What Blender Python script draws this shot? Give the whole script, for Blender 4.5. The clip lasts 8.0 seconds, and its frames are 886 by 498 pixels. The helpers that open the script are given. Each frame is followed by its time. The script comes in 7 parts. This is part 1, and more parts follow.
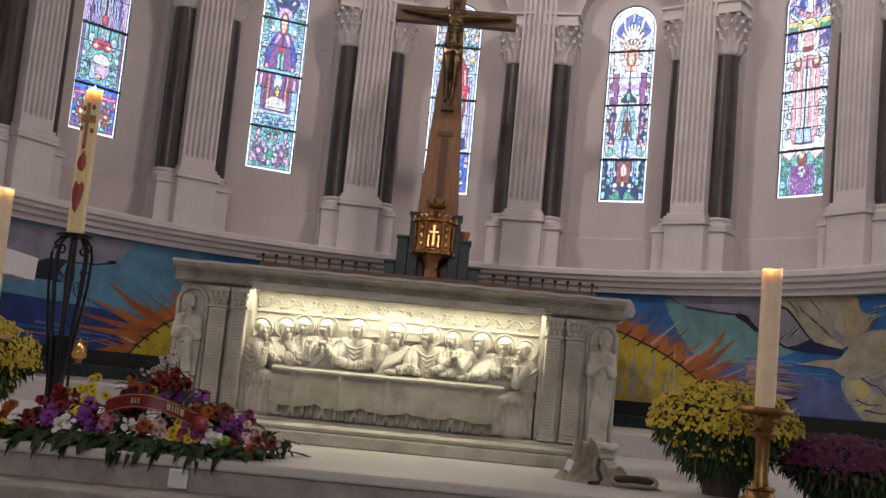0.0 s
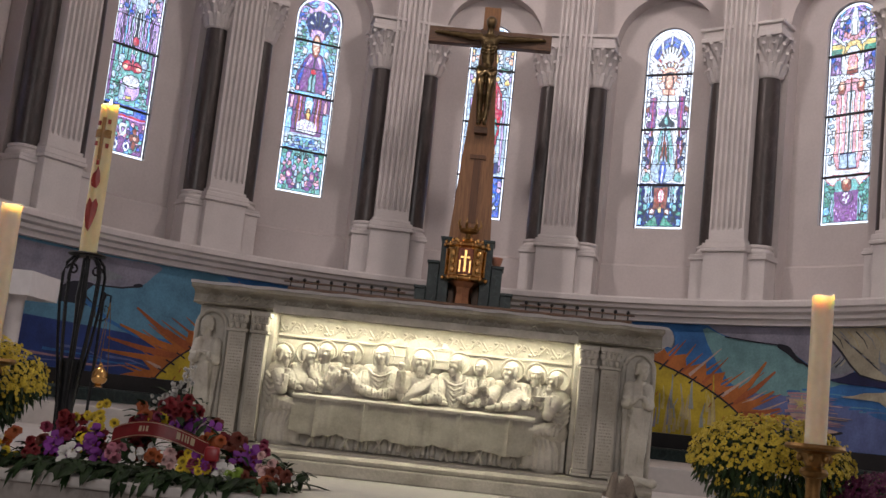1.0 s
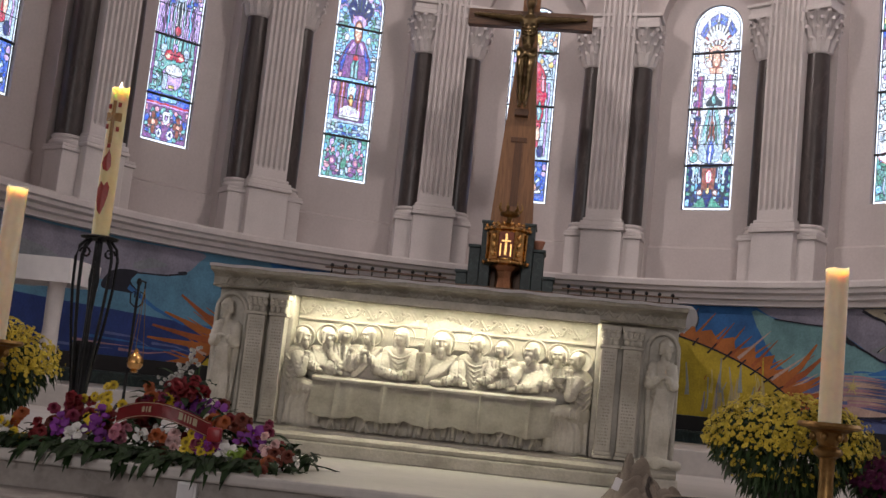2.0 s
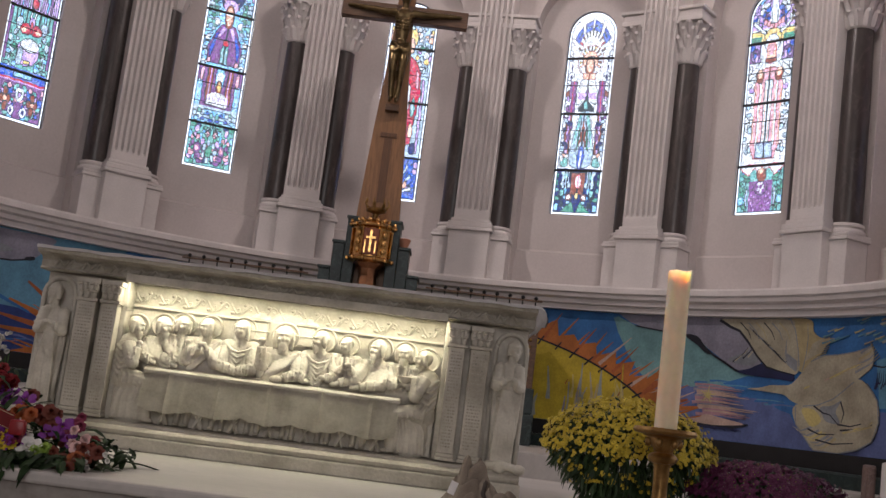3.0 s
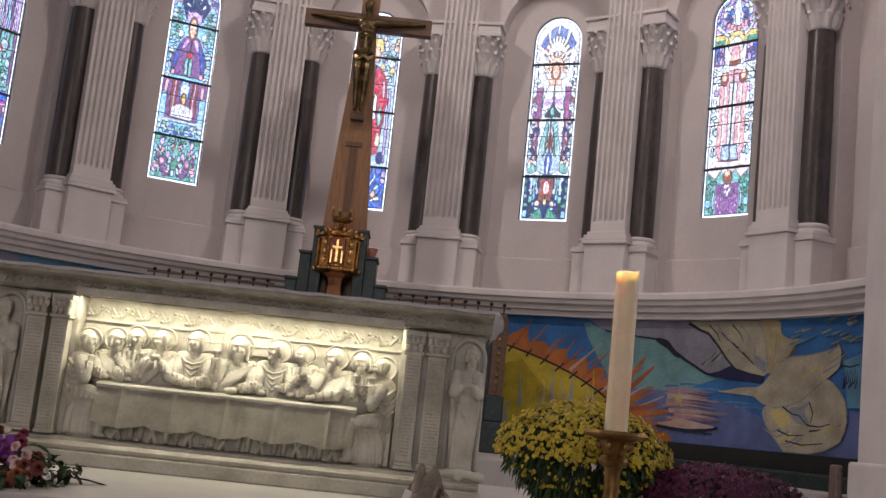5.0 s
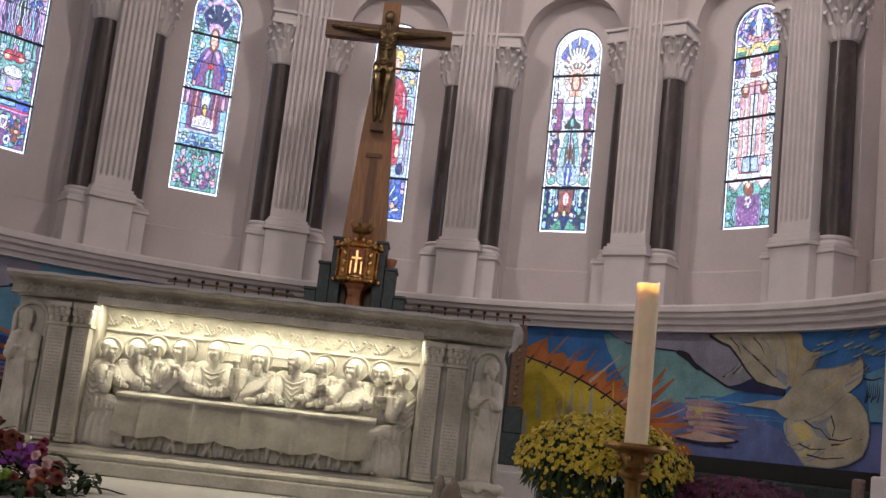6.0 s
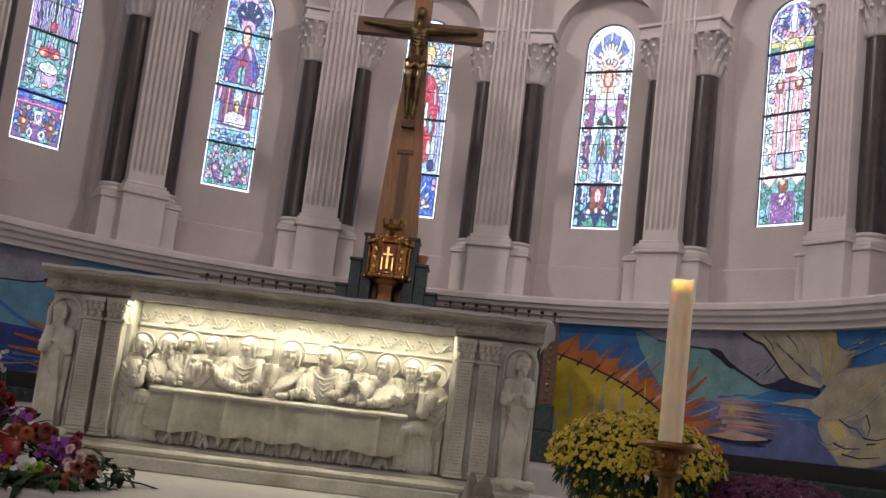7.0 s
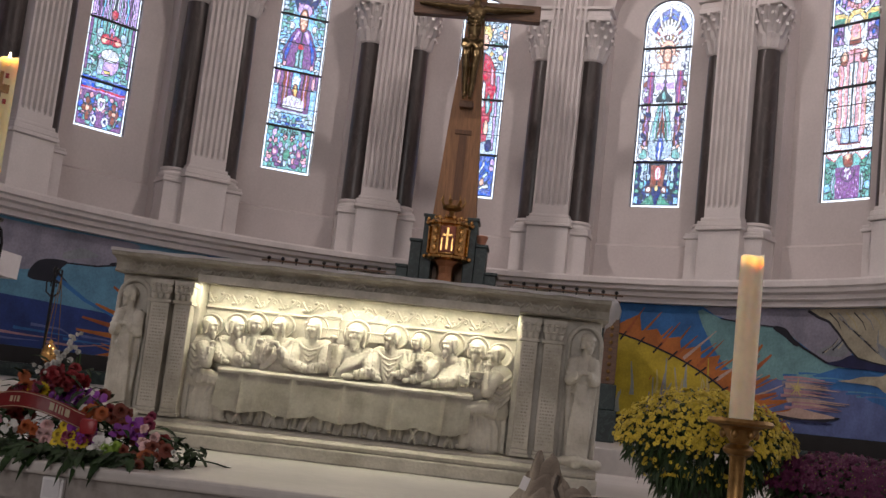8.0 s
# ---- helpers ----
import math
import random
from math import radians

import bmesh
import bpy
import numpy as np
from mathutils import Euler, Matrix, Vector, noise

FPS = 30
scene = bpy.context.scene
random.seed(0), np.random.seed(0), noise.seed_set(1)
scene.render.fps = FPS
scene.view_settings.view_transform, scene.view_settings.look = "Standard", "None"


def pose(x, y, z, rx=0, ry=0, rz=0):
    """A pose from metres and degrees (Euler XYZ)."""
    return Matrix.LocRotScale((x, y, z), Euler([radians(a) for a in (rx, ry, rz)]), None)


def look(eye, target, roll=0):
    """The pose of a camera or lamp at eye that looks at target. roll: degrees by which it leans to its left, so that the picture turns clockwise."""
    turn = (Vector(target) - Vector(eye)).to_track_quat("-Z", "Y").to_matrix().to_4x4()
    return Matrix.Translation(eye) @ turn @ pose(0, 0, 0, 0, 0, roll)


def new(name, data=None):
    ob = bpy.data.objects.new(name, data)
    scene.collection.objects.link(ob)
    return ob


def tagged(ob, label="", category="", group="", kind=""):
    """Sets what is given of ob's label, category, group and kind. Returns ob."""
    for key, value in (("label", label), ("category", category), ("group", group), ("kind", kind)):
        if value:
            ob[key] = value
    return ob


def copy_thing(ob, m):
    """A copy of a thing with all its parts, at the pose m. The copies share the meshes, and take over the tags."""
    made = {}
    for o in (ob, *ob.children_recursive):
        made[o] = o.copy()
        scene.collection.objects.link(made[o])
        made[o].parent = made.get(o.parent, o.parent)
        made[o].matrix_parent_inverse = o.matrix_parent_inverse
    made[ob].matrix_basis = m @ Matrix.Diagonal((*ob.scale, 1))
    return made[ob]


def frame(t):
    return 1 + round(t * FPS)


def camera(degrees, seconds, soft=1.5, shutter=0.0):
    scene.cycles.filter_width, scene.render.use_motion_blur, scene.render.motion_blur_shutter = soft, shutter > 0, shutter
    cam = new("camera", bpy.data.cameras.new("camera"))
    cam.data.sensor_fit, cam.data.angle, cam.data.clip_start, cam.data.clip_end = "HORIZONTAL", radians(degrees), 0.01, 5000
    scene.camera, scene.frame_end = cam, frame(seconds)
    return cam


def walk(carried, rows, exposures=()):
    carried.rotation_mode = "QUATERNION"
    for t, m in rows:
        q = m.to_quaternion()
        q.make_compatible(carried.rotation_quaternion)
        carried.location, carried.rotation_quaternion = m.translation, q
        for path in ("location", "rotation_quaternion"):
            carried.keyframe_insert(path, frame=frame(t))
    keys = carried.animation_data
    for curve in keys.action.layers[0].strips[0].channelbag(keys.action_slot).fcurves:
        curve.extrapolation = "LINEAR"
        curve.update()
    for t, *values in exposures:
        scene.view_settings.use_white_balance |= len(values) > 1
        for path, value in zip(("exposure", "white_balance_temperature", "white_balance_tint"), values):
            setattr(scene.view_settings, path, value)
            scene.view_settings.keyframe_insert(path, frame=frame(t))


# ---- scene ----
cam = camera(42.9, 8.0, 1.5)
PATH = [
    (0, (0.346, -0.043, 1.475), (0.31, 1.94, 1.728), 5.4),
    (0.5, (0.377, 0.111, 1.49), (0.331, 2.088, 1.789), 6.9),
    (1, (0.374, 0.239, 1.489), (0.272, 2.214, 1.785), 6.1),
    (1.2, (0.4, 0.274, 1.486), (0.271, 2.249, 1.777), 5.4),
    (2.3, (0.718, 0.391, 1.471), (0.49, 2.362, 1.716), 6.1),
    (2.5, (0.756, 0.444, 1.463), (0.584, 2.423, 1.699), 6.2),
    (3, (0.804, 0.579, 1.489), (0.793, 2.558, 1.779), 7.2),
    (3.5, (0.814, 0.638, 1.49), (0.885, 2.616, 1.777), 6.3),
    (4, (0.883, 0.641, 1.499), (0.927, 2.615, 1.814), 6.4),
    (5.5, (0.941, 0.63, 1.487), (0.953, 2.606, 1.798), 5.9),
    (6, (0.937, 0.639, 1.49), (0.922, 2.612, 1.818), 6.3),
    (6.5, (0.935, 0.649, 1.489), (0.897, 2.623, 1.811), 6.4),
    (7, (0.929, 0.658, 1.487), (0.861, 2.632, 1.804), 6.7),
    (7.5, (0.918, 0.659, 1.485), (0.809, 2.632, 1.792), 6.7),
    (8, (0.893, 0.656, 1.475), (0.73, 2.631, 1.748), 6.4),
]
walk(cam, [(t, look(eye, target, roll)) for t, eye, target, roll in PATH])

# ---- light ----
CX, CY = 0.042, 8.56          # centre of the apse
FLOOR, BACK = 1.118, 1.30     # altar platform, raised floor behind it
scene.view_settings.exposure = 0.0

world = bpy.data.worlds.new("sky")
scene.world = world
world.use_nodes = True
wn = world.node_tree.nodes
sky = wn.new("ShaderNodeTexSky")
sky.sky_type = "NISHITA"
sky.sun_disc = False
sky.sun_elevation = radians(35)
sky.sun_rotation = radians(200)
world.node_tree.links.new(sky.outputs[0], wn["Background"].inputs[0])
wn["Background"].inputs[1].default_value = 0.12


def area_lamp(name, eye, target, size, watts, colour, size_y=None):
    data = bpy.data.lights.new(name, "AREA")
    data.energy, data.color, data.size = watts, colour, size
    if size_y:
        data.shape, data.size_y = "RECTANGLE", size_y
    ob = new(name, data)
    ob.matrix_world = look(eye, target)
    return ob


# two floodlights on the chancel arch, crossing each other
area_lamp("floodlight", (-4.3, 7.0, 9.6), (1.6, 13.2, 4.2), 0.45, 216, (1.0, 0.865, 0.835))
area_lamp("floodlight", (3.3, 7.8, 9.6), (-1.6, 13.2, 4.2), 0.45, 148, (1.0, 0.865, 0.835))
# soft fill added behind the camera, standing in for the unseen nave's light
area_lamp("nave_fill", (0, -13.4, 6.5), (0, 6, 3.0), 6.0, 600, (1.0, 0.95, 0.96), 7.0)
# strip lamp under the altar slab
area_lamp("altar_strip", (0.0, 6.482, 1.978), (0.0, 6.500, 1.50), 1.66, 9.4, (1.0, 0.95, 0.71), 0.016)

# ---- materials ----


def material(name, colour, rough=0.6, metal=0.0, vary=0.12, scale=6.0, fine=60.0, bump=0.15, tint=None, spots=0.0, spec=0.5, stretch=(1, 1, 1), veins=None):
    """A surface with two scales of colour change and a fine relief."""
    m = bpy.data.materials.new(name)
    m.use_nodes = True
    nt = m.node_tree
    b = nt.nodes["Principled BSDF"]
    co = nt.nodes.new("ShaderNodeTexCoord")
    mp = nt.nodes.new("ShaderNodeMapping")
    mp.inputs["Scale"].default_value = stretch
    nt.links.new(co.outputs["Object"], mp.inputs[0])
    info = nt.nodes.new("ShaderNodeObjectInfo")
    big = nt.nodes.new("ShaderNodeTexNoise")
    big.inputs["Scale"].default_value = scale
    big.inputs["Detail"].default_value = 6
    small = nt.nodes.new("ShaderNodeTexNoise")
    small.inputs["Scale"].default_value = fine
    small.inputs["Detail"].default_value = 4
    nt.links.new(mp.outputs[0], big.inputs[0])
    nt.links.new(mp.outputs[0], small.inputs[0])
    ramp = nt.nodes.new("ShaderNodeValToRGB")
    c = Vector(colour)
    d = Vector(tint) if tint else c * (1 - 2.2 * vary)
    ramp.color_ramp.elements[0].position, ramp.color_ramp.elements[1].position = 0.32, 0.62
    ramp.color_ramp.elements[0].color = (*d, 1)
    ramp.color_ramp.elements[1].color = (*c, 1)
    nt.links.new(big.outputs[0], ramp.inputs[0])
    mix = nt.nodes.new("ShaderNodeMixRGB")
    mix.blend_type = "MULTIPLY"
    mix.inputs[0].default_value = 1.0
    grain = nt.nodes.new("ShaderNodeMapRange")
    grain.inputs["From Min"].default_value, grain.inputs["From Max"].default_value = 0.3, 0.7
    grain.inputs["To Min"].default_value, grain.inputs["To Max"].default_value = 1 - vary, 1 + vary * 0.6
    nt.links.new(small.outputs[0], grain.inputs[0])
    nt.links.new(ramp.outputs[0], mix.inputs[1])
    nt.links.new(grain.outputs[0], mix.inputs[2])
    last = mix
    if veins:
        vo = nt.nodes.new("ShaderNodeTexNoise")
        vo.inputs["Scale"].default_value = scale * 0.8
        vo.inputs["Detail"].default_value = 9
        vo.inputs["Distortion"].default_value = 1.6
        nt.links.new(mp.outputs[0], vo.inputs[0])
        vr = nt.nodes.new("ShaderNodeValToRGB")
        vr.color_ramp.elements[0].position, vr.color_ramp.elements[1].position = 0.47, 0.53
        vr.color_ramp.elements[0].color = (0, 0, 0, 1)
        vr.color_ramp.elements[1].color = (0, 0, 0, 1)
        mid = vr.color_ramp.elements.new(0.5)
        mid.color = (0.55, 0.55, 0.55, 1)
        nt.links.new(vo.outputs[0], vr.inputs[0])
        vm = nt.nodes.new("ShaderNodeMixRGB")
        vm.inputs[2].default_value = (*veins, 1)
        nt.links.new(vr.outputs[0], vm.inputs[0])
        nt.links.new(last.outputs[0], vm.inputs[1])
        last = vm
    if spots:
        pm = nt.nodes.new("ShaderNodeMixRGB")
        pm.blend_type = "MULTIPLY"
        pm.inputs[0].default_value = 1.0
        pr = nt.nodes.new("ShaderNodeMapRange")
        pr.inputs["To Min"].default_value, pr.inputs["To Max"].default_value = 1 - spots, 1 + spots * 0.5
        nt.links.new(info.outputs["Random"], pr.inputs[0])
        nt.links.new(last.outputs[0], pm.inputs[1])
        nt.links.new(pr.outputs[0], pm.inputs[2])
        last = pm
    nt.links.new(last.outputs[0], b.inputs["Base Color"])
    b.inputs["Roughness"].default_value = rough
    b.inputs["Metallic"].default_value = metal
    b.inputs["Specular IOR Level"].default_value = spec
    if bump:
        bp = nt.nodes.new("ShaderNodeBump")
        bp.inputs["Strength"].default_value = bump
        bp.inputs["Distance"].default_value = 0.01
        nt.links.new(small.outputs[0], bp.inputs["Height"])
        nt.links.new(bp.outputs[0], b.inputs["Normal"])
    return m


PLASTER = material("plaster", (0.60, 0.545, 0.53), 0.85, vary=0.05, scale=1.3, fine=40, bump=0.08)
STONE = material("white_stone", (0.68, 0.635, 0.62), 0.7, vary=0.05, scale=3, fine=50, bump=0.1)
DARK_MARBLE = material("dark_marble", (0.062, 0.050, 0.047), 0.33, vary=0.16, scale=7, fine=30, bump=0.0, veins=(0.10, 0.08, 0.075), stretch=(1, 1, 0.35))
ALTAR_STONE = material("altar_marble", (0.53, 0.495, 0.43), 0.6, vary=0.10, scale=5, fine=55, bump=0.22, tint=(0.33, 0.30, 0.245))
RELIEF_STONE = material("relief_marble", (0.58, 0.545, 0.47), 0.55, vary=0.08, scale=9, fine=80, bump=0.15, tint=(0.40, 0.365, 0.30))
FLOOR_STONE = material("floor_marble", (0.52, 0.49, 0.46), 0.35, vary=0.06, scale=2, fine=30, bump=0.03, veins=(0.42, 0.40, 0.38))
STEP_STONE = material("step_stone", (0.36, 0.325, 0.295), 0.5, vary=0.14, scale=6, fine=40, bump=0.08, tint=(0.22, 0.195, 0.175), veins=(0.30, 0.27, 0.25))
BROWN_STONE = material("brown_carpet", (0.16, 0.11, 0.085), 0.9, vary=0.12, scale=8, fine=120, bump=0.3)
GREEN_MARBLE = material("green_marble", (0.022, 0.036, 0.036), 0.42, vary=0.2, scale=9, fine=40, bump=0.0, veins=(0.06, 0.085, 0.08), spec=0.35)
BLACK_BAND = material("black_skirting", (0.012, 0.011, 0.012), 0.6, vary=0.2, scale=8)
WOOD = material("oak_wood", (0.25, 0.115, 0.042), 0.45, vary=0.16, scale=5, fine=30, bump=0.1, stretch=(14, 14, 1))
DARK_WOOD = material("dark_wood", (0.13, 0.065, 0.033), 0.5, vary=0.2, scale=5, fine=30, bump=0.1, stretch=(2, 14, 14))
GOLD = material("gilt_bronze", (0.72, 0.42, 0.15), 0.24, 1.0, vary=0.12, scale=12, fine=40, bump=0.15)
BRASS = material("old_brass", (0.34, 0.20, 0.075), 0.42, 1.0, vary=0.18, scale=14, fine=60, bump=0.1)
BRONZE = material("dark_bronze", (0.17, 0.12, 0.06), 0.30, 1.0, vary=0.2, scale=14, fine=50, bump=0.1)
IRON = material("wrought_iron", (0.018, 0.018, 0.02), 0.5, 0.6, vary=0.2, scale=20, bump=0.15)
# the oak again, darkened in its colour for the shade inside a slot
SLOT_SHADE = material("shaded_oak", (0.13, 0.055, 0.02), 0.5, vary=0.16, scale=5, fine=30, bump=0.1, stretch=(14, 14, 1))
WORN_STONE = material("weathered_marble", (0.42, 0.39, 0.335), 0.7, vary=0.14, scale=7, fine=60, bump=0.3, tint=(0.26, 0.235, 0.19))
LINEN = material("white_linen", (0.78, 0.76, 0.76), 0.9, vary=0.03, scale=12, fine=200, bump=0.15)


def wax_material(name, colour):
    m = material(name, colour, 0.45, vary=0.04, scale=10, fine=50, bump=0.05)
    b = m.node_tree.nodes["Principled BSDF"]
    b.inputs["Subsurface Weight"].default_value = 0.8
    b.inputs["Subsurface Radius"].default_value = (0.07, 0.042, 0.024)
    b.inputs["Subsurface Scale"].default_value = 1.0
    return m


WAX = wax_material("ivory_wax", (0.82, 0.69, 0.49))


def glowing(name, colour, strength):
    m = bpy.data.materials.new(name)
    m.use_nodes = True
    b = m.node_tree.nodes["Principled BSDF"]
    b.inputs["Base Color"].default_value = (*colour, 1)
    b.inputs["Emission Color"].default_value = (*colour, 1)
    b.inputs["Emission Strength"].default_value = strength
    return m


FLAME = glowing("candle_flame", (1.0, 0.72, 0.46), 44.0)

# ---- mesh helpers ----


def part(name, bm, mat, parent=None, label="", smooth=False):
    """Links a bmesh as one mesh object, under a thing or a part."""
    bmesh.ops.recalc_face_normals(bm, faces=bm.faces)
    me = bpy.data.meshes.new(name)
    bm.to_mesh(me)
    bm.free()
    me.materials.append(mat)
    if smooth:
        me.polygons.foreach_set("use_smooth", [True] * len(me.polygons))
        me.set_sharp_from_angle(angle=radians(40))
    ob = new(name, me)
    ob.parent = parent
    if label:
        ob["label"] = label
    return ob


def thing(name, label, category, at=(0, 0, 0), group="", turn=0):
    ob = new(name)
    ob.empty_display_size = 0.1
    ob.matrix_basis = pose(*at, 0, 0, turn)
    return tagged(ob, label, category, group)


def box(bm, x0, x1, y0, y1, z0, z1, bevel=0.0):
    m = Matrix.LocRotScale(((x0 + x1) / 2, (y0 + y1) / 2, (z0 + z1) / 2), None, (x1 - x0, y1 - y0, z1 - z0))
    vs = bmesh.ops.create_cube(bm, size=1, matrix=m)["verts"]
    if bevel:
        es = list({e for v in vs for e in v.link_edges})
        bmesh.ops.bevel(bm, geom=es, offset=bevel, segments=2, affect="EDGES", profile=0.5)
    return bm


def boxed(*a, bevel=0.0):
    return box(bmesh.new(), *a, bevel=bevel)


def lathe(bm, profile, segs=24, at=(0, 0, 0), ripple=0, depth=0.0, capped=True):
    """Turns a profile of (radius, height) round the upright axis."""
    rings = []
    for r, z in profile:
        ring = []
        for k in range(segs):
            a = 2 * math.pi * k / segs
            q = r * (1 - depth * (0.5 + 0.5 * math.cos(a * ripple))) if ripple else r
            ring.append(bm.verts.new((at[0] + q * math.cos(a), at[1] + q * math.sin(a), at[2] + z)))
        rings.append(ring)
    for lo, hi in zip(rings, rings[1:]):
        for k in range(segs):
            bm.faces.new((lo[k], lo[(k + 1) % segs], hi[(k + 1) % segs], hi[k]))
    if capped:
        bm.faces.new(rings[0][::-1])
        bm.faces.new(rings[-1])
    return bm


def tube(bm, points, radius, segs=8, taper=None):
    """A rod along a line of points."""
    pts = [Vector(p) for p in points]
    rings = []
    for i, p in enumerate(pts):
        d = (pts[min(i + 1, len(pts) - 1)] - pts[max(i - 1, 0)]).normalized()
        side = d.cross(Vector((0.31, 0.17, 0.93))).normalized()
        up = side.cross(d)
        r = radius if taper is None else radius + (taper - radius) * i / (len(pts) - 1)
        rings.append([bm.verts.new(p + r * (math.cos(2 * math.pi * k / segs) * side + math.sin(2 * math.pi * k / segs) * up)) for k in range(segs)])
    for lo, hi in zip(rings, rings[1:]):
        for k in range(segs):
            bm.faces.new((lo[k], lo[(k + 1) % segs], hi[(k + 1) % segs], hi[k]))
    bm.faces.new(rings[0][::-1])
    bm.faces.new(rings[-1])
    return bm


def polar(a, r, z):
    """A point at a degrees off the apse's axis."""
    return (CX + r * math.sin(radians(a)), CY + r * math.cos(radians(a)), z)


def arc(bm, a0, a1, profile, steps):
    """Sweeps a closed profile of (radius, height) round the apse."""
    rings = [[bm.verts.new(polar(a0 + (a1 - a0) * i / steps, r, z)) for r, z in profile] for i in range(steps + 1)]
    n = len(profile)
    for lo, hi in zip(rings, rings[1:]):
        for k in range(n):
            bm.faces.new((lo[k], lo[(k + 1) % n], hi[(k + 1) % n], hi[k]))
    bm.faces.new(rings[0])
    bm.faces.new(rings[-1][::-1])
    return bm


def profile_run(bm, x0, x1, profile):
    """Sweeps a closed profile of (y, z) along x."""
    a = [bm.verts.new((x0, y, z)) for y, z in profile]
    b = [bm.verts.new((x1, y, z)) for y, z in profile]
    n = len(profile)
    for k in range(n):
        bm.faces.new((a[k], a[(k + 1) % n], b[(k + 1) % n], b[k]))
    bm.faces.new(a)
    bm.faces.new(b[::-1])
    return bm


def ball(bm, at, scale, seg=14):
    bmesh.ops.create_uvsphere(bm, u_segments=seg, v_segments=seg * 2 // 3, radius=1, matrix=Matrix.LocRotScale(at, None, scale))

# ---- the apse ----
WINDOWS = [-72.2, -48.1, -24.1, 0.0, 24.1, 48.1, 72.2]
PIERS = [-84.0, -60.3, -36.1, -12.05, 12.05, 36.1, 60.3, 84.0]
R_BAY, R_FRONT, R_OUT = 5.195, 4.98, 5.62
SILL, SPRING_W, HALF_W = 3.935, 6.105, 0.292       # window: bottom, springing, half width
SPRING_A, HALF_A = 6.13, 0.60                      # arch over each bay
LEDGE_LO, LEDGE_HI, TOP = 2.79, 3.035, 8.4


def arch_height(s, spring, half):
    return spring + math.sqrt(max(0.0, half * half - s * s))


def bay_wall(bm, ac):
    """The recessed wall of one bay, with its round-headed opening."""
    half = math.degrees(HALF_A / R_FRONT) + 0.35
    w = math.degrees(HALF_W / R_BAY)
    cuts = sorted({-half, half} | {w * math.sin(radians(d)) for d in range(-90, 91, 9)})
    dado = 3.47
    for a0, a1 in zip(cuts, cuts[1:]):
        inside = abs((a0 + a1) / 2) < w

        def quad(*pts):
            bm.faces.new([bm.verts.new(polar(ac + a, r, z)) for a, r, z in pts])
        quad((a0, R_BAY - 0.06, 2.9), (a1, R_BAY - 0.06, 2.9), (a1, R_BAY - 0.06, dado), (a0, R_BAY - 0.06, dado))
        quad((a0, R_BAY - 0.06, dado), (a1, R_BAY - 0.06, dado), (a1, R_BAY, dado + 0.03), (a0, R_BAY, dado + 0.03))
        if not inside:
            quad((a0, R_BAY, dado + 0.03), (a1, R_BAY, dado + 0.03), (a1, R_BAY, TOP), (a0, R_BAY, TOP))
            continue
        h0 = arch_height(R_BAY * radians(a0), SPRING_W, HALF_W)
        h1 = arch_height(R_BAY * radians(a1), SPRING_W, HALF_W)
        quad((a0, R_BAY, dado + 0.03), (a1, R_BAY, dado + 0.03), (a1, R_BAY, SILL), (a0, R_BAY, SILL))
        quad((a0, R_BAY, h0), (a1, R_BAY, h1), (a1, R_BAY, TOP), (a0, R_BAY, TOP))
        # the reveal splays open towards the outside, past a short straight rebate
        m, b0, b1 = R_BAY + 0.05, a0 * 2.3, a1 * 2.3
        quad((a0, R_BAY, h0), (a1, R_BAY, h1), (a1, m, h1), (a0, m, h0))
        quad((a0, R_BAY, SILL), (a1, R_BAY, SILL), (a1, m, SILL), (a0, m, SILL))
        quad((a0, m, h0), (a1, m, h1), (b1, R_OUT, h1 + 0.35), (b0, R_OUT, h0 + 0.35))
        quad((a0, m, SILL), (a1, m, SILL), (b1, R_OUT, SILL - 0.2), (b0, R_OUT, SILL - 0.2))
        quad((b0, R_OUT, 2.0), (b1, R_OUT, 2.0), (b1, R_OUT, SILL - 0.2), (b0, R_OUT, SILL - 0.2))
        quad((b0, R_OUT, h0 + 0.35), (b1, R_OUT, h1 + 0.35), (b1, R_OUT, TOP), (b0, R_OUT, TOP))
    for s in (-w, w):
        m = R_BAY + 0.05
        bm.faces.new([bm.verts.new(polar(ac + s, r, z)) for r, z in ((R_BAY, SILL), (m, SILL), (m, SPRING_W), (R_BAY, SPRING_W))])
        bm.faces.new([bm.verts.new(polar(ac + a, r, z)) for a, r, z in ((s, m, SILL), (s * 2.3, R_OUT, SILL - 0.2), (s * 2.3, R_OUT, SPRING_W + 0.35), (s, m, SPRING_W))])
    for s in (-1, 1):
        bm.faces.new([bm.verts.new(polar(ac + a * s, R_OUT, z)) for a, z in ((w * 2.3, 2.0), (half + 5, 2.0), (half + 5, TOP), (w * 2.3, TOP))])


def arcade(bm, ac):
    """The front plane above one bay: the arch, its soffit and the jambs."""
    h = math.degrees(HALF_A / R_FRONT)
    cuts = sorted({h * math.sin(radians(d)) for d in range(-90, 91, 6)})
    for a0, a1 in zip(cuts, cuts[1:]):
        h0 = arch_height(R_FRONT * radians(a0), SPRING_A, HALF_A)
        h1 = arch_height(R_FRONT * radians(a1), SPRING_A, HALF_A)
        for pts in (((a0, R_FRONT, h0), (a1, R_FRONT, h1), (a1, R_FRONT, TOP), (a0, R_FRONT, TOP)),
                    ((a0, R_FRONT, h0), (a1, R_FRONT, h1), (a1, R_BAY + 0.02, h1), (a0, R_BAY + 0.02, h0))):
            bm.faces.new([bm.verts.new(polar(ac + a, r, z)) for a, r, z in pts])


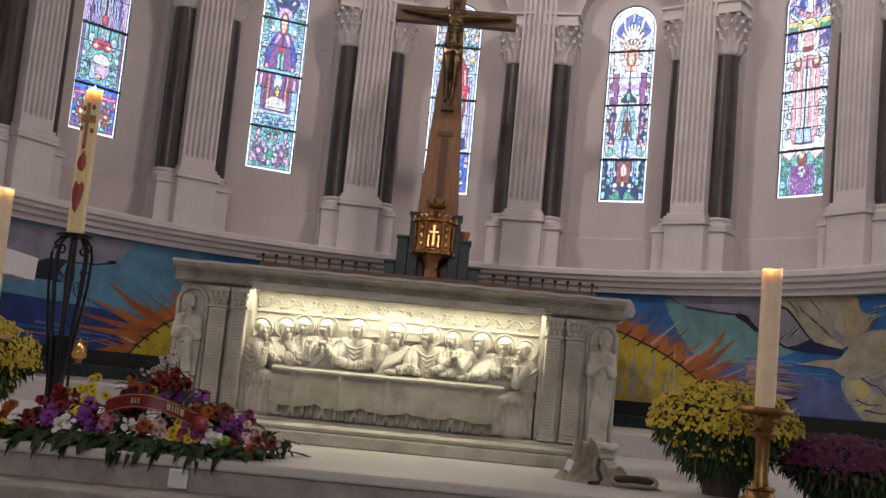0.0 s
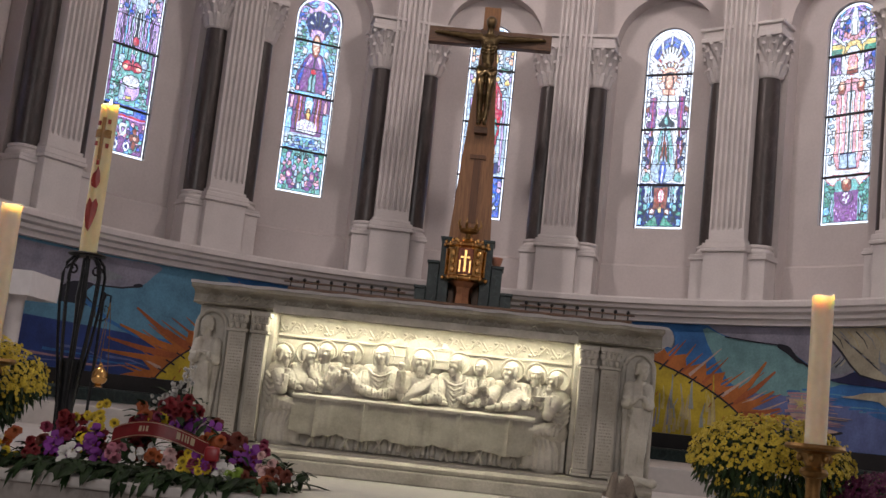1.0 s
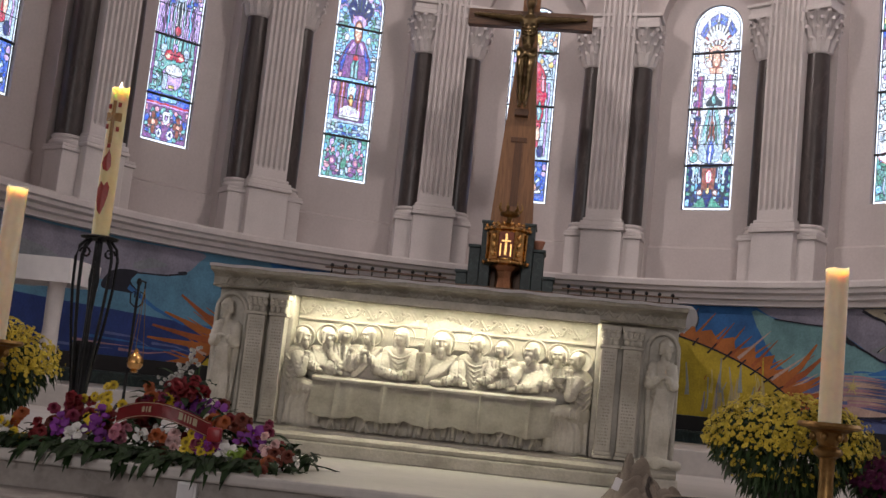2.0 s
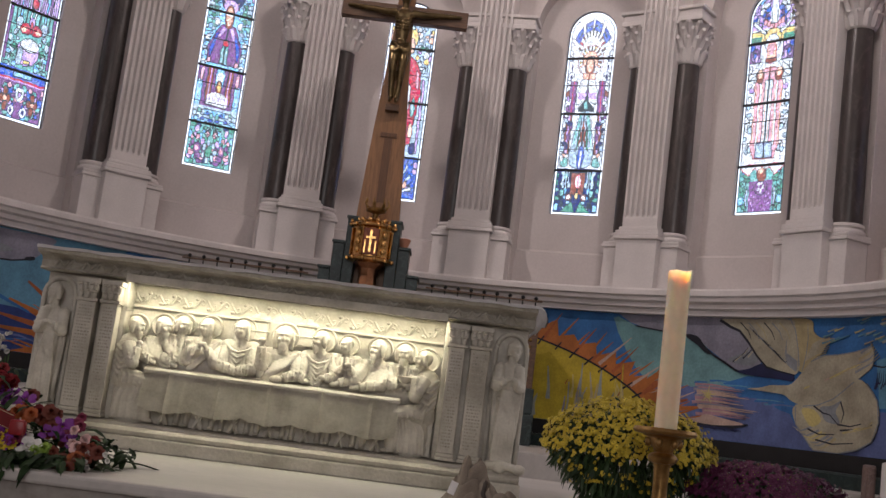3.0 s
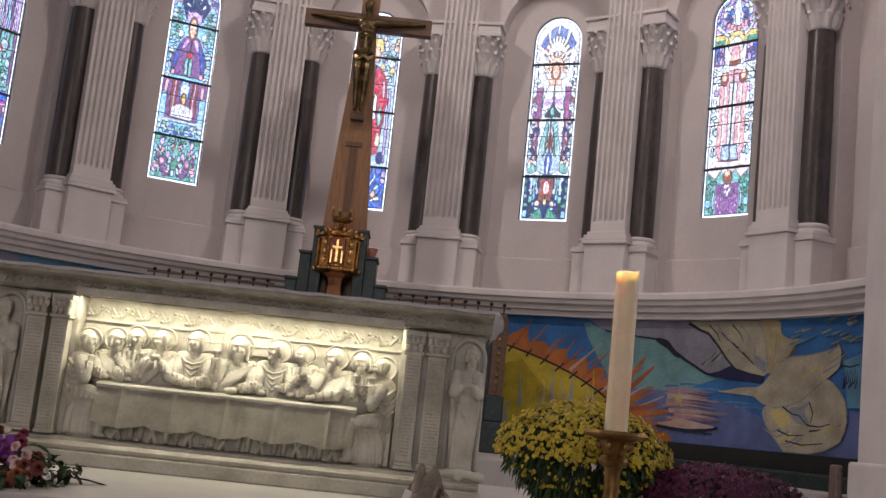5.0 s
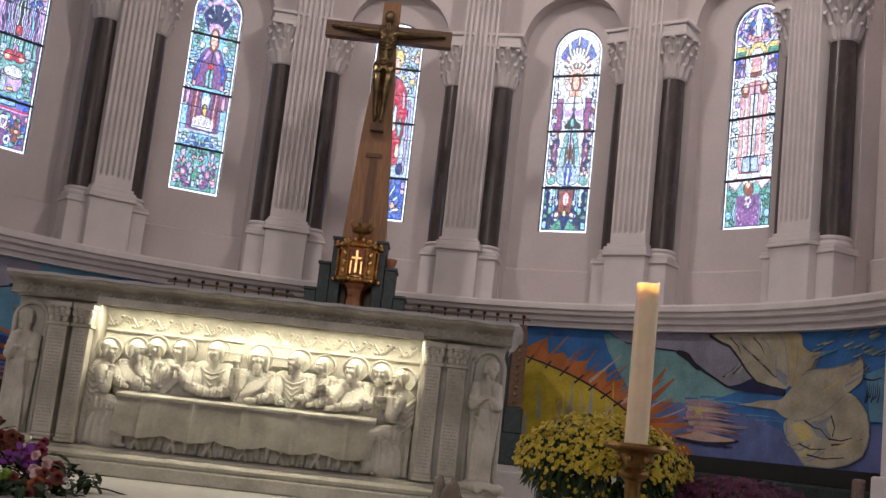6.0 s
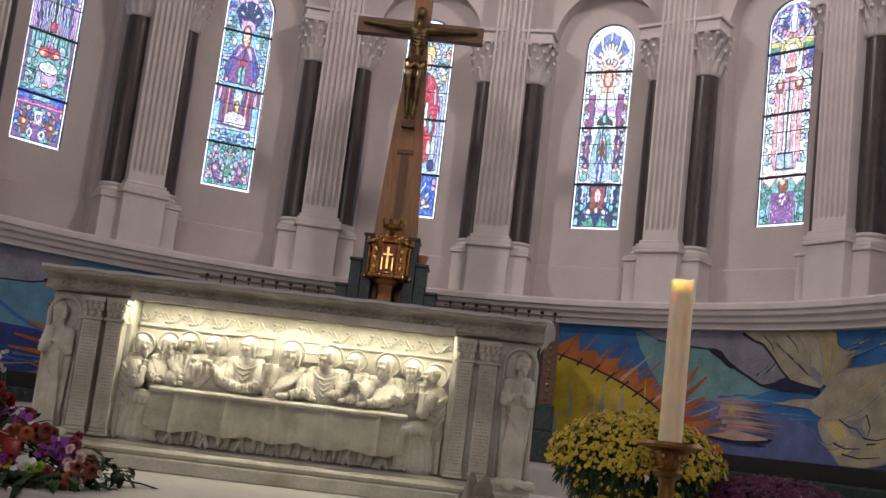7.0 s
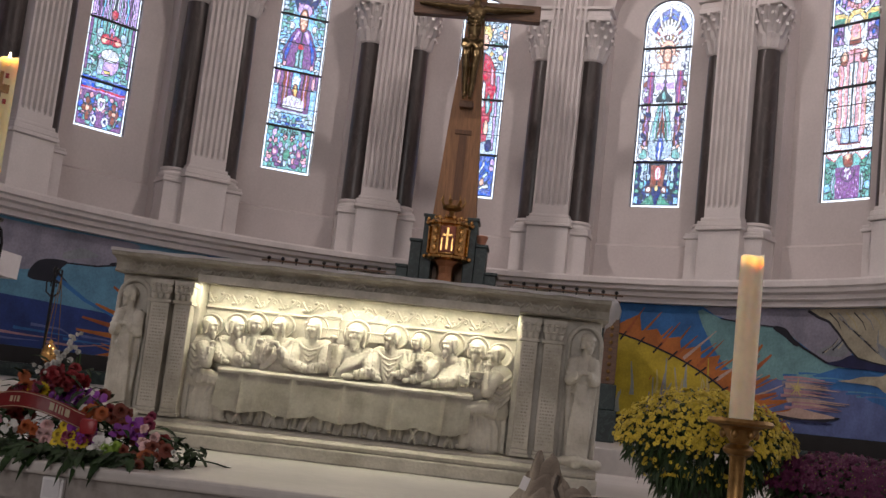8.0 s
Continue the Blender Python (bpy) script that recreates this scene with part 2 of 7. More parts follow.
for ac in WINDOWS:
    bm = bmesh.new()
    bay_wall(bm, ac)
    bmesh.ops.remove_doubles(bm, verts=bm.verts, dist=0.0005)
    tagged(part("wall_bay", bm, PLASTER), "recessed pale plaster wall round a tall window opening", "wall", kind="structure")
    bm = bmesh.new()
    arcade(bm, ac)
    bmesh.ops.remove_doubles(bm, verts=bm.verts, dist=0.0005)
    tagged(part("wall_arch", bm, PLASTER), "pale plaster wall with a round arch over the window", "wall", kind="structure")

HALF_BAY = math.degrees(HALF_A / R_FRONT)
edges = [-97.0] + [e for w in WINDOWS for e in (w - HALF_BAY, w + HALF_BAY)] + [97.0]
for k in range(0, len(edges), 2):
    bm = arc(bmesh.new(), edges[k], edges[k + 1], [(R_FRONT, 2.9), (R_BAY + 0.1, 2.9), (R_BAY + 0.1, TOP), (R_FRONT, TOP)], 6)
    tagged(part("wall_pier", bm, PLASTER), "plain pale plaster pier between the apse windows", "wall", kind="structure")

# the moulded ledge that carries the columns
r0 = 4.50
bm = arc(bmesh.new(), -97, 97, [(5.3, LEDGE_LO), (r0 + 0.16, LEDGE_LO), (r0 + 0.16, LEDGE_LO + 0.05), (r0 + 0.10, LEDGE_LO + 0.065), (r0 + 0.10, LEDGE_LO + 0.105),
                                (r0 + 0.04, LEDGE_LO + 0.125), (r0 + 0.03, LEDGE_LO + 0.16), (r0, LEDGE_LO + 0.175), (r0, LEDGE_LO + 0.225), (r0 + 0.012, LEDGE_HI), (5.3, LEDGE_HI)], 120)
tagged(part("trim_ledge", bm, STONE), "moulded white stone ledge running round the apse", "ledge", kind="structure")

# lower wall behind the mural, skirting and step
bm = arc(bmesh.new(), -97, 97, [(4.78, 1.0), (5.3, 1.0), (5.3, LEDGE_LO), (4.78, LEDGE_LO)], 96)
tagged(part("wall_lower", bm, PLASTER), "lower apse wall beneath the ledge", "wall", kind="structure")
bm = arc(bmesh.new(), -97, 97, [(4.66, 1.43), (4.779, 1.43), (4.779, 1.585), (4.66, 1.585)], 96)
tagged(part("baseboard", bm, BLACK_BAND), "black skirting band below the painted mural", "skirting", kind="structure")
bm = arc(bmesh.new(), -97, 97, [(4.50, 1.2), (4.779, 1.2), (4.779, 1.429), (4.52, 1.429), (4.50, 1.41)], 96)
tagged(part("trim_step", bm, GREEN_MARBLE), "low dark green marble step along the apse wall", "step", kind="structure")

# ceiling: half dome over the apse, flat over the nave
bm = bmesh.new()
rows = []
for j in range(13):
    e = radians(90 * j / 12)
    rows.append([bm.verts.new(polar(-97 + 194 * i / 48, max(0.02, 5.3 * math.cos(e)), TOP - 0.05 + 4.2 * math.sin(e))) for i in range(49)])
for lo, hi in zip(rows, rows[1:]):
    for i in range(48):
        bm.faces.new((lo[i], lo[i + 1], hi[i + 1], hi[i]))
tagged(part("ceiling", bm, PLASTER), "plain pale half dome over the apse", "ceiling", kind="structure")
tagged(part("ceiling_nave", boxed(-9, 9, -14.5, 8.6, 13.0, 13.3), PLASTER), "plain pale nave ceiling", "ceiling", kind="structure")

# chancel arch wall and nave walls
for s in (-1, 1):
    x0 = CX + s * 3.98
    bm = boxed(min(x0, x0 + s * 0.9), max(x0, x0 + s * 0.9), 7.75, 8.5, 0.0, 13.0, bevel=0.03)
    box(bm, min(x0 - s * 0.06, x0 + s * 0.96), max(x0 - s * 0.06, x0 + s * 0.96), 7.69, 8.5, 0.0, 1.55, 0.02)
    tagged(part("wall_chancel_pier", bm, STONE), "smooth white pier of the chancel arch", "pier", kind="structure")
    tagged(part("wall_chancel", boxed(min(s * 4.9, s * 9), max(s * 4.9, s * 9), 7.9, 8.5, 0.0, 13.0), PLASTER), "plain plaster wall beside the chancel arch", "wall", kind="structure")
    tagged(part("wall_side", boxed(min(s * 9, s * 9.4), max(s * 9, s * 9.4), -14.5, 8.5, 0.0, 13.0), PLASTER), "plain plaster nave wall", "wall", kind="structure")
tagged(part("wall_gable", boxed(-5.5, 5.5, 8.0, 8.5, 10.6, 13.0), PLASTER), "wall above the chancel arch", "wall", kind="structure")
bm = boxed(-9, 9, -14.6, -14.2, 0, 13)
tagged(part("wall_west", bm, PLASTER), "plain plaster wall at the far end of the nave", "wall", kind="structure")

bm = boxed(3.925, 3.99, 8.62, 8.75, 0.9, 1.52, bevel=0.02)
tagged(part("trim_post", bm, material("rose_marble", (0.17, 0.11, 0.095), 0.5, vary=0.15, scale=12, veins=(0.25, 0.19, 0.17))), "short rose marble post beside the chancel pier", "post", kind="structure")

# floors
tagged(part("ground", boxed(-9.4, 9.4, -14.6, 4.66, -0.2, 0.0), STEP_STONE), "stone nave floor", "floor", kind="structure")
bm = boxed(-5.2, 5.2, 4.69, 9.0, 0.6, FLOOR - 0.045)
tagged(part("floor_base", bm, STEP_STONE), "grey stone riser under the altar platform", "floor", kind="structure")
tagged(part("floor_platform", boxed(-5.2, 5.2, 4.655, 8.95, FLOOR - 0.045, FLOOR, bevel=0.012), FLOOR_STONE), "polished pale marble altar platform", "floor", kind="structure")
tagged(part("floor_back", boxed(-5.2, 5.2, 8.95, 13.6, 0.6, BACK, bevel=0.01), FLOOR_STONE), "pale marble floor raised one step behind the altar", "floor", kind="structure")
for k in range(7):
    z1 = FLOOR - 0.14 * (k + 1)
    y1 = 4.69 - 0.33 * k
    tagged(part("step", boxed(-5.2, 5.2, y1 - 0.33, y1 - 0.001, -0.1, z1, bevel=0.012), STEP_STONE if k == 0 else BROWN_STONE),
           "pale stone step below the altar platform" if k == 0 else "brown step leading up to the altar", "step", kind="structure")

# ---- columns ----


def capital(bm, r0, r1, z0, z1, depth_y):
    """A leafy capital: a bell with three rows of curling leaves and corner scrolls."""
    h = z1 - z0
    lathe(bm, [(r0 * 1.02, z0), (r0 * 1.12, z0 + 0.02), (r0 * 1.0, z0 + 0.035), (r0 * 0.98, z0 + h * 0.5), (r0 * 1.2, z0 + h * 0.85), (r1 * 0.9, z1)], 20, (0, depth_y, 0))
    for row, (zb, zt, n, out) in enumerate(((0.03, 0.36, 12, 0.045), (0.24, 0.62, 12, 0.06), (0.46, 0.82, 12, 0.058), (0.66, 0.98, 12, 0.055))):
        for k in range(n):
            a = 2 * math.pi * (k + 0.5 * (row % 2)) / n
            ca, sa = math.cos(a), math.sin(a)
            pts = []
            for t, w, o in ((0, 0.026, 0.006), (0.3, 0.040, 0.020), (0.65, 0.040, 0.035), (0.95, 0.032, out), (1.0, 0.026, out + 0.016), (0.80, 0.020, out + 0.026)):
                rr = r0 * (1.0 + 0.12 * row * t) + o
                z = z0 + h * (zb + (zt - zb) * t)
                pts.append([bm.verts.new((rr * ca - s * w * sa + (0.02 * ca if s == 0 else 0), depth_y + rr * sa + s * w * ca + (0.02 * sa if s == 0 else 0), z)) for s in (-1, 0, 1)])
            for lo, hi in zip(pts, pts[1:]):
                for q in range(2):
                    bm.faces.new((lo[q], lo[q + 1], hi[q + 1], hi[q]))
    for k in range(4):
        a = math.pi / 4 + k * math.pi / 2
        c = Vector(((r1 * 0.98) * math.cos(a), depth_y + (r1 * 0.98) * math.sin(a), z1 - 0.045))
        bmesh.ops.create_uvsphere(bm, u_segments=8, v_segments=6, radius=0.024, matrix=Matrix.Translation(c))
    return bm


def marble_column(x):
    """Local: the y axis points away from the apse's centre."""
    col = thing("marble_column", "dark polished marble column with white leafy capital on a stone pedestal", "column", (CX, CY, 0), "apse columns")
    y = 4.85
    part("pedestal", boxed(x - 0.155, x + 0.155, y - 0.165, R_FRONT + 0.01, LEDGE_HI, 3.49, bevel=0.008), STONE, col)
    bm = boxed(x - 0.175, x + 0.175, y - 0.185, R_FRONT + 0.01, 3.491, 3.525, bevel=0.008)
    box(bm, x - 0.165, x + 0.165, y - 0.175, R_FRONT + 0.01, 3.526, 3.555, 0.006)
    part("pedestal_cap", bm, STONE, col)
    part("base", lathe(bmesh.new(), [(0.165, 3.556), (0.172, 3.575), (0.165, 3.595), (0.148, 3.605), (0.146, 3.62), (0.158, 3.63), (0.158, 3.65), (0.142, 3.66)], 24, (x, y, 0)), STONE, col, smooth=True)
    part("shaft", lathe(bmesh.new(), [(0.135, 3.661), (0.135, 4.2), (0.131, 5.0), (0.122, 5.515)], 28, (x, y, 0)), DARK_MARBLE, col, "dark polished marble shaft", smooth=True)
    bm = capital(bmesh.new(), 0.125, 0.185, 5.516, 5.97, y)
    bmesh.ops.translate(bm, verts=bm.verts, vec=(x, 0, 0))
    part("capital", bm, STONE, col, "carved leafy white capital", smooth=True)
    bm = boxed(x - 0.20, x + 0.20, y - 0.20, R_FRONT + 0.01, 5.971, 6.03, bevel=0.01)
    box(bm, x - 0.185, x + 0.185, y - 0.185, R_FRONT + 0.01, 6.031, 6.10, 0.008)
    box(bm, x - 0.215, x + 0.215, y - 0.215, R_FRONT + 0.01, 6.101, 6.14, 0.01)
    part("impost", bm, STONE, col)
    return col


def fluted_pilaster():
    pil = thing("fluted_pilaster", "tall fluted white stone pilaster on a moulded pedestal", "pilaster", (CX, CY, 0), "apse pilasters")
    f = 4.62
    part("pedestal", boxed(-0.235, 0.235, f - 0.04, R_FRONT + 0.012, LEDGE_HI, 3.56, bevel=0.01), STONE, pil)
    bm = boxed(-0.262, 0.262, f - 0.07, R_FRONT + 0.012, 3.561, 3.60, bevel=0.01)
    box(bm, -0.25, 0.25, f - 0.055, R_FRONT + 0.012, 3.601, 3.66, 0.01)
    box(bm, -0.225, 0.225, f - 0.03, R_FRONT + 0.012, 3.661, 3.70, 0.01)
    part("base", bm, STONE, pil)
    # shaft: face with seven flutes
    n, half, d = 6, 0.20, 0.045
    pitch = 2 * half / (n + 0.35)
    xs = [(-half, 0.0)]
    for k in range(n):
        a = -half + pitch * (k + 0.35)
        w = pitch * 0.62
        xs += [(a + w * j / 8, d * math.sqrt(max(0.0, 1 - (j / 4 - 1) ** 2))) for j in range(9)]
    xs.append((half, 0.0))
    bm = bmesh.new()
    levels = [(3.701, 0.0), (3.80, 0.0), (3.84, 1.0), (9.0, 1.0)]
    rings = [[bm.verts.new((x * (1 - 0.02 * (z - 3.7) / 5.0), f + q * k, z)) for x, q in xs] + [bm.verts.new((half, R_FRONT + 0.01, z)), bm.verts.new((-half, R_FRONT + 0.01, z))] for z, k in levels]
    m = len(rings[0])
    for lo, hi in zip(rings, rings[1:]):
        for k in range(m):
            bm.faces.new((lo[k], lo[(k + 1) % m], hi[(k + 1) % m], hi[k]))
    part("shaft", bm, STONE, pil)
    return pil


first = [marble_column(-0.275), marble_column(0.275), fluted_pilaster()]
for k, a in enumerate(PIERS):
    for ob in first:
        if k == 0:
            continue
        copy_thing(ob, pose(CX, CY, 0, 0, 0, -a))
for ob in first:
    ob.matrix_basis = pose(CX, CY, 0, 0, 0, -PIERS[0])

# ---- stained glass ----
backdrop = part("backdrop", arc(bmesh.new(), -110, 110, [(6.9, 2.0), (7.0, 2.0), (7.0, 8.0), (6.9, 8.0)], 60), glowing("white_sky", (0.92, 0.95, 1.0), 1.7))
tagged(backdrop, "bright white overcast sky outside the windows", "sky", kind="structure")


def glass(name, colour):
    """Coloured glass, broken up into small leaded bits with streaks."""
    m = bpy.data.materials.new(name)
    m.use_nodes = True
    nt = m.node_tree
    nt.nodes.remove(nt.nodes["Principled BSDF"])
    out = nt.nodes["Material Output"]
    co = nt.nodes.new("ShaderNodeTexCoord")
    vor = nt.nodes.new("ShaderNodeTexVoronoi")
    vor.inputs["Scale"].default_value = 42
    edge = nt.nodes.new("ShaderNodeTexVoronoi")
    edge.feature = "DISTANCE_TO_EDGE"
    edge.inputs["Scale"].default_value = 42
    for v in (vor, edge):
        nt.links.new(co.outputs["Object"], v.inputs["Vector"])
    hsv = nt.nodes.new("ShaderNodeHueSaturation")
    hsv.inputs["Color"].default_value = (*colour, 1)
    sep = nt.nodes.new("ShaderNodeSeparateColor")
    nt.links.new(vor.outputs["Color"], sep.inputs[0])
    for k, (sock, lo, hi) in enumerate((("Hue", 0.488, 0.512), ("Saturation", 0.7, 1.1), ("Value", 0.55, 1.02))):
        r = nt.nodes.new("ShaderNodeMapRange")
        r.inputs["To Min"].default_value, r.inputs["To Max"].default_value = lo, hi
        nt.links.new(sep.outputs[k], r.inputs[0])
        nt.links.new(r.outputs[0], hsv.inputs[sock])
    line = nt.nodes.new("ShaderNodeMath")
    line.operation = "GREATER_THAN"
    line.inputs[1].default_value = 0.02
    nt.links.new(edge.outputs["Distance"], line.inputs[0])
    mul = nt.nodes.new("ShaderNodeMixRGB")
    mul.inputs[1].default_value = (0.03, 0.03, 0.035, 1)
    nt.links.new(line.outputs[0], mul.inputs[0])
    nt.links.new(hsv.outputs[0], mul.inputs[2])
    tr = nt.nodes.new("ShaderNodeBsdfTransparent")
    nt.links.new(mul.outputs[0], tr.inputs[0])
    gl = nt.nodes.new("ShaderNodeBsdfGlossy")
    gl.inputs["Roughness"].default_value = 0.25
    mix = nt.nodes.new("ShaderNodeMixShader")
    mix.inputs[0].default_value = 0.02
    nt.links.new(tr.outputs[0], mix.inputs[1])
    nt.links.new(gl.outputs[0], mix.inputs[2])
    nt.links.new(mix.outputs[0], out.inputs["Surface"])
    return m


GLASS = {k: glass("glass_" + k, c) for k, c in {
    "white": (0.62, 0.67, 0.74), "pale": (0.38, 0.50, 0.64), "sky": (0.22, 0.48, 0.78), "blue": (0.05, 0.12, 0.50), "navy": (0.03, 0.045, 0.16),
    "purple": (0.21, 0.10, 0.27), "lilac": (0.48, 0.34, 0.68), "pink": (0.66, 0.36, 0.44), "red": (0.46, 0.05, 0.09), "brown": (0.26, 0.09, 0.07),
    "peach": (0.74, 0.46, 0.36), "gold": (0.72, 0.55, 0.22), "green": (0.09, 0.29, 0.22), "teal": (0.17, 0.42, 0.42), "dark": (0.05, 0.07, 0.09)}.items()}
CLEAR = bpy.data.materials.new("clear_border_glass")
CLEAR.use_nodes = True
cn = CLEAR.node_tree
cn.nodes.remove(cn.nodes["Principled BSDF"])
ct = cn.nodes.new("ShaderNodeBsdfTransparent")
ct.inputs[0].default_value = (0.85, 0.88, 0.92, 1)
cn.links.new(ct.outputs[0], cn.nodes["Material Output"].inputs["Surface"])
GLASS["clear"] = CLEAR
LEAD = material("lead_came", (0.03, 0.03, 0.035), 0.6, 0.3, vary=0.1)
rnd = random.Random(5)


class Cartoon:
    """The drawing of one window: fields of coloured glass, the later over the earlier."""

    def __init__(self, ground, nx=54, ny=198):
        self.u, self.v = np.meshgrid((np.arange(nx) + 0.5) / nx * 2 - 1, (np.arange(ny) + 0.5) / ny)
        self.key = np.full((ny, nx), ground, dtype=object)

    def lay(self, mask, key, line):
        self.key[mask] = key
        if line:
            core = mask.copy()
            core[1:-1, 1:-1] = mask[:-2, 1:-1] & mask[2:, 1:-1] & mask[1:-1, :-2] & mask[1:-1, 2:]
            self.key[mask & ~core] = line

    def leaded(self):
        self.key[:, [0, -1]] = "dark"
        self.key[[0], :] = "dark"
        return self.key

    def oval(self, u, v, ru, rv, key, line="dark", twin=False):
        for s in ((1, -1) if twin else (1,)):
            self.lay(((self.u - s * u) / ru) ** 2 + ((self.v - v) / rv) ** 2 < 1, key, line)

    def field(self, pts, key, line="dark", twin=False):
        """A polygon of (u, v) corners; twin: mirrored as well."""
        for s in ((1, -1) if twin else (1,)):
            inside = np.zeros(self.u.shape, bool)
            for (a, b), (c, d) in zip(pts, pts[1:] + pts[:1]):
                if b != d:
                    inside ^= ((self.v < b) != (self.v < d)) & (self.u < s * a + (self.v - b) / (d - b) * s * (c - a)) if s > 0 else ((self.v < b) != (self.v < d)) & (self.u > -(a + (self.v - b) / (d - b) * (c - a)))
            self.lay(inside, key, line)

    def bar(self, u0, u1, v0, v1, key, line="dark", twin=False):
        self.field([(u0, v0), (u1, v0), (u1, v1), (u0, v1)], key, line, twin)

    def fan(self, v, r0, r1, n, keys, spread=75, wide=0.5, squash=0.235):
        """Rays round a centre on the axis, at the height v."""
        for k in range(n):
            a = radians(-spread + 2 * spread * k / (n - 1))
            h = radians(2 * spread / (n - 1)) * wide / 2
            self.field([(r * math.sin(a + q), v + squash * r * math.cos(a + q)) for r, q in ((r0, -h), (r0, h), (r1, h), (r1, -h))], keys[k % len(keys)])

    def mosaic(self, u0, u1, v0, v1, keys, seed, n=5, m=4, twin=True):
        """Small mixed bits; mirrored like the rest."""
        rr = random.Random(seed)
        for j in range(m):
            for i in range(n):
                a, b = u0 + (u1 - u0) * (i + rr.random()) / n, v0 + (v1 - v0) * (j + rr.random()) / m
                self.oval(a, b, rr.uniform(0.07, 0.16), rr.uniform(0.010, 0.022), rr.choice(keys), "dark", twin)


def cartoon_robe():
    """A pale robe that widens downwards, under a fan of rays."""
    c = Cartoon("white")
    c.bar(-1, 1, 0.0, 0.215, "navy", None)
    c.mosaic(0.25, 0.95, 0.02, 0.2, ["teal", "pale", "green", "dark", "sky"], 3, 4, 6)
    c.bar(0.0, 0.34, 0.085, 0.2, "brown", "dark", True)
    for u in (0.4, 0.52, 0.64):
        c.bar(u, u + 0.05, 0.12, 0.2, "pale", None, True)
    c.oval(0, 0.155, 0.16, 0.036, "white", "red")
    c.bar(-0.03, 0.03, 0.125, 0.185, "pink", None)
    c.field([(0.0, 0.0), (0.2, 0.06), (0.55, 0.02), (0.75, 0.0)], "green", "dark", True)
    c.oval(0.34, 0.075, 0.16, 0.02, "brown", "dark", True)
    c.oval(0.34, 0.075, 0.07, 0.01, "white", None, True)
    c.oval(0.0, 0.085, 0.13, 0.018, "gold")
    c.bar(0.56, 0.86, 0.28, 0.50, "brown", "dark", True)
    c.bar(0.66, 0.74, 0.28, 0.50, "lilac", None, True)
    c.mosaic(0.6, 0.95, 0.24, 0.64, ["brown", "purple", "white", "navy"], 17, 2, 8)
    c.bar(0.5, 0.8, 0.50, 0.66, "purple", "dark", True)
    c.bar(0.62, 0.68, 0.50, 0.66, "red", None, True)
    c.oval(0.74, 0.25, 0.2, 0.028, "teal", "dark", True)
    c.oval(0.80, 0.285, 0.12, 0.014, "peach", "dark", True)
    c.field([(0, 0.53), (0.22, 0.50), (0.42, 0.40), (0.58, 0.29), (0.5, 0.235), (0.14, 0.215), (0, 0.215)], "pale", "dark", True)
    c.field([(0.06, 0.51), (0.2, 0.49), (0.36, 0.40), (0.44, 0.32), (0.28, 0.38)], "teal", None, True)
    c.field([(0.05, 0.50), (0.22, 0.40), (0.30, 0.30), (0.16, 0.33)], "green", "dark", True)
    c.field([(0.0, 0.47), (0.10, 0.40), (0.16, 0.32), (0.04, 0.36)], "brown", None, True)
    c.oval(0, 0.275, 0.17, 0.062, "blue")
    c.oval(0, 0.265, 0.05, 0.045, "white", None)
    c.field([(0, 0.70), (0.34, 0.665), (0.5, 0.58), (0.44, 0.535), (0.2, 0.55), (0, 0.53)], "white", "dark", True)
    c.bar(0.05, 0.4, 0.565, 0.60, "lilac", None, True)
    c.field([(0, 0.605), (0.10, 0.56), (0.36, 0.525), (0.36, 0.505), (0, 0.505)], "dark", None, True)
    c.oval(0, 0.535, 0.09, 0.02, "teal", None)
    c.oval(0, 0.61, 0.07, 0.014, "purple")
    c.oval(0, 0.765, 0.60, 0.080, "white", "brown")
    c.fan(0.765, 0.26, 0.54, 13, ["peach", "gold", "brown"], 120, 0.6, 0.14)
    c.oval(0, 0.765, 0.34, 0.05, "peach", "brown")
    c.oval(0, 0.735, 0.24, 0.056, "brown")
    c.oval(0, 0.742, 0.15, 0.036, "peach", None)
    c.bar(-0.2, 0.2, 0.775, 0.79, "pale")
    c.bar(0.0, 0.28, 0.668, 0.70, "peach", "brown", True)
    c.fan(0.78, 0.46, 0.66, 11, ["brown", "red"], 72, 0.45)
    c.mosaic(0.8, 0.98, 0.26, 0.86, ["white", "pale", "white", "lilac"], 41, 1, 14)
    c.fan(0.79, 0.66, 0.95, 4, ["blue"], 50, 0.82, 0.2)
    c.fan(0.79, 0.74, 0.80, 4, ["sky"], 48, 0.5, 0.2)
    for v in (0.66, 0.71, 0.76):
        c.bar(0.78, 0.86, v, v + 0.03, "navy", None, True)
    return c.leaded()


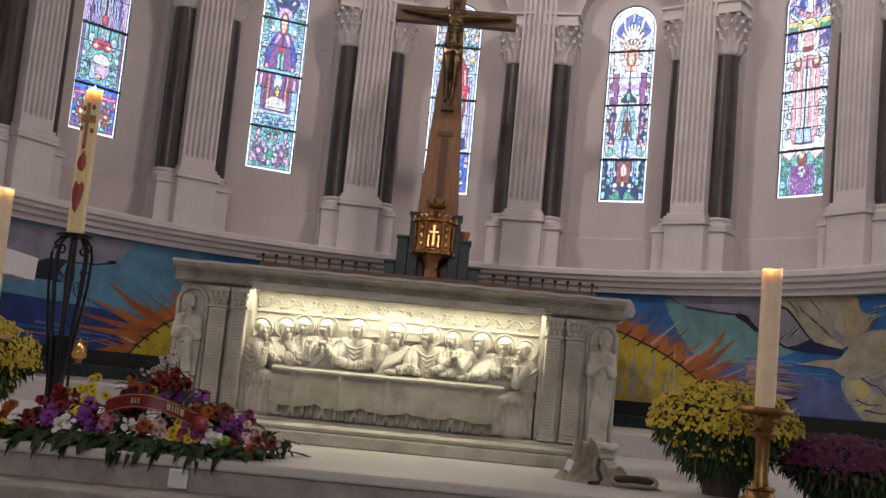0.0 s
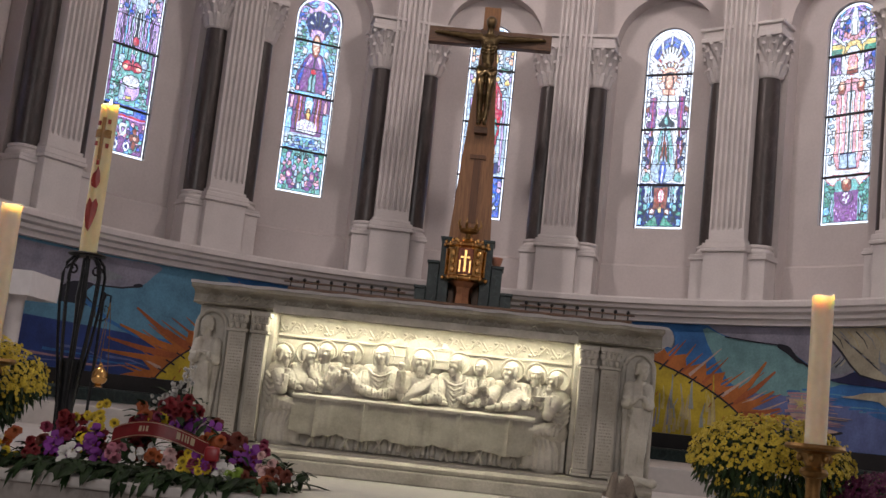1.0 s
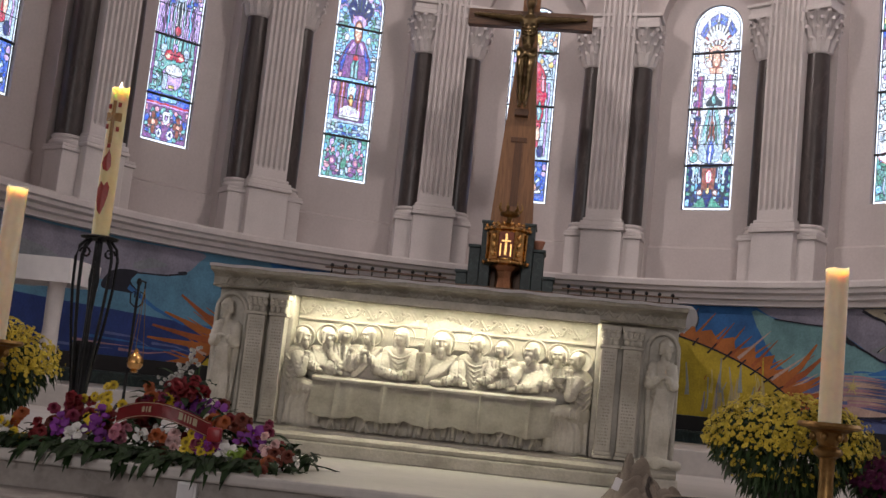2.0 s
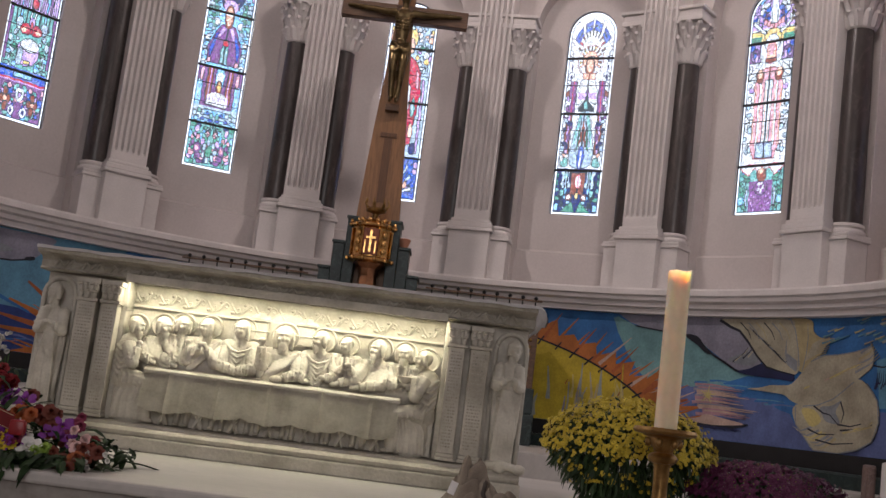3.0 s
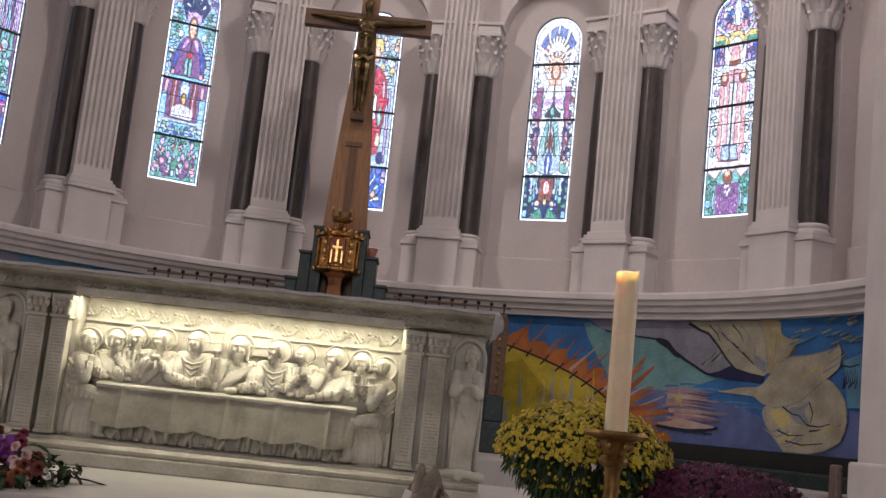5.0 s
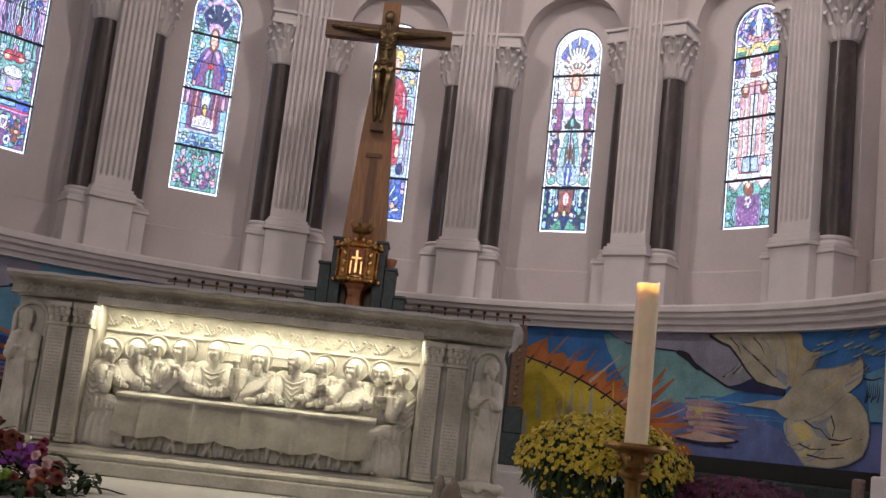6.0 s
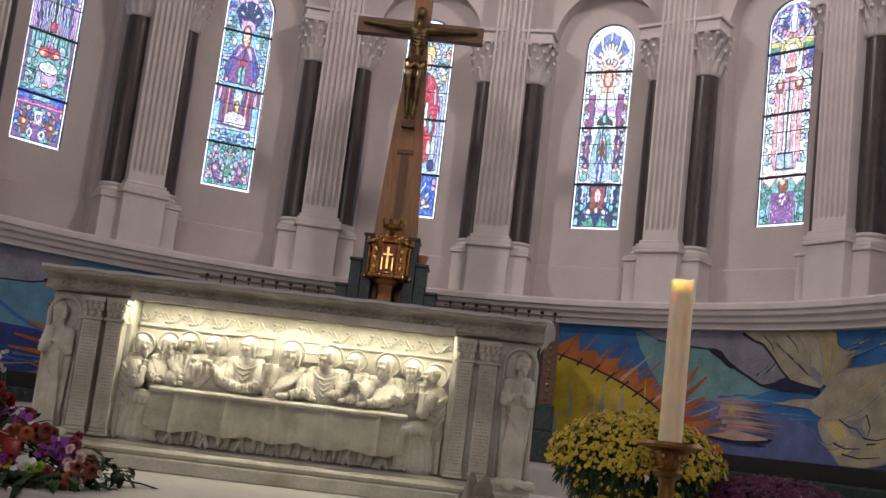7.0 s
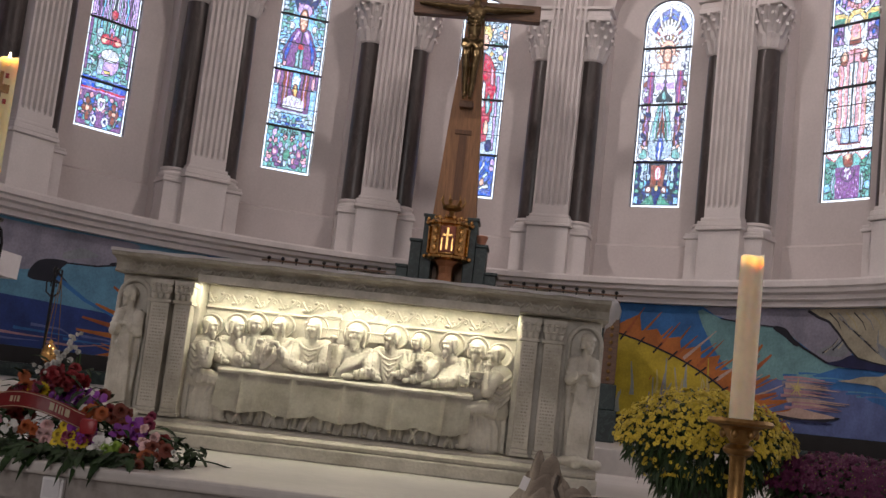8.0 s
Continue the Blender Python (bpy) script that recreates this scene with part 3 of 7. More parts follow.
def cartoon_pink():
    """A rose robe with a dark upright sword, a jewelled foot below."""
    c = Cartoon("white")
    c.mosaic(0.62, 0.95, 0.24, 0.66, ["pale", "white", "lilac", "white"], 8, 2, 9)
    c.bar(-1, 1, 0.0, 0.215, "teal", None)
    c.mosaic(0.6, 0.95, 0.01, 0.2, ["green", "teal", "sky", "teal"], 9, 3, 5)
    c.bar(0.0, 0.52, 0.0, 0.14, "purple", None, True)
    c.oval(0, 0.11, 0.3, 0.034, "purple")
    for u, v in ((0.0, 0.115), (0.36, 0.06), (0.2, 0.03)):
        for k in range(5):
            c.oval(u + 0.11 * math.cos(k * 1.26), v + 0.02 * math.sin(k * 1.26), 0.05, 0.009, "lilac" if u else "white", "purple" if u else None, u > 0)
    c.oval(0.62, 0.07, 0.07, 0.05, "pale", "dark", True)
    c.field([(0.0, 0.165), (0.3, 0.20), (0.6, 0.165), (0.98, 0.20), (0.98, 0.215), (0, 0.215)], "white", "red", True)
    c.oval(0, 0.168, 0.24, 0.032, "brown")
    c.oval(0, 0.185, 0.12, 0.012, "peach", None)
    c.field([(0, 0.66), (0.40, 0.65), (0.66, 0.58), (0.60, 0.45), (0.66, 0.30), (0.46, 0.235), (0, 0.235)], "pink", "brown", True)
    for u in (0.30, 0.42, 0.54):
        c.bar(u, u + 0.035, 0.30, 0.58, "brown" if u == 0.42 else "peach", None, True)
    c.bar(0.34, 0.39, 0.29, 0.6, "white", None, True)
    c.bar(0.0, 0.2, 0.31, 0.60, "white", "dark", True)
    c.bar(0.06, 0.10, 0.33, 0.56, "peach", None, True)
    c.field([(0, 0.315), (0.36, 0.31), (0.42, 0.24), (0, 0.24)], "pale", "navy", True)
    c.field([(0, 0.28), (0.08, 0.24), (0, 0.24)], "dark", None, True)
    c.bar(-0.055, 0.055, 0.50, 0.625, "dark", None)
    c.bar(-0.035, 0.035, 0.385, 0.50, "dark", None)
    c.oval(0.42, 0.62, 0.2, 0.034, "brown", "dark", True)
    c.oval(0.42, 0.63, 0.12, 0.02, "peach", None, True)
    c.bar(0.5, 1.0, 0.68, 0.775, "purple", "dark", True)
    c.mosaic(0.5, 0.95, 0.69, 0.77, ["lilac", "purple", "blue"], 4, 3, 3)
    c.field([(0.3, 0.68), (0.45, 0.69), (0.98, 0.63), (0.98, 0.60), (0.7, 0.62)], "white", "dark", True)
    c.bar(0.3, 1.0, 0.78, 0.835, "gold", "dark", True)
    c.bar(0.5, 1.0, 0.785, 0.81, "green", None, True)
    c.oval(0, 0.79, 0.42, 0.05, "gold", "dark")
    c.oval(0, 0.765, 0.34, 0.05, "white", "dark")
    c.oval(0, 0.725, 0.24, 0.055, "peach", "red")
    c.oval(0, 0.74, 0.14, 0.028, "pink", None)
    c.bar(-0.26, 0.26, 0.675, 0.70, "brown")
    c.bar(0.18, 1.0, 0.84, 1.0, "lilac", None, True)
    c.mosaic(0.24, 0.95, 0.85, 0.985, ["blue", "white", "lilac", "sky", "purple"], 12, 4, 6)
    c.field([(0.25, 0.815), (0.4, 0.81), (0.95, 0.865), (0.9, 0.89)], "white", "dark", True)
    for u in (0.08, 0.24, 0.4):
        c.oval(u, 0.845 + 0.06 * u, 0.1, 0.016, "pink", "brown", True)
    c.field([(-0.14, 0.86), (0.14, 0.86), (0.2, 1.0), (-0.2, 1.0)], "white")
    return c.leaded()


def cartoon_violet():
    """A half figure in violet with a red heart, over a white altar and a flower bed."""
    c = Cartoon("sky")
    c.mosaic(0.4, 0.95, 0.68, 0.86, ["pale", "sky", "green", "white", "teal"], 2, 4, 6)
    c.mosaic(0.6, 0.95, 0.5, 0.7, ["pale", "sky", "white"], 21, 3, 6)
    c.bar(-1, 1, 0.86, 1.0, "lilac", None)
    c.mosaic(0.3, 0.95, 0.86, 0.99, ["pale", "blue", "lilac", "sky", "green"], 6, 4, 6)
    c.oval(0, 0.87, 0.6, 0.07, "navy")
    c.fan(0.825, 0.3, 0.52, 5, ["white"], 60, 0.42)
    c.fan(0.80, 0.26, 0.40, 9, ["purple", "pink"], 85, 0.5)
    c.oval(0, 0.81, 0.32, 0.035, "lilac", "purple")
    c.field([(0, 0.72), (0.3, 0.715), (0.5, 0.68), (0.78, 0.60), (0.72, 0.51), (0, 0.51)], "purple", "dark", True)
    c.field([(0.32, 0.68), (0.5, 0.66), (0.72, 0.58), (0.6, 0.53)], "blue", "navy", True)
    c.field([(0.06, 0.70), (0.22, 0.70), (0.4, 0.64), (0.2, 0.66)], "lilac", None, True)
    c.field([(0.0, 0.63), (0.16, 0.60), (0.2, 0.515), (0, 0.515)], "teal", "dark", True)
    c.bar(0.06, 0.1, 0.52, 0.58, "pale", None, True)
    c.oval(0.62, 0.525, 0.1, 0.016, "pink", "dark", True)
    c.oval(0, 0.755, 0.23, 0.062, "brown")
    c.oval(0, 0.758, 0.15, 0.044, "peach", None)
    c.bar(-0.15, 0.15, 0.765, 0.775, "white", None)
    c.oval(0, 0.622, 0.15, 0.022, "red")
    c.bar(-1, 1, 0.295, 0.495, "purple", None)
    c.bar(0.72, 1.0, 0.29, 0.42, "sky", "dark", True)
    c.bar(0.84, 0.89, 0.29, 0.42, "pale", None, True)
    c.oval(0.8, 0.45, 0.1, 0.038, "pink", "dark", True)
    c.bar(0.28, 0.6, 0.32, 0.495, "brown", "dark", True)
    c.bar(0.40, 0.46, 0.34, 0.495, "lilac", None, True)
    c.field([(-0.22, 0.40), (0.22, 0.40), (0.2, 0.48), (0, 0.495), (-0.2, 0.48)], "sky")
    c.oval(0, 0.445, 0.16, 0.024, "white", None)
    c.oval(0, 0.398, 0.17, 0.038, "brown")
    c.oval(0.02, 0.398, 0.08, 0.024, "gold", None)
    c.bar(-0.5, 0.5, 0.30, 0.345, "white")
    c.field([(0.0, 0.37), (0.26, 0.365), (0.5, 0.34), (0.5, 0.31), (0, 0.31)], "white", None, True)
    for u in (0.07, 0.2, 0.33, 0.46):
        c.bar(u, u + 0.03, 0.32, 0.35, "lilac", None, True)
    c.bar(-1, 1, 0.225, 0.295, "pale", None)
    c.bar(-0.5, 0.5, 0.25, 0.285, "sky")
    c.mosaic(0.1, 0.95, 0.225, 0.27, ["blue", "teal", "pale", "sky"], 7, 5, 2)
    c.bar(-1, 1, 0.0, 0.215, "teal", None)
    c.mosaic(0.1, 0.95, 0.01, 0.2, ["lilac", "purple", "pink", "green", "sky", "navy"], 5, 5, 6)
    c.fan(0.15, 0.08, 0.3, 7, ["white", "pale"], 80, 0.5)
    for k in range(7):
        c.oval(0.26 * math.cos(k * 0.9), 0.075 + 0.042 * math.sin(k * 0.9), 0.1, 0.018, "pale", "dark")
    c.oval(0, 0.075, 0.17, 0.03, "green")
    c.oval(0.55, 0.085, 0.17, 0.03, "purple", "dark", True)
    c.oval(0.55, 0.085, 0.08, 0.014, "pink", None, True)
    return c.leaded()


def cartoon_stream():
    """A lamb under falling streams of light, flowers below."""
    c = Cartoon("lilac")
    for k, key in enumerate(["white", "pale", "lilac", "sky", "purple", "lilac"]):
        c.field([(0.02 + 0.10 * k, 0.99), (0.10 + 0.10 * k, 0.99), (0.16 + 0.15 * k, 0.50), (0.03 + 0.15 * k, 0.50)], key, "dark", True)
    c.mosaic(0.3, 0.95, 0.64, 0.97, ["purple", "pale", "white", "blue", "pink"], 10, 4, 8)
    c.oval(0, 0.72, 0.3, 0.06, "pale")
    c.oval(0, 0.80, 0.2, 0.04, "peach")
    c.bar(-0.04, 0.04, 0.55, 0.66, "dark", None)
    c.oval(0, 0.525, 0.14, 0.024, "red")
    c.bar(-1, 1, 0.22, 0.49, "teal", None)
    for k in range(4):
        c.bar(0.05 + 0.2 * k, 0.15 + 0.2 * k, 0.42, 0.49, ("white", "lilac", "sky", "purple")[k], "dark", True)
    c.bar(0.84, 1.0, 0.25, 0.49, "purple", "dark", True)
    c.mosaic(0.45, 0.85, 0.22, 0.40, ["green", "teal", "sky", "pale"], 14, 3, 6)
    c.oval(0.52, 0.425, 0.16, 0.03, "pale", "dark", True)
    c.oval(0.22, 0.405, 0.26, 0.028, "red", "dark", True)
    c.oval(0.3, 0.40, 0.1, 0.012, "peach", None, True)
    c.oval(0, 0.44, 0.14, 0.026, "lilac")
    c.oval(0, 0.415, 0.09, 0.03, "red")
    c.oval(0.0, 0.30, 0.5, 0.062, "lilac")
    c.oval(0.05, 0.335, 0.42, 0.032, "white")
    c.oval(-0.3, 0.28, 0.16, 0.045, "pale")
    c.bar(-0.1, 0.2, 0.245, 0.27, "gold")
    c.bar(-1, 1, 0.165, 0.22, "blue", None)
    c.bar(-0.4, 0.4, 0.18, 0.215, "sky")
    c.bar(-0.95, 0.95, 0.165, 0.175, "red", None)
    c.bar(-1, 1, 0.0, 0.16, "purple", None)
    c.mosaic(0.1, 0.95, 0.01, 0.15, ["lilac", "sky", "teal", "blue", "pink"], 15, 5, 5)
    for k in range(4):
        c.oval(0.56 + 0.14 * math.cos(k * 1.571), 0.08 + 0.032 * math.sin(k * 1.571), 0.11, 0.022, "brown", "dark", True)
    c.oval(0.56, 0.08, 0.07, 0.012, "peach", None, True)
    c.oval(0, 0.11, 0.2, 0.034, "white", "navy")
    c.oval(0, 0.11, 0.09, 0.014, "lilac")
    c.oval(0.25, 0.035, 0.16, 0.024, "white", "navy", True)
    c.oval(0.25, 0.035, 0.06, 0.010, "navy", None, True)
    return c.leaded()


def cartoon_red():
    """A red cloak with teal and white, over pale rays on blue."""
    c = Cartoon("pale")
    c.mosaic(0.0, 0.95, 0.76, 0.98, ["white", "white", "gold", "pale", "peach"], 30, 5, 8)
    c.oval(0, 0.83, 0.3, 0.05, "gold")
    c.oval(0, 0.79, 0.18, 0.045, "peach")
    c.mosaic(0.3, 0.95, 0.66, 0.78, ["white", "gold", "green", "pale", "lilac"], 31, 4, 4)
    c.field([(0, 0.74), (0.3, 0.72), (0.62, 0.66), (0.7, 0.55), (0.5, 0.28), (0, 0.25)], "red", "dark", True)
    c.field([(0.35, 0.68), (0.56, 0.64), (0.6, 0.56), (0.44, 0.58)], "pink", "dark", True)
    c.field([(0.06, 0.60), (0.24, 0.58), (0.26, 0.46), (0.06, 0.44)], "white", "dark", True)
    c.oval(0.42, 0.47, 0.12, 0.055, "teal", "dark", True)
    c.oval(0.40, 0.47, 0.05, 0.03, "pale", None, True)
    c.oval(0.42, 0.35, 0.13, 0.04, "peach", "dark", True)
    c.bar(0.72, 0.86, 0.23, 0.62, "lilac", "dark", True)
    c.field([(0.0, 0.38), (0.2, 0.34), (0.3, 0.22), (0.0, 0.22)], "white", "dark", True)
    c.oval(0.62, 0.26, 0.16, 0.035, "navy", "dark", True)
    c.bar(-1, 1, 0.0, 0.215, "blue", None)
    c.mosaic(0.1, 0.95, 0.01, 0.2, ["sky", "navy", "lilac", "blue"], 33, 4, 4)
    c.fan(0.02, 0.15, 0.85, 9, ["white", "pale"], 80, 0.4)
    c.oval(0.5, 0.07, 0.12, 0.02, "peach", "dark", True)
    return c.leaded()


def stained_window(number, angle, design, cols=9, rows=33):
    """A leaded window in the opening at that angle; every bit of glass is a pane."""
    win = thing("window_%d" % number, "tall round-headed stained glass window in lead and iron bars", "window", (CX, CY, 0), turn=-angle)
    tagged(win, kind="structure")
    r = R_BAY + 0.035
    top = SPRING_W + HALF_W
    height = top - SILL
    b = 0.028                                  # pale border strip

    def half_at(z, inset=0.0):
        h = HALF_W - inset
        return h if z <= SPRING_W else math.sqrt(max(0.0, h * h - (z - SPRING_W) ** 2))

    # iron frame round the opening
    bm = bmesh.new()
    line = [(-HALF_W + 0.006, SILL + 0.006)] + [((HALF_W - 0.006) * -math.cos(radians(d)), SPRING_W + (HALF_W - 0.006) * math.sin(radians(d))) for d in range(0, 181, 10)] + [(HALF_W - 0.006, SILL + 0.006)]
    line.append(line[0])
    tube(bm, [(x, r, z) for x, z in line], 0.007, 5)
    part("window_frame", bm, LEAD, win, "dark iron frame")
    for v in (0.215, 0.49, 0.765):
        z = SILL + height * v
        part("saddle_bar", boxed(-half_at(z), half_at(z), r - 0.012, r + 0.008, z - 0.012, z + 0.012), LEAD, win)
    for v in (0.317, 0.41, 0.63):
        z = SILL + height * v
        part("thin_bar", boxed(-half_at(z), half_at(z), r - 0.006, r + 0.004, z - 0.004, z + 0.004), LEAD, win)

    # jittered grid of corners, squeezed into the round head
    inner_top = top - b
    grid = []
    for j in range(rows + 1):
        z0 = SILL + b + (inner_top - 0.012 - SILL - b) * j / rows
        row = []
        for i in range(cols + 1):
            u = -1 + 2 * i / cols
            z = z0 + (rnd.uniform(-0.008, 0.008) if 0 < j < rows else 0)
            if 0 < i < cols:
                u += rnd.uniform(-0.035, 0.035)
            row.append((u * half_at(min(z, inner_top - 0.012), b), z))
        grid.append(row)
    lead = bmesh.new()

    def came(p, q, w=0.0030):
        d = Vector((q[0] - p[0], q[1] - p[1]))
        if d.length < 1e-4:
            return
        n = Vector((-d.y, d.x)).normalized() * w
        lead.faces.new([lead.verts.new((c.x, r - 0.003, c.y)) for c in (Vector(p) - n, Vector(q) - n, Vector(q) + n, Vector(p) + n)])

    def pane(pts, keys):
        """One leaded field; keys: one colour, or a square of colours for its bits."""
        me = bpy.data.meshes.new("pane")
        if isinstance(keys, str):
            k = len(pts)
            vs = [(x, r, z) for x, z in pts] + [(x, r + 0.004, z) for x, z in pts]
            me.from_pydata(vs, [], [tuple(range(k)), tuple(range(2 * k - 1, k - 1, -1))] + [(n, (n + 1) % k, k + (n + 1) % k, k + n) for n in range(k)])
            me.materials.append(GLASS[keys])
        else:
            q = [Vector(p) for p in pts]
            nb = round(math.sqrt(len(keys)))
            bits = [q[0].lerp(q[1], a / nb).lerp(q[3].lerp(q[2], a / nb), b2 / nb) for b2 in range(nb + 1) for a in range(nb + 1)]
            me.from_pydata([(p.x, r, p.y) for p in bits], [], [((nb + 1) * b2 + a, (nb + 1) * b2 + a + 1, (nb + 1) * b2 + a + nb + 2, (nb + 1) * b2 + a + nb + 1) for b2 in range(nb) for a in range(nb)])
            slots = sorted(set(keys))
            for key in slots:
                me.materials.append(GLASS[key])
            for n, key in enumerate(keys):
                me.polygons[n].material_index = slots.index(key)
        ob = new("pane", me)
        ob.parent = win
        ob.visible_shadow = False
    colours = design()
    nb = colours.shape[0] // 33
    for j in range(rows):
        for i in range(cols):
            p = [grid[j][i], grid[j][i + 1], grid[j + 1][i + 1], grid[j + 1][i]]
            pane(p, [colours[nb * j + b2, nb * i + a] for b2 in range(nb) for a in range(nb)])
            cw = 0.0009
            came(p[0], p[1], cw)
            came(p[0], p[3], cw)
            if i == cols - 1:
                came(p[1], p[2])
    # pale border strips, a few long ones on each side, and the arch
    n = 9
    for s in (-1, 1):
        for k in range(n):
            za, zb = SILL + (SPRING_W - SILL) * k / n, SILL + (SPRING_W - SILL) * (k + 1) / n
            pane([(s * (HALF_W - b), za + 0.002), (s * HALF_W, za + 0.002), (s * HALF_W, zb - 0.002), (s * (HALF_W - b), zb - 0.002)], "clear")
    for k in range(18):
        a0, a1 = math.pi * k / 18, math.pi * (k + 1) / 18
        pane([((HALF_W - q) * math.cos(a), SPRING_W + (HALF_W - q) * math.sin(a)) for a, q in ((a0, b), (a0, 0), (a1, 0), (a1, b))], "clear")
    pane([(-HALF_W + b, SILL), (HALF_W - b, SILL), (HALF_W - b, SILL + b), (-HALF_W + b, SILL + b)], "clear")
    part("lead_net", lead, LEAD, win, "lead lines between the glass")


for number, angle, design in ((1, -48.1, cartoon_stream), (2, -24.1, cartoon_violet), (3, 0.0, cartoon_red), (4, 24.1, cartoon_robe), (5, 48.1, cartoon_pink), (6, -72.2, cartoon_red), (7, 72.2, cartoon_red)):
    stained_window(number, angle, design)

# ---- mural ----
PAINT = {k: material("mural_" + k, c, 0.7, vary=0.15, scale=4.5, fine=45, bump=0.2) for k, c in {
    "blue": (0.035, 0.16, 0.42), "deep": (0.02, 0.05, 0.22), "sky": (0.11, 0.28, 0.42), "grey": (0.27, 0.26, 0.33), "pale": (0.30, 0.33, 0.31), "teal": (0.17, 0.34, 0.36),
    "yellow": (0.52, 0.39, 0.03), "orange": (0.44, 0.14, 0.03), "rust": (0.36, 0.10, 0.03), "black": (0.012, 0.014, 0.025), "cream": (0.43, 0.39, 0.29),
    "sand": (0.50, 0.36, 0.30), "rose": (0.42, 0.24, 0.28), "mauve": (0.12, 0.16, 0.36), "slate": (0.25, 0.27, 0.30), "straw": (0.55, 0.46, 0.18), "tan": (0.45, 0.37, 0.20), "night": (0.015, 0.02, 0.08)}.items()}
M_LO, M_HI, R_M = 1.586, 2.789, 4.779
mural = thing("mural", "bright painted mosaic mural of a rising sun, sea and birds", "mural", (0, 0, 0))
bm = arc(bmesh.new(), -80, 80, [(R_M - 0.012, M_LO), (R_M - 0.001, M_LO), (R_M - 0.001, M_HI), (R_M - 0.012, M_HI)], 80)
part("ground_panel", bm, PAINT["blue"], mural, "blue painted ground")
layer = [0]


def on_wall(a, r, z):
    """A point on the wall, which is built of flat facets two degrees wide."""
    a0 = 2 * math.floor(a / 2)
    return Vector(polar(a0, r, z)).lerp(Vector(polar(a0 + 2, r, z)), (a - a0) / 2)


def shape(name, pts, key, label="", lift=None):
    """A painted piece: an outline of (degrees, height) lying on the curved wall."""
    layer[0] += 1
    r = R_M - 0.0125 - 0.00004 * layer[0]
    bm = bmesh.new()
    f = bm.faces.new([bm.verts.new((a, z, 0)) for a, z in pts])
    for a in range(-80, 80, 2):
        bmesh.ops.bisect_plane(bm, geom=bm.verts[:] + bm.edges[:] + bm.faces[:], plane_co=(a, 0, 0), plane_no=(1, 0, 0)) if min(p[0] for p in pts) < a < max(p[0] for p in pts) else None
    bmesh.ops.triangulate(bm, faces=bm.faces[:])
    ex = bmesh.ops.extrude_face_region(bm, geom=bm.faces[:])
    for v in ex["geom"]:
        if isinstance(v, bmesh.types.BMVert):
            v.co.z = 1.0
    for v in bm.verts:
        v.co = on_wall(v.co.x, r + (0.008 if v.co.z > 0.5 else 0.0), min(max(v.co.y, M_LO + 0.002), M_HI - 0.002))
    return part(name, bm, PAINT[key], mural, label)


def blob(pts, n=4):
    """Rounds a closed outline."""
    out = []
    k = len(pts)
    for i in range(k):
        p0, p1, p2, p3 = (Vector(pts[(i + d) % k]) for d in (-1, 0, 1, 2))
        for j in range(n):
            t = j / n
            out.append(tuple(0.5 * ((2 * p1) + (p2 - p0) * t + (2 * p0 - 5 * p1 + 4 * p2 - p3) * t * t + (3 * p1 - p0 - 3 * p2 + p3) * t ** 3)))
    return out


def stroke(pts, w0, w1=None):
    """A brush line that swells to w0 and ends in w1; widths in metres."""
    w1 = 0.2 * w0 if w1 is None else w1
    k = math.degrees(1 / R_M)
    up, dn = [], []
    for i, (a, z) in enumerate(pts):
        q, p = pts[min(i + 1, len(pts) - 1)], pts[max(i - 1, 0)]
        d = Vector(((q[0] - p[0]) / k, q[1] - p[1])).normalized()
        w = (w0 + (w1 - w0) * i / (len(pts) - 1)) / 2
        up.append((a - d.y * w * k, z + d.x * w))
        dn.append((a + d.y * w * k, z - d.x * w))
    return up + dn[::-1]


mr = random.Random(11)
# sky and sea to either side of the sun
shape("sea", [(-80, M_LO), (-38, M_LO), (-40, 1.9), (-46, 2.02), (-55, 2.05), (-80, 2.1)], "deep", "deep blue sea")
shape("sky", [(-80, 2.1), (-55, 2.05), (-46, 2.02), (-36, 2.0), (-30, 2.5), (-34, M_HI), (-80, M_HI)], "sky", "grey blue sky")
shape("cloud", blob([(-78, 2.75), (-60, 2.76), (-50, 2.77), (-43.2, 2.77), (-43.8, 2.66), (-45.4, 2.53), (-48, 2.48), (-52, 2.46), (-55, 2.36), (-62, 2.3), (-78, 2.4)]), "grey", "grey painted cloud")
shape("line", stroke([(-55.5, 2.36), (-52, 2.455), (-48, 2.475), (-45.6, 2.52)], 0.012, 0.02), "black")
shape("wing", blob([(-50.2, 2.63), (-48.0, 2.58), (-50.0, 2.53), (-52.4, 2.49), (-52.6, 2.55), (-51.2, 2.6)]), "slate")
shape("wing", blob([(-52, 2.47), (-55.5, 2.44), (-56.8, 2.26), (-54, 2.24), (-51.5, 2.25), (-52.8, 2.36)]), "black")
shape("bird_mark", blob([(-46.4, 2.53), (-45.4, 2.55), (-45.2, 2.52), (-46.2, 2.5)]), "black")
shape("wave", stroke([(-53, 2.3), (-49, 2.12), (-45, 2.0), (-41, 1.95)], 0.05, 0.01), "blue")
shape("cloud", blob([(-80, 2.6), (-66, 2.55), (-62, 2.35), (-66, 2.15), (-80, 2.2)]), "slate", "grey painted cloud")
for k in range(9):
    a = -62 + k * 2.2
    shape("wave", stroke([(a, 1.66 + 0.05 * (k % 4)), (a + 3 + mr.uniform(0, 2), 1.65 + 0.05 * (k % 4)), (a + 8, 1.66 + 0.04 * (k % 3))], 0.03, 0.004), ("mauve", "rose", "blue")[k % 3])
shape("sea", [(36, M_LO), (80, M_LO), (80, 1.95), (60, 2.0), (54, 1.99), (50, 2.08), (44, 2.12), (38, 2.1)], "mauve", "violet blue sea")
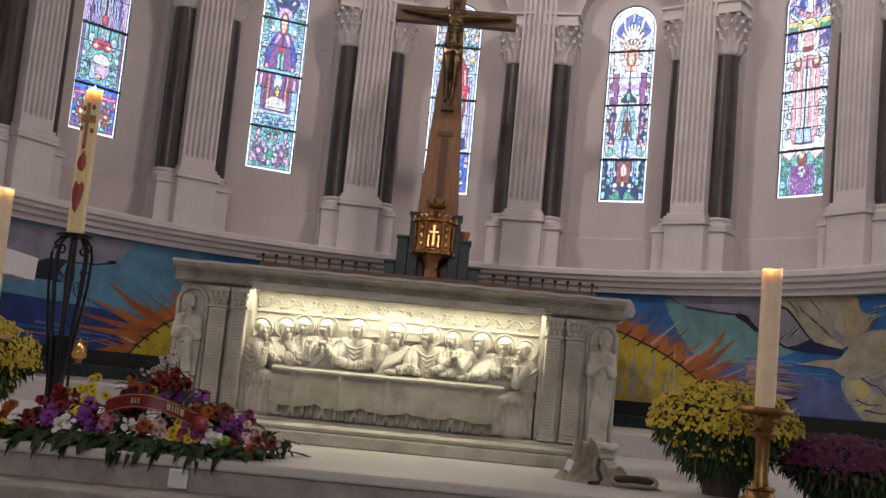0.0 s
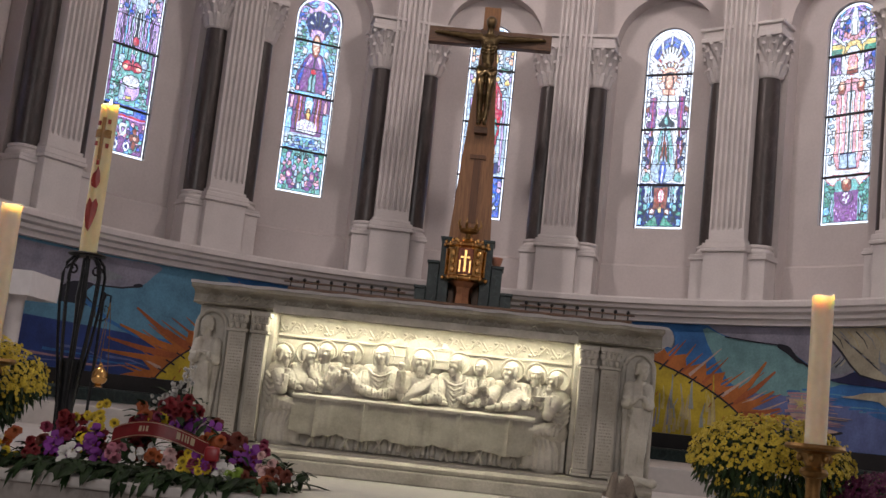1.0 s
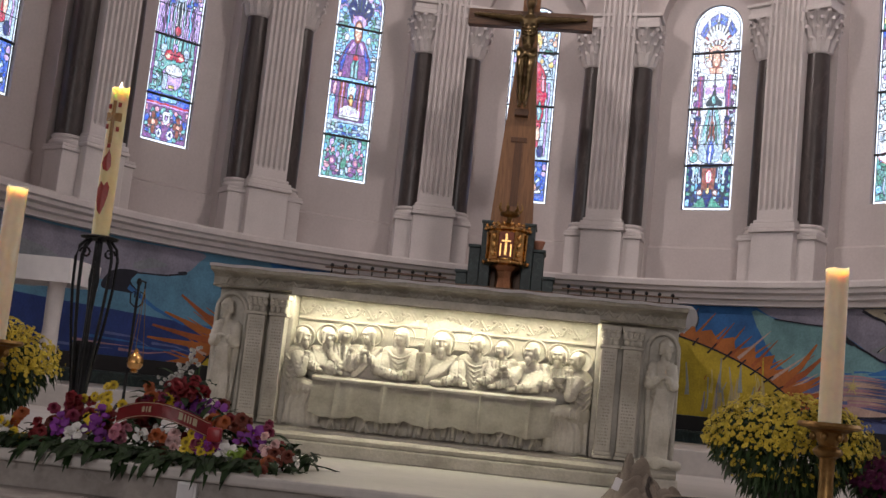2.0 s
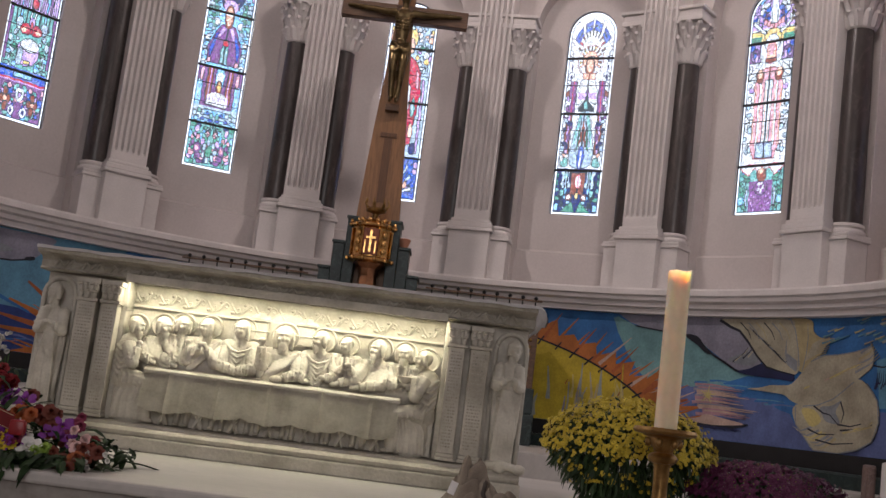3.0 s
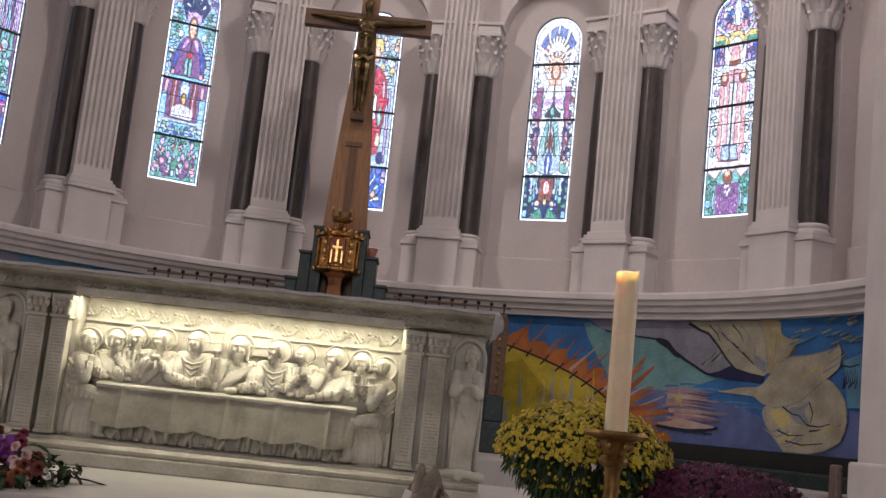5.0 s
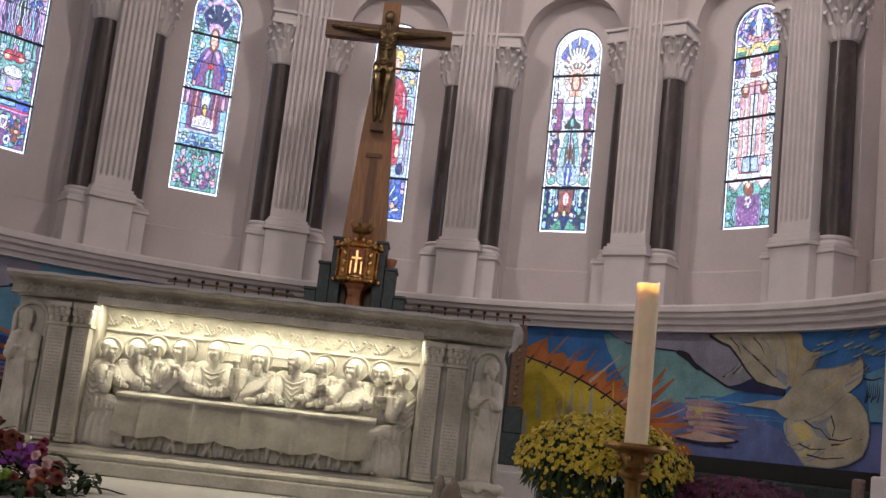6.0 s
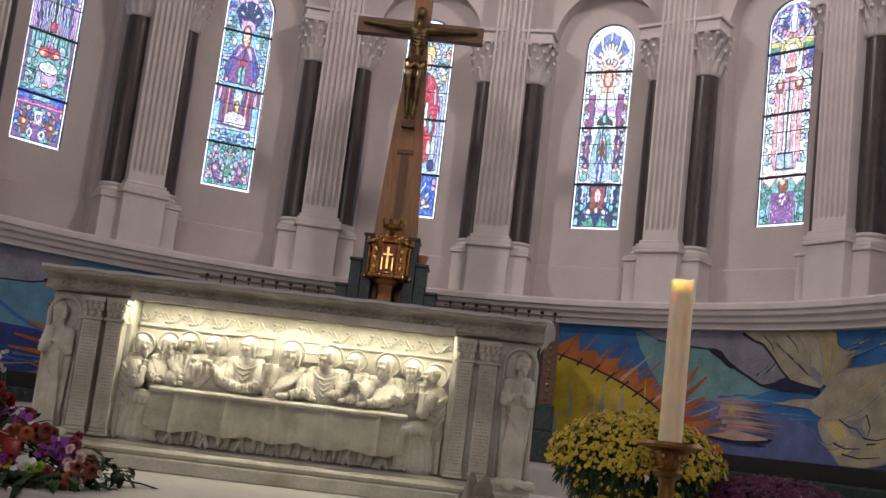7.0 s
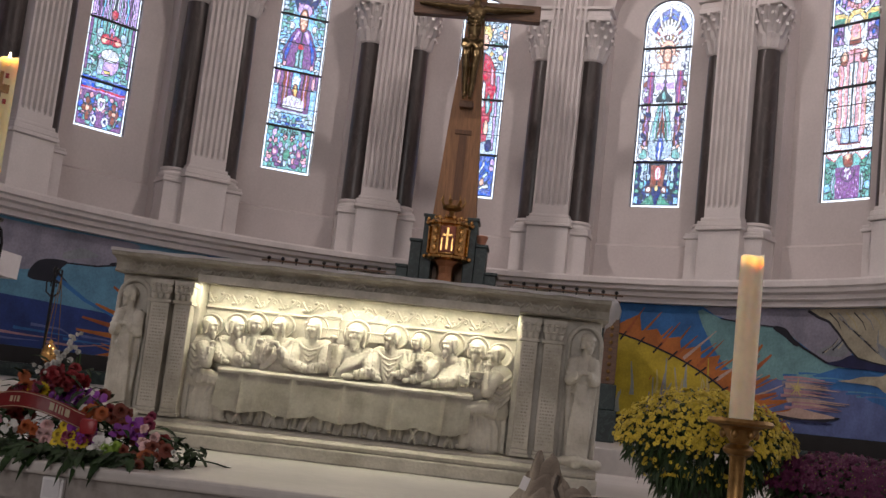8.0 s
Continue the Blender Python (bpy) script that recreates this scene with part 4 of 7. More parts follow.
shape("sky", blob([(33, 2.74), (36.5, 2.66), (40.6, 2.62), (44.5, 2.595), (46.4, 2.475), (49, 2.345), (51, 2.27), (53.4, 2.215), (50, 2.13), (46, 2.10), (41, 2.09), (37, 2.2)], 3), "teal", "green blue sky")
for k in range(12):
    a, z = 44 + mr.uniform(0, 7), 2.09 + mr.uniform(0, 0.08)
    shape("wave", stroke([(a, z), (a + 1.5, z + 0.008), (a + 3.2, z + 0.002)], 0.022, 0.004), mr.choice(["teal", "sky", "blue"]))
shape("cloud", [(33.6, M_HI), (35.4, 2.70), (37, 2.665), (40.6, 2.625), (44.5, 2.60), (46.4, 2.48), (49, 2.35), (51, 2.27), (53.8, 2.33), (54.2, 2.42), (51.4, 2.68), (48.4, M_HI)], "grey", "grey painted cloud")
shape("cloud_shade", blob([(49.2, 2.37), (52.6, 2.47), (53.6, 2.40), (52.4, 2.33)]), "slate")
for k in range(8):
    shape("cloud_mark", stroke([(50.0 + 0.35 * k, 2.36 + 0.008 * k), (51.2 + 0.3 * k, 2.42 + 0.012 * k), (52.0 + 0.2 * k, 2.50 + 0.01 * k)], 0.016, 0.004), mr.choice(["slate", "cream", "black"]))
shape("sea", [(48.9, 2.14), (52.3, 2.228), (58.7, 2.20), (60.0, 2.0), (59.5, 1.80), (58.6, 1.90), (57, 1.93), (54.5, 2.02), (51, 2.08)], "blue")
for k in range(13):
    a, z = 49 + mr.uniform(0, 7), 1.97 + mr.uniform(0, 0.19)
    shape("wave", stroke([(a, z), (a + 1.8, z + 0.006), (a + 4.0, z - 0.004)], 0.020, 0.004), mr.choice(["blue", "sky", "mauve", "blue"]))
# the sun: orange flames, then the yellow disc with black ticks
sa, sb, sz = 3.61, 1.47, 1.2
k57 = math.degrees(1 / R_M)


def rim(th, out=0.0):
    return (k57 * (sa + out) * math.cos(th), sz + (sb + out) * math.sin(th))


th0 = 0.265
pts = [(rim(th0, 0.42)[0], M_LO)]
n = 64
for i in range(n + 1):
    th = th0 + (math.pi - 2 * th0) * i / n
    a, z = rim(th, (0.10 + mr.uniform(0, 0.04)) if i % 2 else (0.2 + mr.uniform(0, 0.14)))
    pts.append((a, min(z, M_HI - 0.01)))
pts.append((rim(math.pi - th0, 0.42)[0], M_LO))
shape("flame_ring", pts, "orange", "orange flames round the sun")
for i in range(80):
    th = th0 + (math.pi - 2 * th0) * (i + mr.uniform(-0.3, 0.3)) / 79
    o = 0.26 + mr.uniform(0.0, 0.3)
    p, q = rim(th, 0.03), rim(th + mr.uniform(-0.02, 0.02), o)
    if q[1] < M_HI - 0.02:
        shape("flame", stroke([p, ((p[0] + q[0]) / 2, (p[1] + q[1]) / 2), q], 0.04, 0.006), mr.choice(["orange", "orange", "rust", "sand"]))
for a, z, c in ((43.3, 2.324, "rust"), (43.3, 2.12, "orange"), (44.3, 1.95, "rust"), (46.3, 1.89, "orange"), (43.6, 1.77, "rust"), (42.0, 2.42, "orange"), (-45.5, 2.3, "rust"), (-47.5, 2.1, "orange"), (-49.0, 1.95, "rust"), (-49.5, 1.82, "orange")):
    s = 1 if a > 0 else -1
    shape("flame", stroke([(s * 36.5, 1.75 + 0.3 * (z - 1.75)), ((a + s * 38) / 2, (z + 1.75 + 0.3 * (z - 1.75)) / 2), (a, z)], 0.1, 0.02), c)
pts = [(rim(th0)[0], M_LO)] + [rim(th0 + (math.pi - 2 * th0) * i / 60) for i in range(61)] + [(rim(math.pi - th0)[0], M_LO)]
shape("sun_disc", pts, "yellow", "yellow sun disc")
for i in range(150):
    a = mr.uniform(-36, 36)
    z0 = M_LO + mr.uniform(0.0, 0.30)
    shape("haze", stroke([(a, z0), (a + mr.uniform(-0.2, 0.2), z0 + 0.12), (a + mr.uniform(-0.4, 0.4), z0 + mr.uniform(0.2, 0.4))], mr.uniform(0.02, 0.06), 0.01), mr.choice(["yellow", "straw", "tan", "straw", "yellow", "pale"] if z0 > M_LO + 0.12 else ["straw", "tan", "grey", "pale"]))
shape("sun_outline", [rim(th0 + (math.pi - 2 * th0) * i / 80, 0.012) for i in range(81)] + [rim(th0 + (math.pi - 2 * th0) * i / 80, -0.006) for i in range(80, -1, -1)], "black")
for i in range(40):
    th = th0 + (math.pi - 2 * th0) * i / 39
    p, q = rim(th, -0.04 - mr.uniform(0, 0.03)), rim(th, 0.04 + mr.uniform(0, 0.05))
    shape("tick", stroke([p, rim(th, 0), q], 0.018, 0.012), "black")
for i in range(26):
    th = th0 + (math.pi - 2 * th0) * mr.random()
    p = rim(th, -mr.uniform(0.15, 0.4))
    shape("tick", stroke([p, (p[0] + 0.3, p[1] + 0.05)], 0.012, 0.006), "rust")
# glow on the water, star, island
for k in range(20):
    z = 2.11 - 0.016 * k
    a = 44.3 + mr.uniform(0, 1.6) + 0.06 * k
    shape("reflection", stroke([(a, z), (a + 2.4, z + 0.008), (a + 4.5 + mr.uniform(0, 4), z - 0.01)], 0.030, 0.005), mr.choice(["rose", "sand", "grey", "rose", "mauve"]))
for i in range(10):
    t = i * math.pi / 5 + 0.2
    shape("star_ray", stroke([(47.1, 2.014), (47.1 + (1.1 - 0.4 * (i % 2)) * math.cos(t), 2.014 + (0.095 - 0.04 * (i % 2)) * math.sin(t))], 0.022, 0.004), "straw")
shape("island_shade", blob([(44.0, 1.735), (47, 1.76), (52.8, 1.765), (51.5, 1.72), (49.4, 1.69), (46.5, 1.70)]), "black")
for k in range(6):
    shape("island_shade", stroke([(46.4 + 0.7 * k, 1.705), (47.6 + 0.7 * k, 1.70), (48.6 + 0.7 * k, 1.685 + 0.01 * (k % 2))], 0.022, 0.004), "night")
shape("island", blob([(44.2, 1.755), (46, 1.785), (47.1, 1.825), (49.5, 1.80), (52.4, 1.762), (50, 1.735), (47.5, 1.728)]), "sand")
# the outline of the near wing, and its dark underside
shape("wing_edge", stroke([(36.2, 2.668), (40.6, 2.622), (44.0, 2.598)], 0.012, 0.014), "black", "black painted outline")
shape("wing_edge", blob([(43.6, 2.612), (45.0, 2.588), (45.8, 2.52), (46.9, 2.425), (46.2, 2.43), (44.9, 2.51), (43.5, 2.575)]), "black")
shape("wing_edge", stroke([(46.3, 2.47), (47.6, 2.40), (49, 2.345), (50.6, 2.275), (52.3, 2.245)], 0.022, 0.02), "black")
shape("wing_shade", blob([(50.8, 2.262), (52.6, 2.30), (54.0, 2.348), (55.0, 2.335), (57, 2.29), (58.7, 2.258), (58.7, 2.20), (56.5, 2.215), (53.5, 2.228)]), "night")
# far wing, then the near wing over it
shape("bird_wing", blob([(57.6, 2.775), (60.7, 2.77), (61.2, 2.66), (62.6, 2.60), (64.4, 2.60), (63.0, 2.53), (62.6, 2.47), (61.6, 2.42), (60.0, 2.29), (59.0, 2.36), (58.6, 2.55)]), "tan", "tan painted far wing")
for k in range(9):
    z = 2.44 + 0.020 * k
    shape("feather", stroke([(60.2 + 0.12 * k, z - 0.06), (61.8 + 0.1 * k, z), (63.2 + 0.12 * (k % 4), z + 0.03)], 0.020, 0.004), mr.choice(["cream", "straw", "tan", "cream"]))
shape("feather", stroke([(60.0, 2.30), (60.4, 2.45), (60.5, 2.60), (60.3, 2.74)], 0.012, 0.006), "slate")
shape("bird_wing", blob([(47.9, 2.772), (50.8, 2.668), (52.2, 2.55), (53.5, 2.428), (54.9, 2.327), (57, 2.285), (58.9, 2.262), (59.6, 2.34), (59.2, 2.52), (58.6, 2.70), (57.8, 2.778), (53, 2.782)]), "cream", "cream painted bird wing")
shape("outline", stroke([(47.9, 2.765), (49.4, 2.70), (50.8, 2.66), (52.2, 2.545), (53.5, 2.42), (54.9, 2.322), (57, 2.282), (58.9, 2.258)], 0.030, 0.014), "black")
shape("outline", stroke([(59.5, 2.34), (59.2, 2.50), (58.6, 2.68), (57.8, 2.775)], 0.012, 0.010), "slate")
for k in range(9):
    a, z = 52.4 + 0.50 * k, 2.60 - 0.030 * k
    shape("feather", stroke([(a - 0.3, z + 0.10), (a + 0.9, z + 0.02), (a + 1.9, z - 0.015)], 0.013, 0.004), "black" if k % 3 else "slate")
for k in range(6):
    a = 50.8 + 1.1 * k
    shape("feather", stroke([(a, 2.745), (a + 1.2, 2.66), (a + 1.7, 2.58)], 0.013, 0.005), ("black", "slate", "tan")[k % 3])
for k in range(7):
    shape("wing_root", stroke([(59.2, 2.30 + 0.012 * k), (58.2 - 0.12 * k, 2.34 + 0.02 * k), (57.2 + 0.05 * k, 2.40 + 0.03 * k)], 0.030, 0.004), "slate")
# body with beak, swept tail wing and round tail
shape("tail_fan", blob([(59.4, 1.985), (59.6, 1.82), (61.2, 1.69), (62.4, 1.60), (65.8, 1.592), (68.5, 1.64), (70.6, 1.722), (71.4, 1.88), (71.0, 2.06), (69.3, 2.20), (67.5, 2.232), (64.0, 2.05)]), "cream", "cream painted round tail")
shape("outline", stroke([(59.5, 1.97), (59.6, 1.82), (61.2, 1.685), (62.4, 1.595), (65.8, 1.586), (68.5, 1.634), (70.6, 1.716), (71.45, 1.88), (71.05, 2.06), (69.3, 2.205)], 0.014, 0.012), "slate")
for k in range(8):
    shape("fringe", stroke([(62.0 + 0.5 * k, 1.80 - 0.012 * k), (60.4 + 0.5 * k, 1.755 - 0.018 * k), (59.2 + 0.55 * k, 1.79 - 0.026 * k)], 0.022, 0.004), mr.choice(["straw", "cream", "tan", "slate"]))
shape("bird_body", blob([(52.5, 2.105), (54.2, 2.122), (55.5, 2.15), (57.2, 2.158), (58.6, 2.174), (60.0, 2.285), (61.9, 2.43), (65.0, 2.447), (67.4, 2.475), (69.8, 2.52), (70.0, 2.36), (68.8, 2.28), (67.5, 2.216), (64.7, 2.062), (62.5, 2.0), (60.5, 1.983), (58.8, 2.02), (57.6, 2.072), (55, 2.09)]), "cream", "cream painted bird body")
for k in range(7):
    shape("wing_tip", stroke([(67.6 + 0.1 * k, 2.30 + 0.028 * k), (69.6, 2.37 + 0.026 * k), (71.0 - 0.25 * k, 2.44 + 0.022 * k)], 0.026, 0.004), mr.choice(["cream", "tan", "slate"]))
shape("outline", stroke([(61.2, 2.39), (63, 2.445), (65.0, 2.452), (67.4, 2.48), (69.8, 2.525)], 0.012, 0.010), "slate")
shape("outline", stroke([(67.5, 2.216), (66, 2.13), (64.7, 2.058), (62.5, 1.996), (60.5, 1.979)], 0.012, 0.012), "slate")
for k in range(8):
    shape("plumage", stroke([(60.5 + 0.7 * k, 2.14 + 0.020 * k), (62.4 + 0.7 * k, 2.20 + 0.022 * k), (64.2 + 0.7 * k, 2.25 + 0.020 * k)], 0.016, 0.004), mr.choice(["tan", "sand", "cream", "straw"]))
shape("tail_light", blob([(60.4, 1.955), (62.2, 1.95), (63.2, 1.86), (62.0, 1.80), (61.0, 1.86)]), "straw")
shape("tail_shade", blob([(63.0, 1.98), (64.6, 2.0), (65.9, 2.05), (65.2, 1.95), (65.9, 1.85), (64.2, 1.85), (63.4, 1.90)]), "slate")
for pts in ([(62.0, 1.99), (63.4, 1.93), (64.4, 1.92), (65.6, 1.84)], [(65.8, 2.04), (66.4, 1.94), (66.1, 1.86)], [(65.6, 1.84), (67.4, 1.83), (69.0, 1.86)], [(66.0, 1.79), (68.5, 1.81), (70.6, 1.86)], [(61.4, 1.78), (63.0, 1.74), (65.2, 1.75)], [(62.6, 1.69), (65.0, 1.665), (68.0, 1.69)]):
    shape("tail_line", stroke(pts, 0.016, 0.008), "black")
for k in range(6):
    shape("tail_stroke", stroke([(66.4 + 0.5 * k, 1.77 + 0.012 * k), (68.4 + 0.3 * k, 1.80 + 0.010 * k), (70.6, 1.84 + 0.012 * k)], 0.016, 0.005), ("straw", "tan", "cream")[k % 3])
# dark marks at the far side and flecks in the upper sky
shape("shore", [(70.6, 2.40), (73.5, 2.46), (80, 2.48), (80, 2.0), (71.4, 2.0), (71.2, 2.15)], "sky")
for k in range(7):
    shape("shore_mark", stroke([(70.6 + 0.3 * k, 2.16 + 0.02 * (k % 3)), (70.8 + 0.32 * k, 2.22), (70.9 + 0.3 * k, 2.30 + 0.02 * (k % 2))], 0.020, 0.006), "night")
shape("shore_mark", stroke([(70.2, 2.36), (71.6, 2.345), (73.0, 2.365)], 0.016, 0.01), "black")
for k in range(30):
    a, z = 62.5 + mr.uniform(0, 10), 2.54 + mr.uniform(0, 0.22)
    shape("fleck", stroke([(a, z), (a + 0.6, z + 0.012), (a + 1.3, z + 0.03)], 0.015, 0.005), mr.choice(["straw", "sky", "teal", "pale", "cream"]))

# ---- main altar ----
altar = thing("altar", "carved pale marble altar with a lit relief panel of seated figures", "altar", (0, 0, 0))
Y_F = 6.47                                     # front plane of the altar block
part("core", boxed(-1.27, 1.27, 6.695, 7.25, FLOOR + 0.14, 1.984), ALTAR_STONE, altar)
# side blocks beside the panel, as two plain slabs
for s in (-1, 1):
    part("side_block", boxed(min(s * 0.842, s * 1.275), max(s * 0.842, s * 1.275), Y_F + 0.05, 6.694, 1.258, 1.984, bevel=0.006), ALTAR_STONE, altar)
part("panel_back", boxed(-0.841, 0.841, 6.655, 6.694, 1.258, 1.984), RELIEF_STONE, altar)
part("lamp_trim", boxed(-0.845, 0.845, Y_F - 0.046, Y_F - 0.038, 1.970, 2.012, bevel=0.002), ALTAR_STONE, altar)
# slab with a moulded edge and a carved frieze below it
bm = profile_run(bmesh.new(), -1.30, 1.30, [(6.36, 2.066), (6.355, 2.08), (6.36, 2.092), (6.375, 2.096), (7.34, 2.096), (7.35, 2.03), (7.33, 1.985), (6.445, 1.985), (6.436, 1.992), (6.448, 2.0), (6.45, 2.035), (6.435, 2.052), (6.40, 2.06)])
part("slab", bm, WORN_STONE, altar, "moulded marble slab", smooth=True)
for k in range(34):
    x = -1.23 + 2.46 * (k + 0.5) / 34
    bm = bmesh.new()
    tube(bm, [(x - 0.034, 6.446, 2.006 + 0.014 * (k % 2)), (x - 0.012, 6.438, 2.04), (x + 0.012, 6.438, 2.012), (x + 0.034, 6.444, 2.036 - 0.014 * (k % 2))], 0.0085, 6)
    part("frieze_leaf", bm, WORN_STONE, altar)
# stepped base with mouldings
bm = profile_run(bmesh.new(), -1.30, 1.30, [(6.40, 1.20), (6.395, 1.215), (6.405, 1.228), (6.43, 1.235), (6.435, 1.25), (6.455, 1.257), (7.3, 1.257), (7.3, 1.19), (6.41, 1.19)])
part("base_moulding", bm, ALTAR_STONE, altar, smooth=True)
part("plinth", boxed(-1.31, 1.31, 6.385, 7.32, FLOOR, 1.1895, bevel=0.008), ALTAR_STONE, altar)
INK = material("worn_inscription", (0.40, 0.37, 0.31), 0.8, vary=0.15, scale=30)
ar = random.Random(3)


def altar_pilaster(x0, x1):
    y = Y_F - 0.034
    p = part("pilaster", boxed(x0, x1, y, Y_F + 0.0485, 1.30, 1.845, bevel=0.004), ALTAR_STONE, altar, "narrow inscribed marble pilaster")
    bm = boxed(x0 - 0.008, x1 + 0.008, y - 0.01, Y_F + 0.0488, 1.262, 1.28, bevel=0.004)
    box(bm, x0 - 0.004, x1 + 0.004, y - 0.005, Y_F + 0.0488, 1.281, 1.2995, 0.004)
    part("foot", bm, ALTAR_STONE, p)
    bm = boxed(x0 - 0.010, x1 + 0.010, y - 0.012, Y_F + 0.0488, 1.846, 1.862, bevel=0.003)
    box(bm, x0, x1, y, Y_F + 0.0488, 1.8625, 1.9395, 0.003)
    box(bm, x0 - 0.012, x1 + 0.012, y - 0.014, Y_F + 0.0488, 1.94, 1.966, 0.004)
    part("small_capital", bm, ALTAR_STONE, p)
    xc, w = (x0 + x1) / 2, (x1 - x0) / 2
    for row in range(2):
        for k in range(3 + row):
            a = xc + w * ((-0.72 + 0.72 * k) if row == 0 else (-0.9 + 0.6 * k))
            lf = bmesh.new()
            z = 1.864 + 0.034 * row
            ball(lf, (a, y - 0.004, z + 0.018), (0.016, 0.014, 0.024), 10)
            ball(lf, (a, y - 0.018, z + 0.036), (0.013, 0.010, 0.008), 8)
            part("capital_leaf", lf, ALTAR_STONE, p, smooth=True)
    ink = bmesh.new()
    for k in range(30):
        z = 1.33 + 0.0168 * k
        x = x0 + 0.014
        while x < x1 - 0.02:
            w2 = ar.uniform(0.004, 0.014)
            box(ink, x, min(x + w2, x1 - 0.012), y - 0.0012, y + 0.002, z, z + 0.008)
            x += w2 + 0.005
    part("inscription", ink, INK, p, "worn lines of unreadable engraved writing")


for s in (-1, 1):
    for a, b in ((0.868, 0.952), (0.982, 1.08)):
        altar_pilaster(min(s * a, s * b), max(s * a, s * b))


def robe(bm, x, y, z0, z1, w0, w1, depth, folds, seed, lean=0.0):
    """A draped body: rings from the hem up to the shoulders, with hanging folds."""
    rr = random.Random(seed)
    ph, n, m = rr.uniform(0, 6), 30, 9
    rings = []
    for j in range(m + 1):
        t = j / m
        w = w0 + (w1 - w0) * t
        if t > 0.8:
            w *= 1 - 0.55 * ((t - 0.8) / 0.2) ** 1.5
        ring = []
        for k in range(n):
            a = 2 * math.pi * k / n
            q = w * (1 + 0.09 * math.sin(folds * a + ph + 2.2 * t) * (1.1 - 0.5 * t) + 0.05 * math.sin((folds + 4) * a - 3 * t))
            ring.append(bm.verts.new((x + lean * t + q * math.cos(a), y + depth * q * math.sin(a), z0 + (z1 - z0) * t)))
        rings.append(ring)
    for lo, hi in zip(rings, rings[1:]):
        for k in range(n):
            bm.faces.new((lo[k], lo[(k + 1) % n], hi[(k + 1) % n], hi[k]))
    bm.faces.new(rings[0][::-1])
    bm.faces.new(rings[-1])


def carve(name, bm, label="", voxel=0.0042):
    """Fuses overlapping rounded forms into one worked stone surface."""
    ob = part(name, bm, RELIEF_STONE, altar, label)
    fuse = ob.modifiers.new("fuse", "REMESH")
    fuse.mode, fuse.voxel_size, fuse.use_smooth_shade = "VOXEL", voxel, True
    soft = ob.modifiers.new("soften", "SMOOTH")
    soft.factor, soft.iterations = 0.5, 1
    return ob


def halo(bm, at, r):
    """A dished disc behind a head, with a raised rim."""
    ring = bmesh.new()
    lathe(ring, [(0.0005, -0.004), (r * 0.84, -0.004), (r * 0.88, -0.014), (r, -0.014), (r, 0.012), (0.0005, 0.012)], 32)
    bmesh.ops.rotate(ring, verts=ring.verts, cent=(0, 0, 0), matrix=Matrix.Rotation(radians(-84), 3, "X"))
    bmesh.ops.translate(ring, verts=ring.verts, vec=at)
    me = bpy.data.meshes.new("tmp")
    ring.to_mesh(me)
    ring.free()
    bm.from_mesh(me)
    bpy.data.meshes.remove(me)


def carved_head(bm, x, y, z, k, turn, beard=True, hood=False):
    """A head looking to one side: skull, brow, nose, beard and combed hair."""
    f = Vector((math.sin(turn * 1.1), -math.cos(turn * 1.1), 0))
    g = Vector((-f.y, f.x, 0))
    c = Vector((x, y, z))

    def put(fw, sd, up, size):
        ball(bm, c + (f * fw + g * sd + Vector((0, 0, up))) * k, [q * k for q in size], 12)
    put(0.0, 0, 0.014, (0.042, 0.042, 0.044))
    put(0.014, 0, -0.010, (0.030, 0.030, 0.040))
    put(0.038, 0, 0.014, (0.020, 0.016, 0.007))
    put(0.047, 0, -0.006, (0.008, 0.008, 0.014))
    for s in (-1, 1):
        put(0.030, s * 0.017, -0.012, (0.012, 0.012, 0.011))
        tube(bm, [c + (f * 0.01 + g * s * 0.036 + Vector((0, 0, 0.03))) * k, c + (f * 0.006 + g * s * 0.042 + Vector((0, 0, -0.01))) * k, c + (g * s * 0.038 + Vector((0, 0, -0.055 if hood else -0.038))) * k], 0.013 * k, 8, 0.010 * k)
    if beard:
        put(0.030, 0, -0.040, (0.018, 0.018, 0.024))
        put(0.034, 0, -0.058, (0.011, 0.011, 0.016))
    tube(bm, [c + Vector((0, 0.005, -0.03)), c + Vector((0, 0.012, -0.085))], 0.026 * k, 10)


def sleeve(bm, shoulder, elbow, palm, k):
    """A bent arm in a wide sleeve with ring folds, ending in a bare palm."""
    a, b, c = Vector(shoulder), Vector(elbow), Vector(palm)
    tube(bm, [a, a.lerp(b, 0.5) + Vector((0, -0.006, 0)), b], 0.036 * k, 12, 0.034 * k)
    ball(bm, b, (0.036 * k, 0.034 * k, 0.034 * k), 12)
    tube(bm, [b, b.lerp(c, 0.75)], 0.032 * k, 12, 0.023 * k)
    tube(bm, [b.lerp(c, 0.6), c], 0.015 * k, 10, 0.012 * k)
    ball(bm, c, (0.019 * k, 0.014 * k, 0.014 * k), 10)
    for t in (0.3, 0.55, 0.8):
        p = a.lerp(b, t)
        tube(bm, [p + Vector((-0.032 * k, -0.016, 0.014)), p + Vector((0, -0.040 * k, 0.0)), p + Vector((0.032 * k, -0.016, -0.012))], 0.0055, 6)
    for t in (0.2, 0.5):
        p = b.lerp(c, t)
        tube(bm, [p + Vector((0, -0.020, 0.028 * k)), p + Vector((0.004, -0.034 * k, 0.0)), p + Vector((0, -0.018, -0.028 * k))], 0.005, 6)


Y_R = 6.595                                    # middle plane of the carved bodies


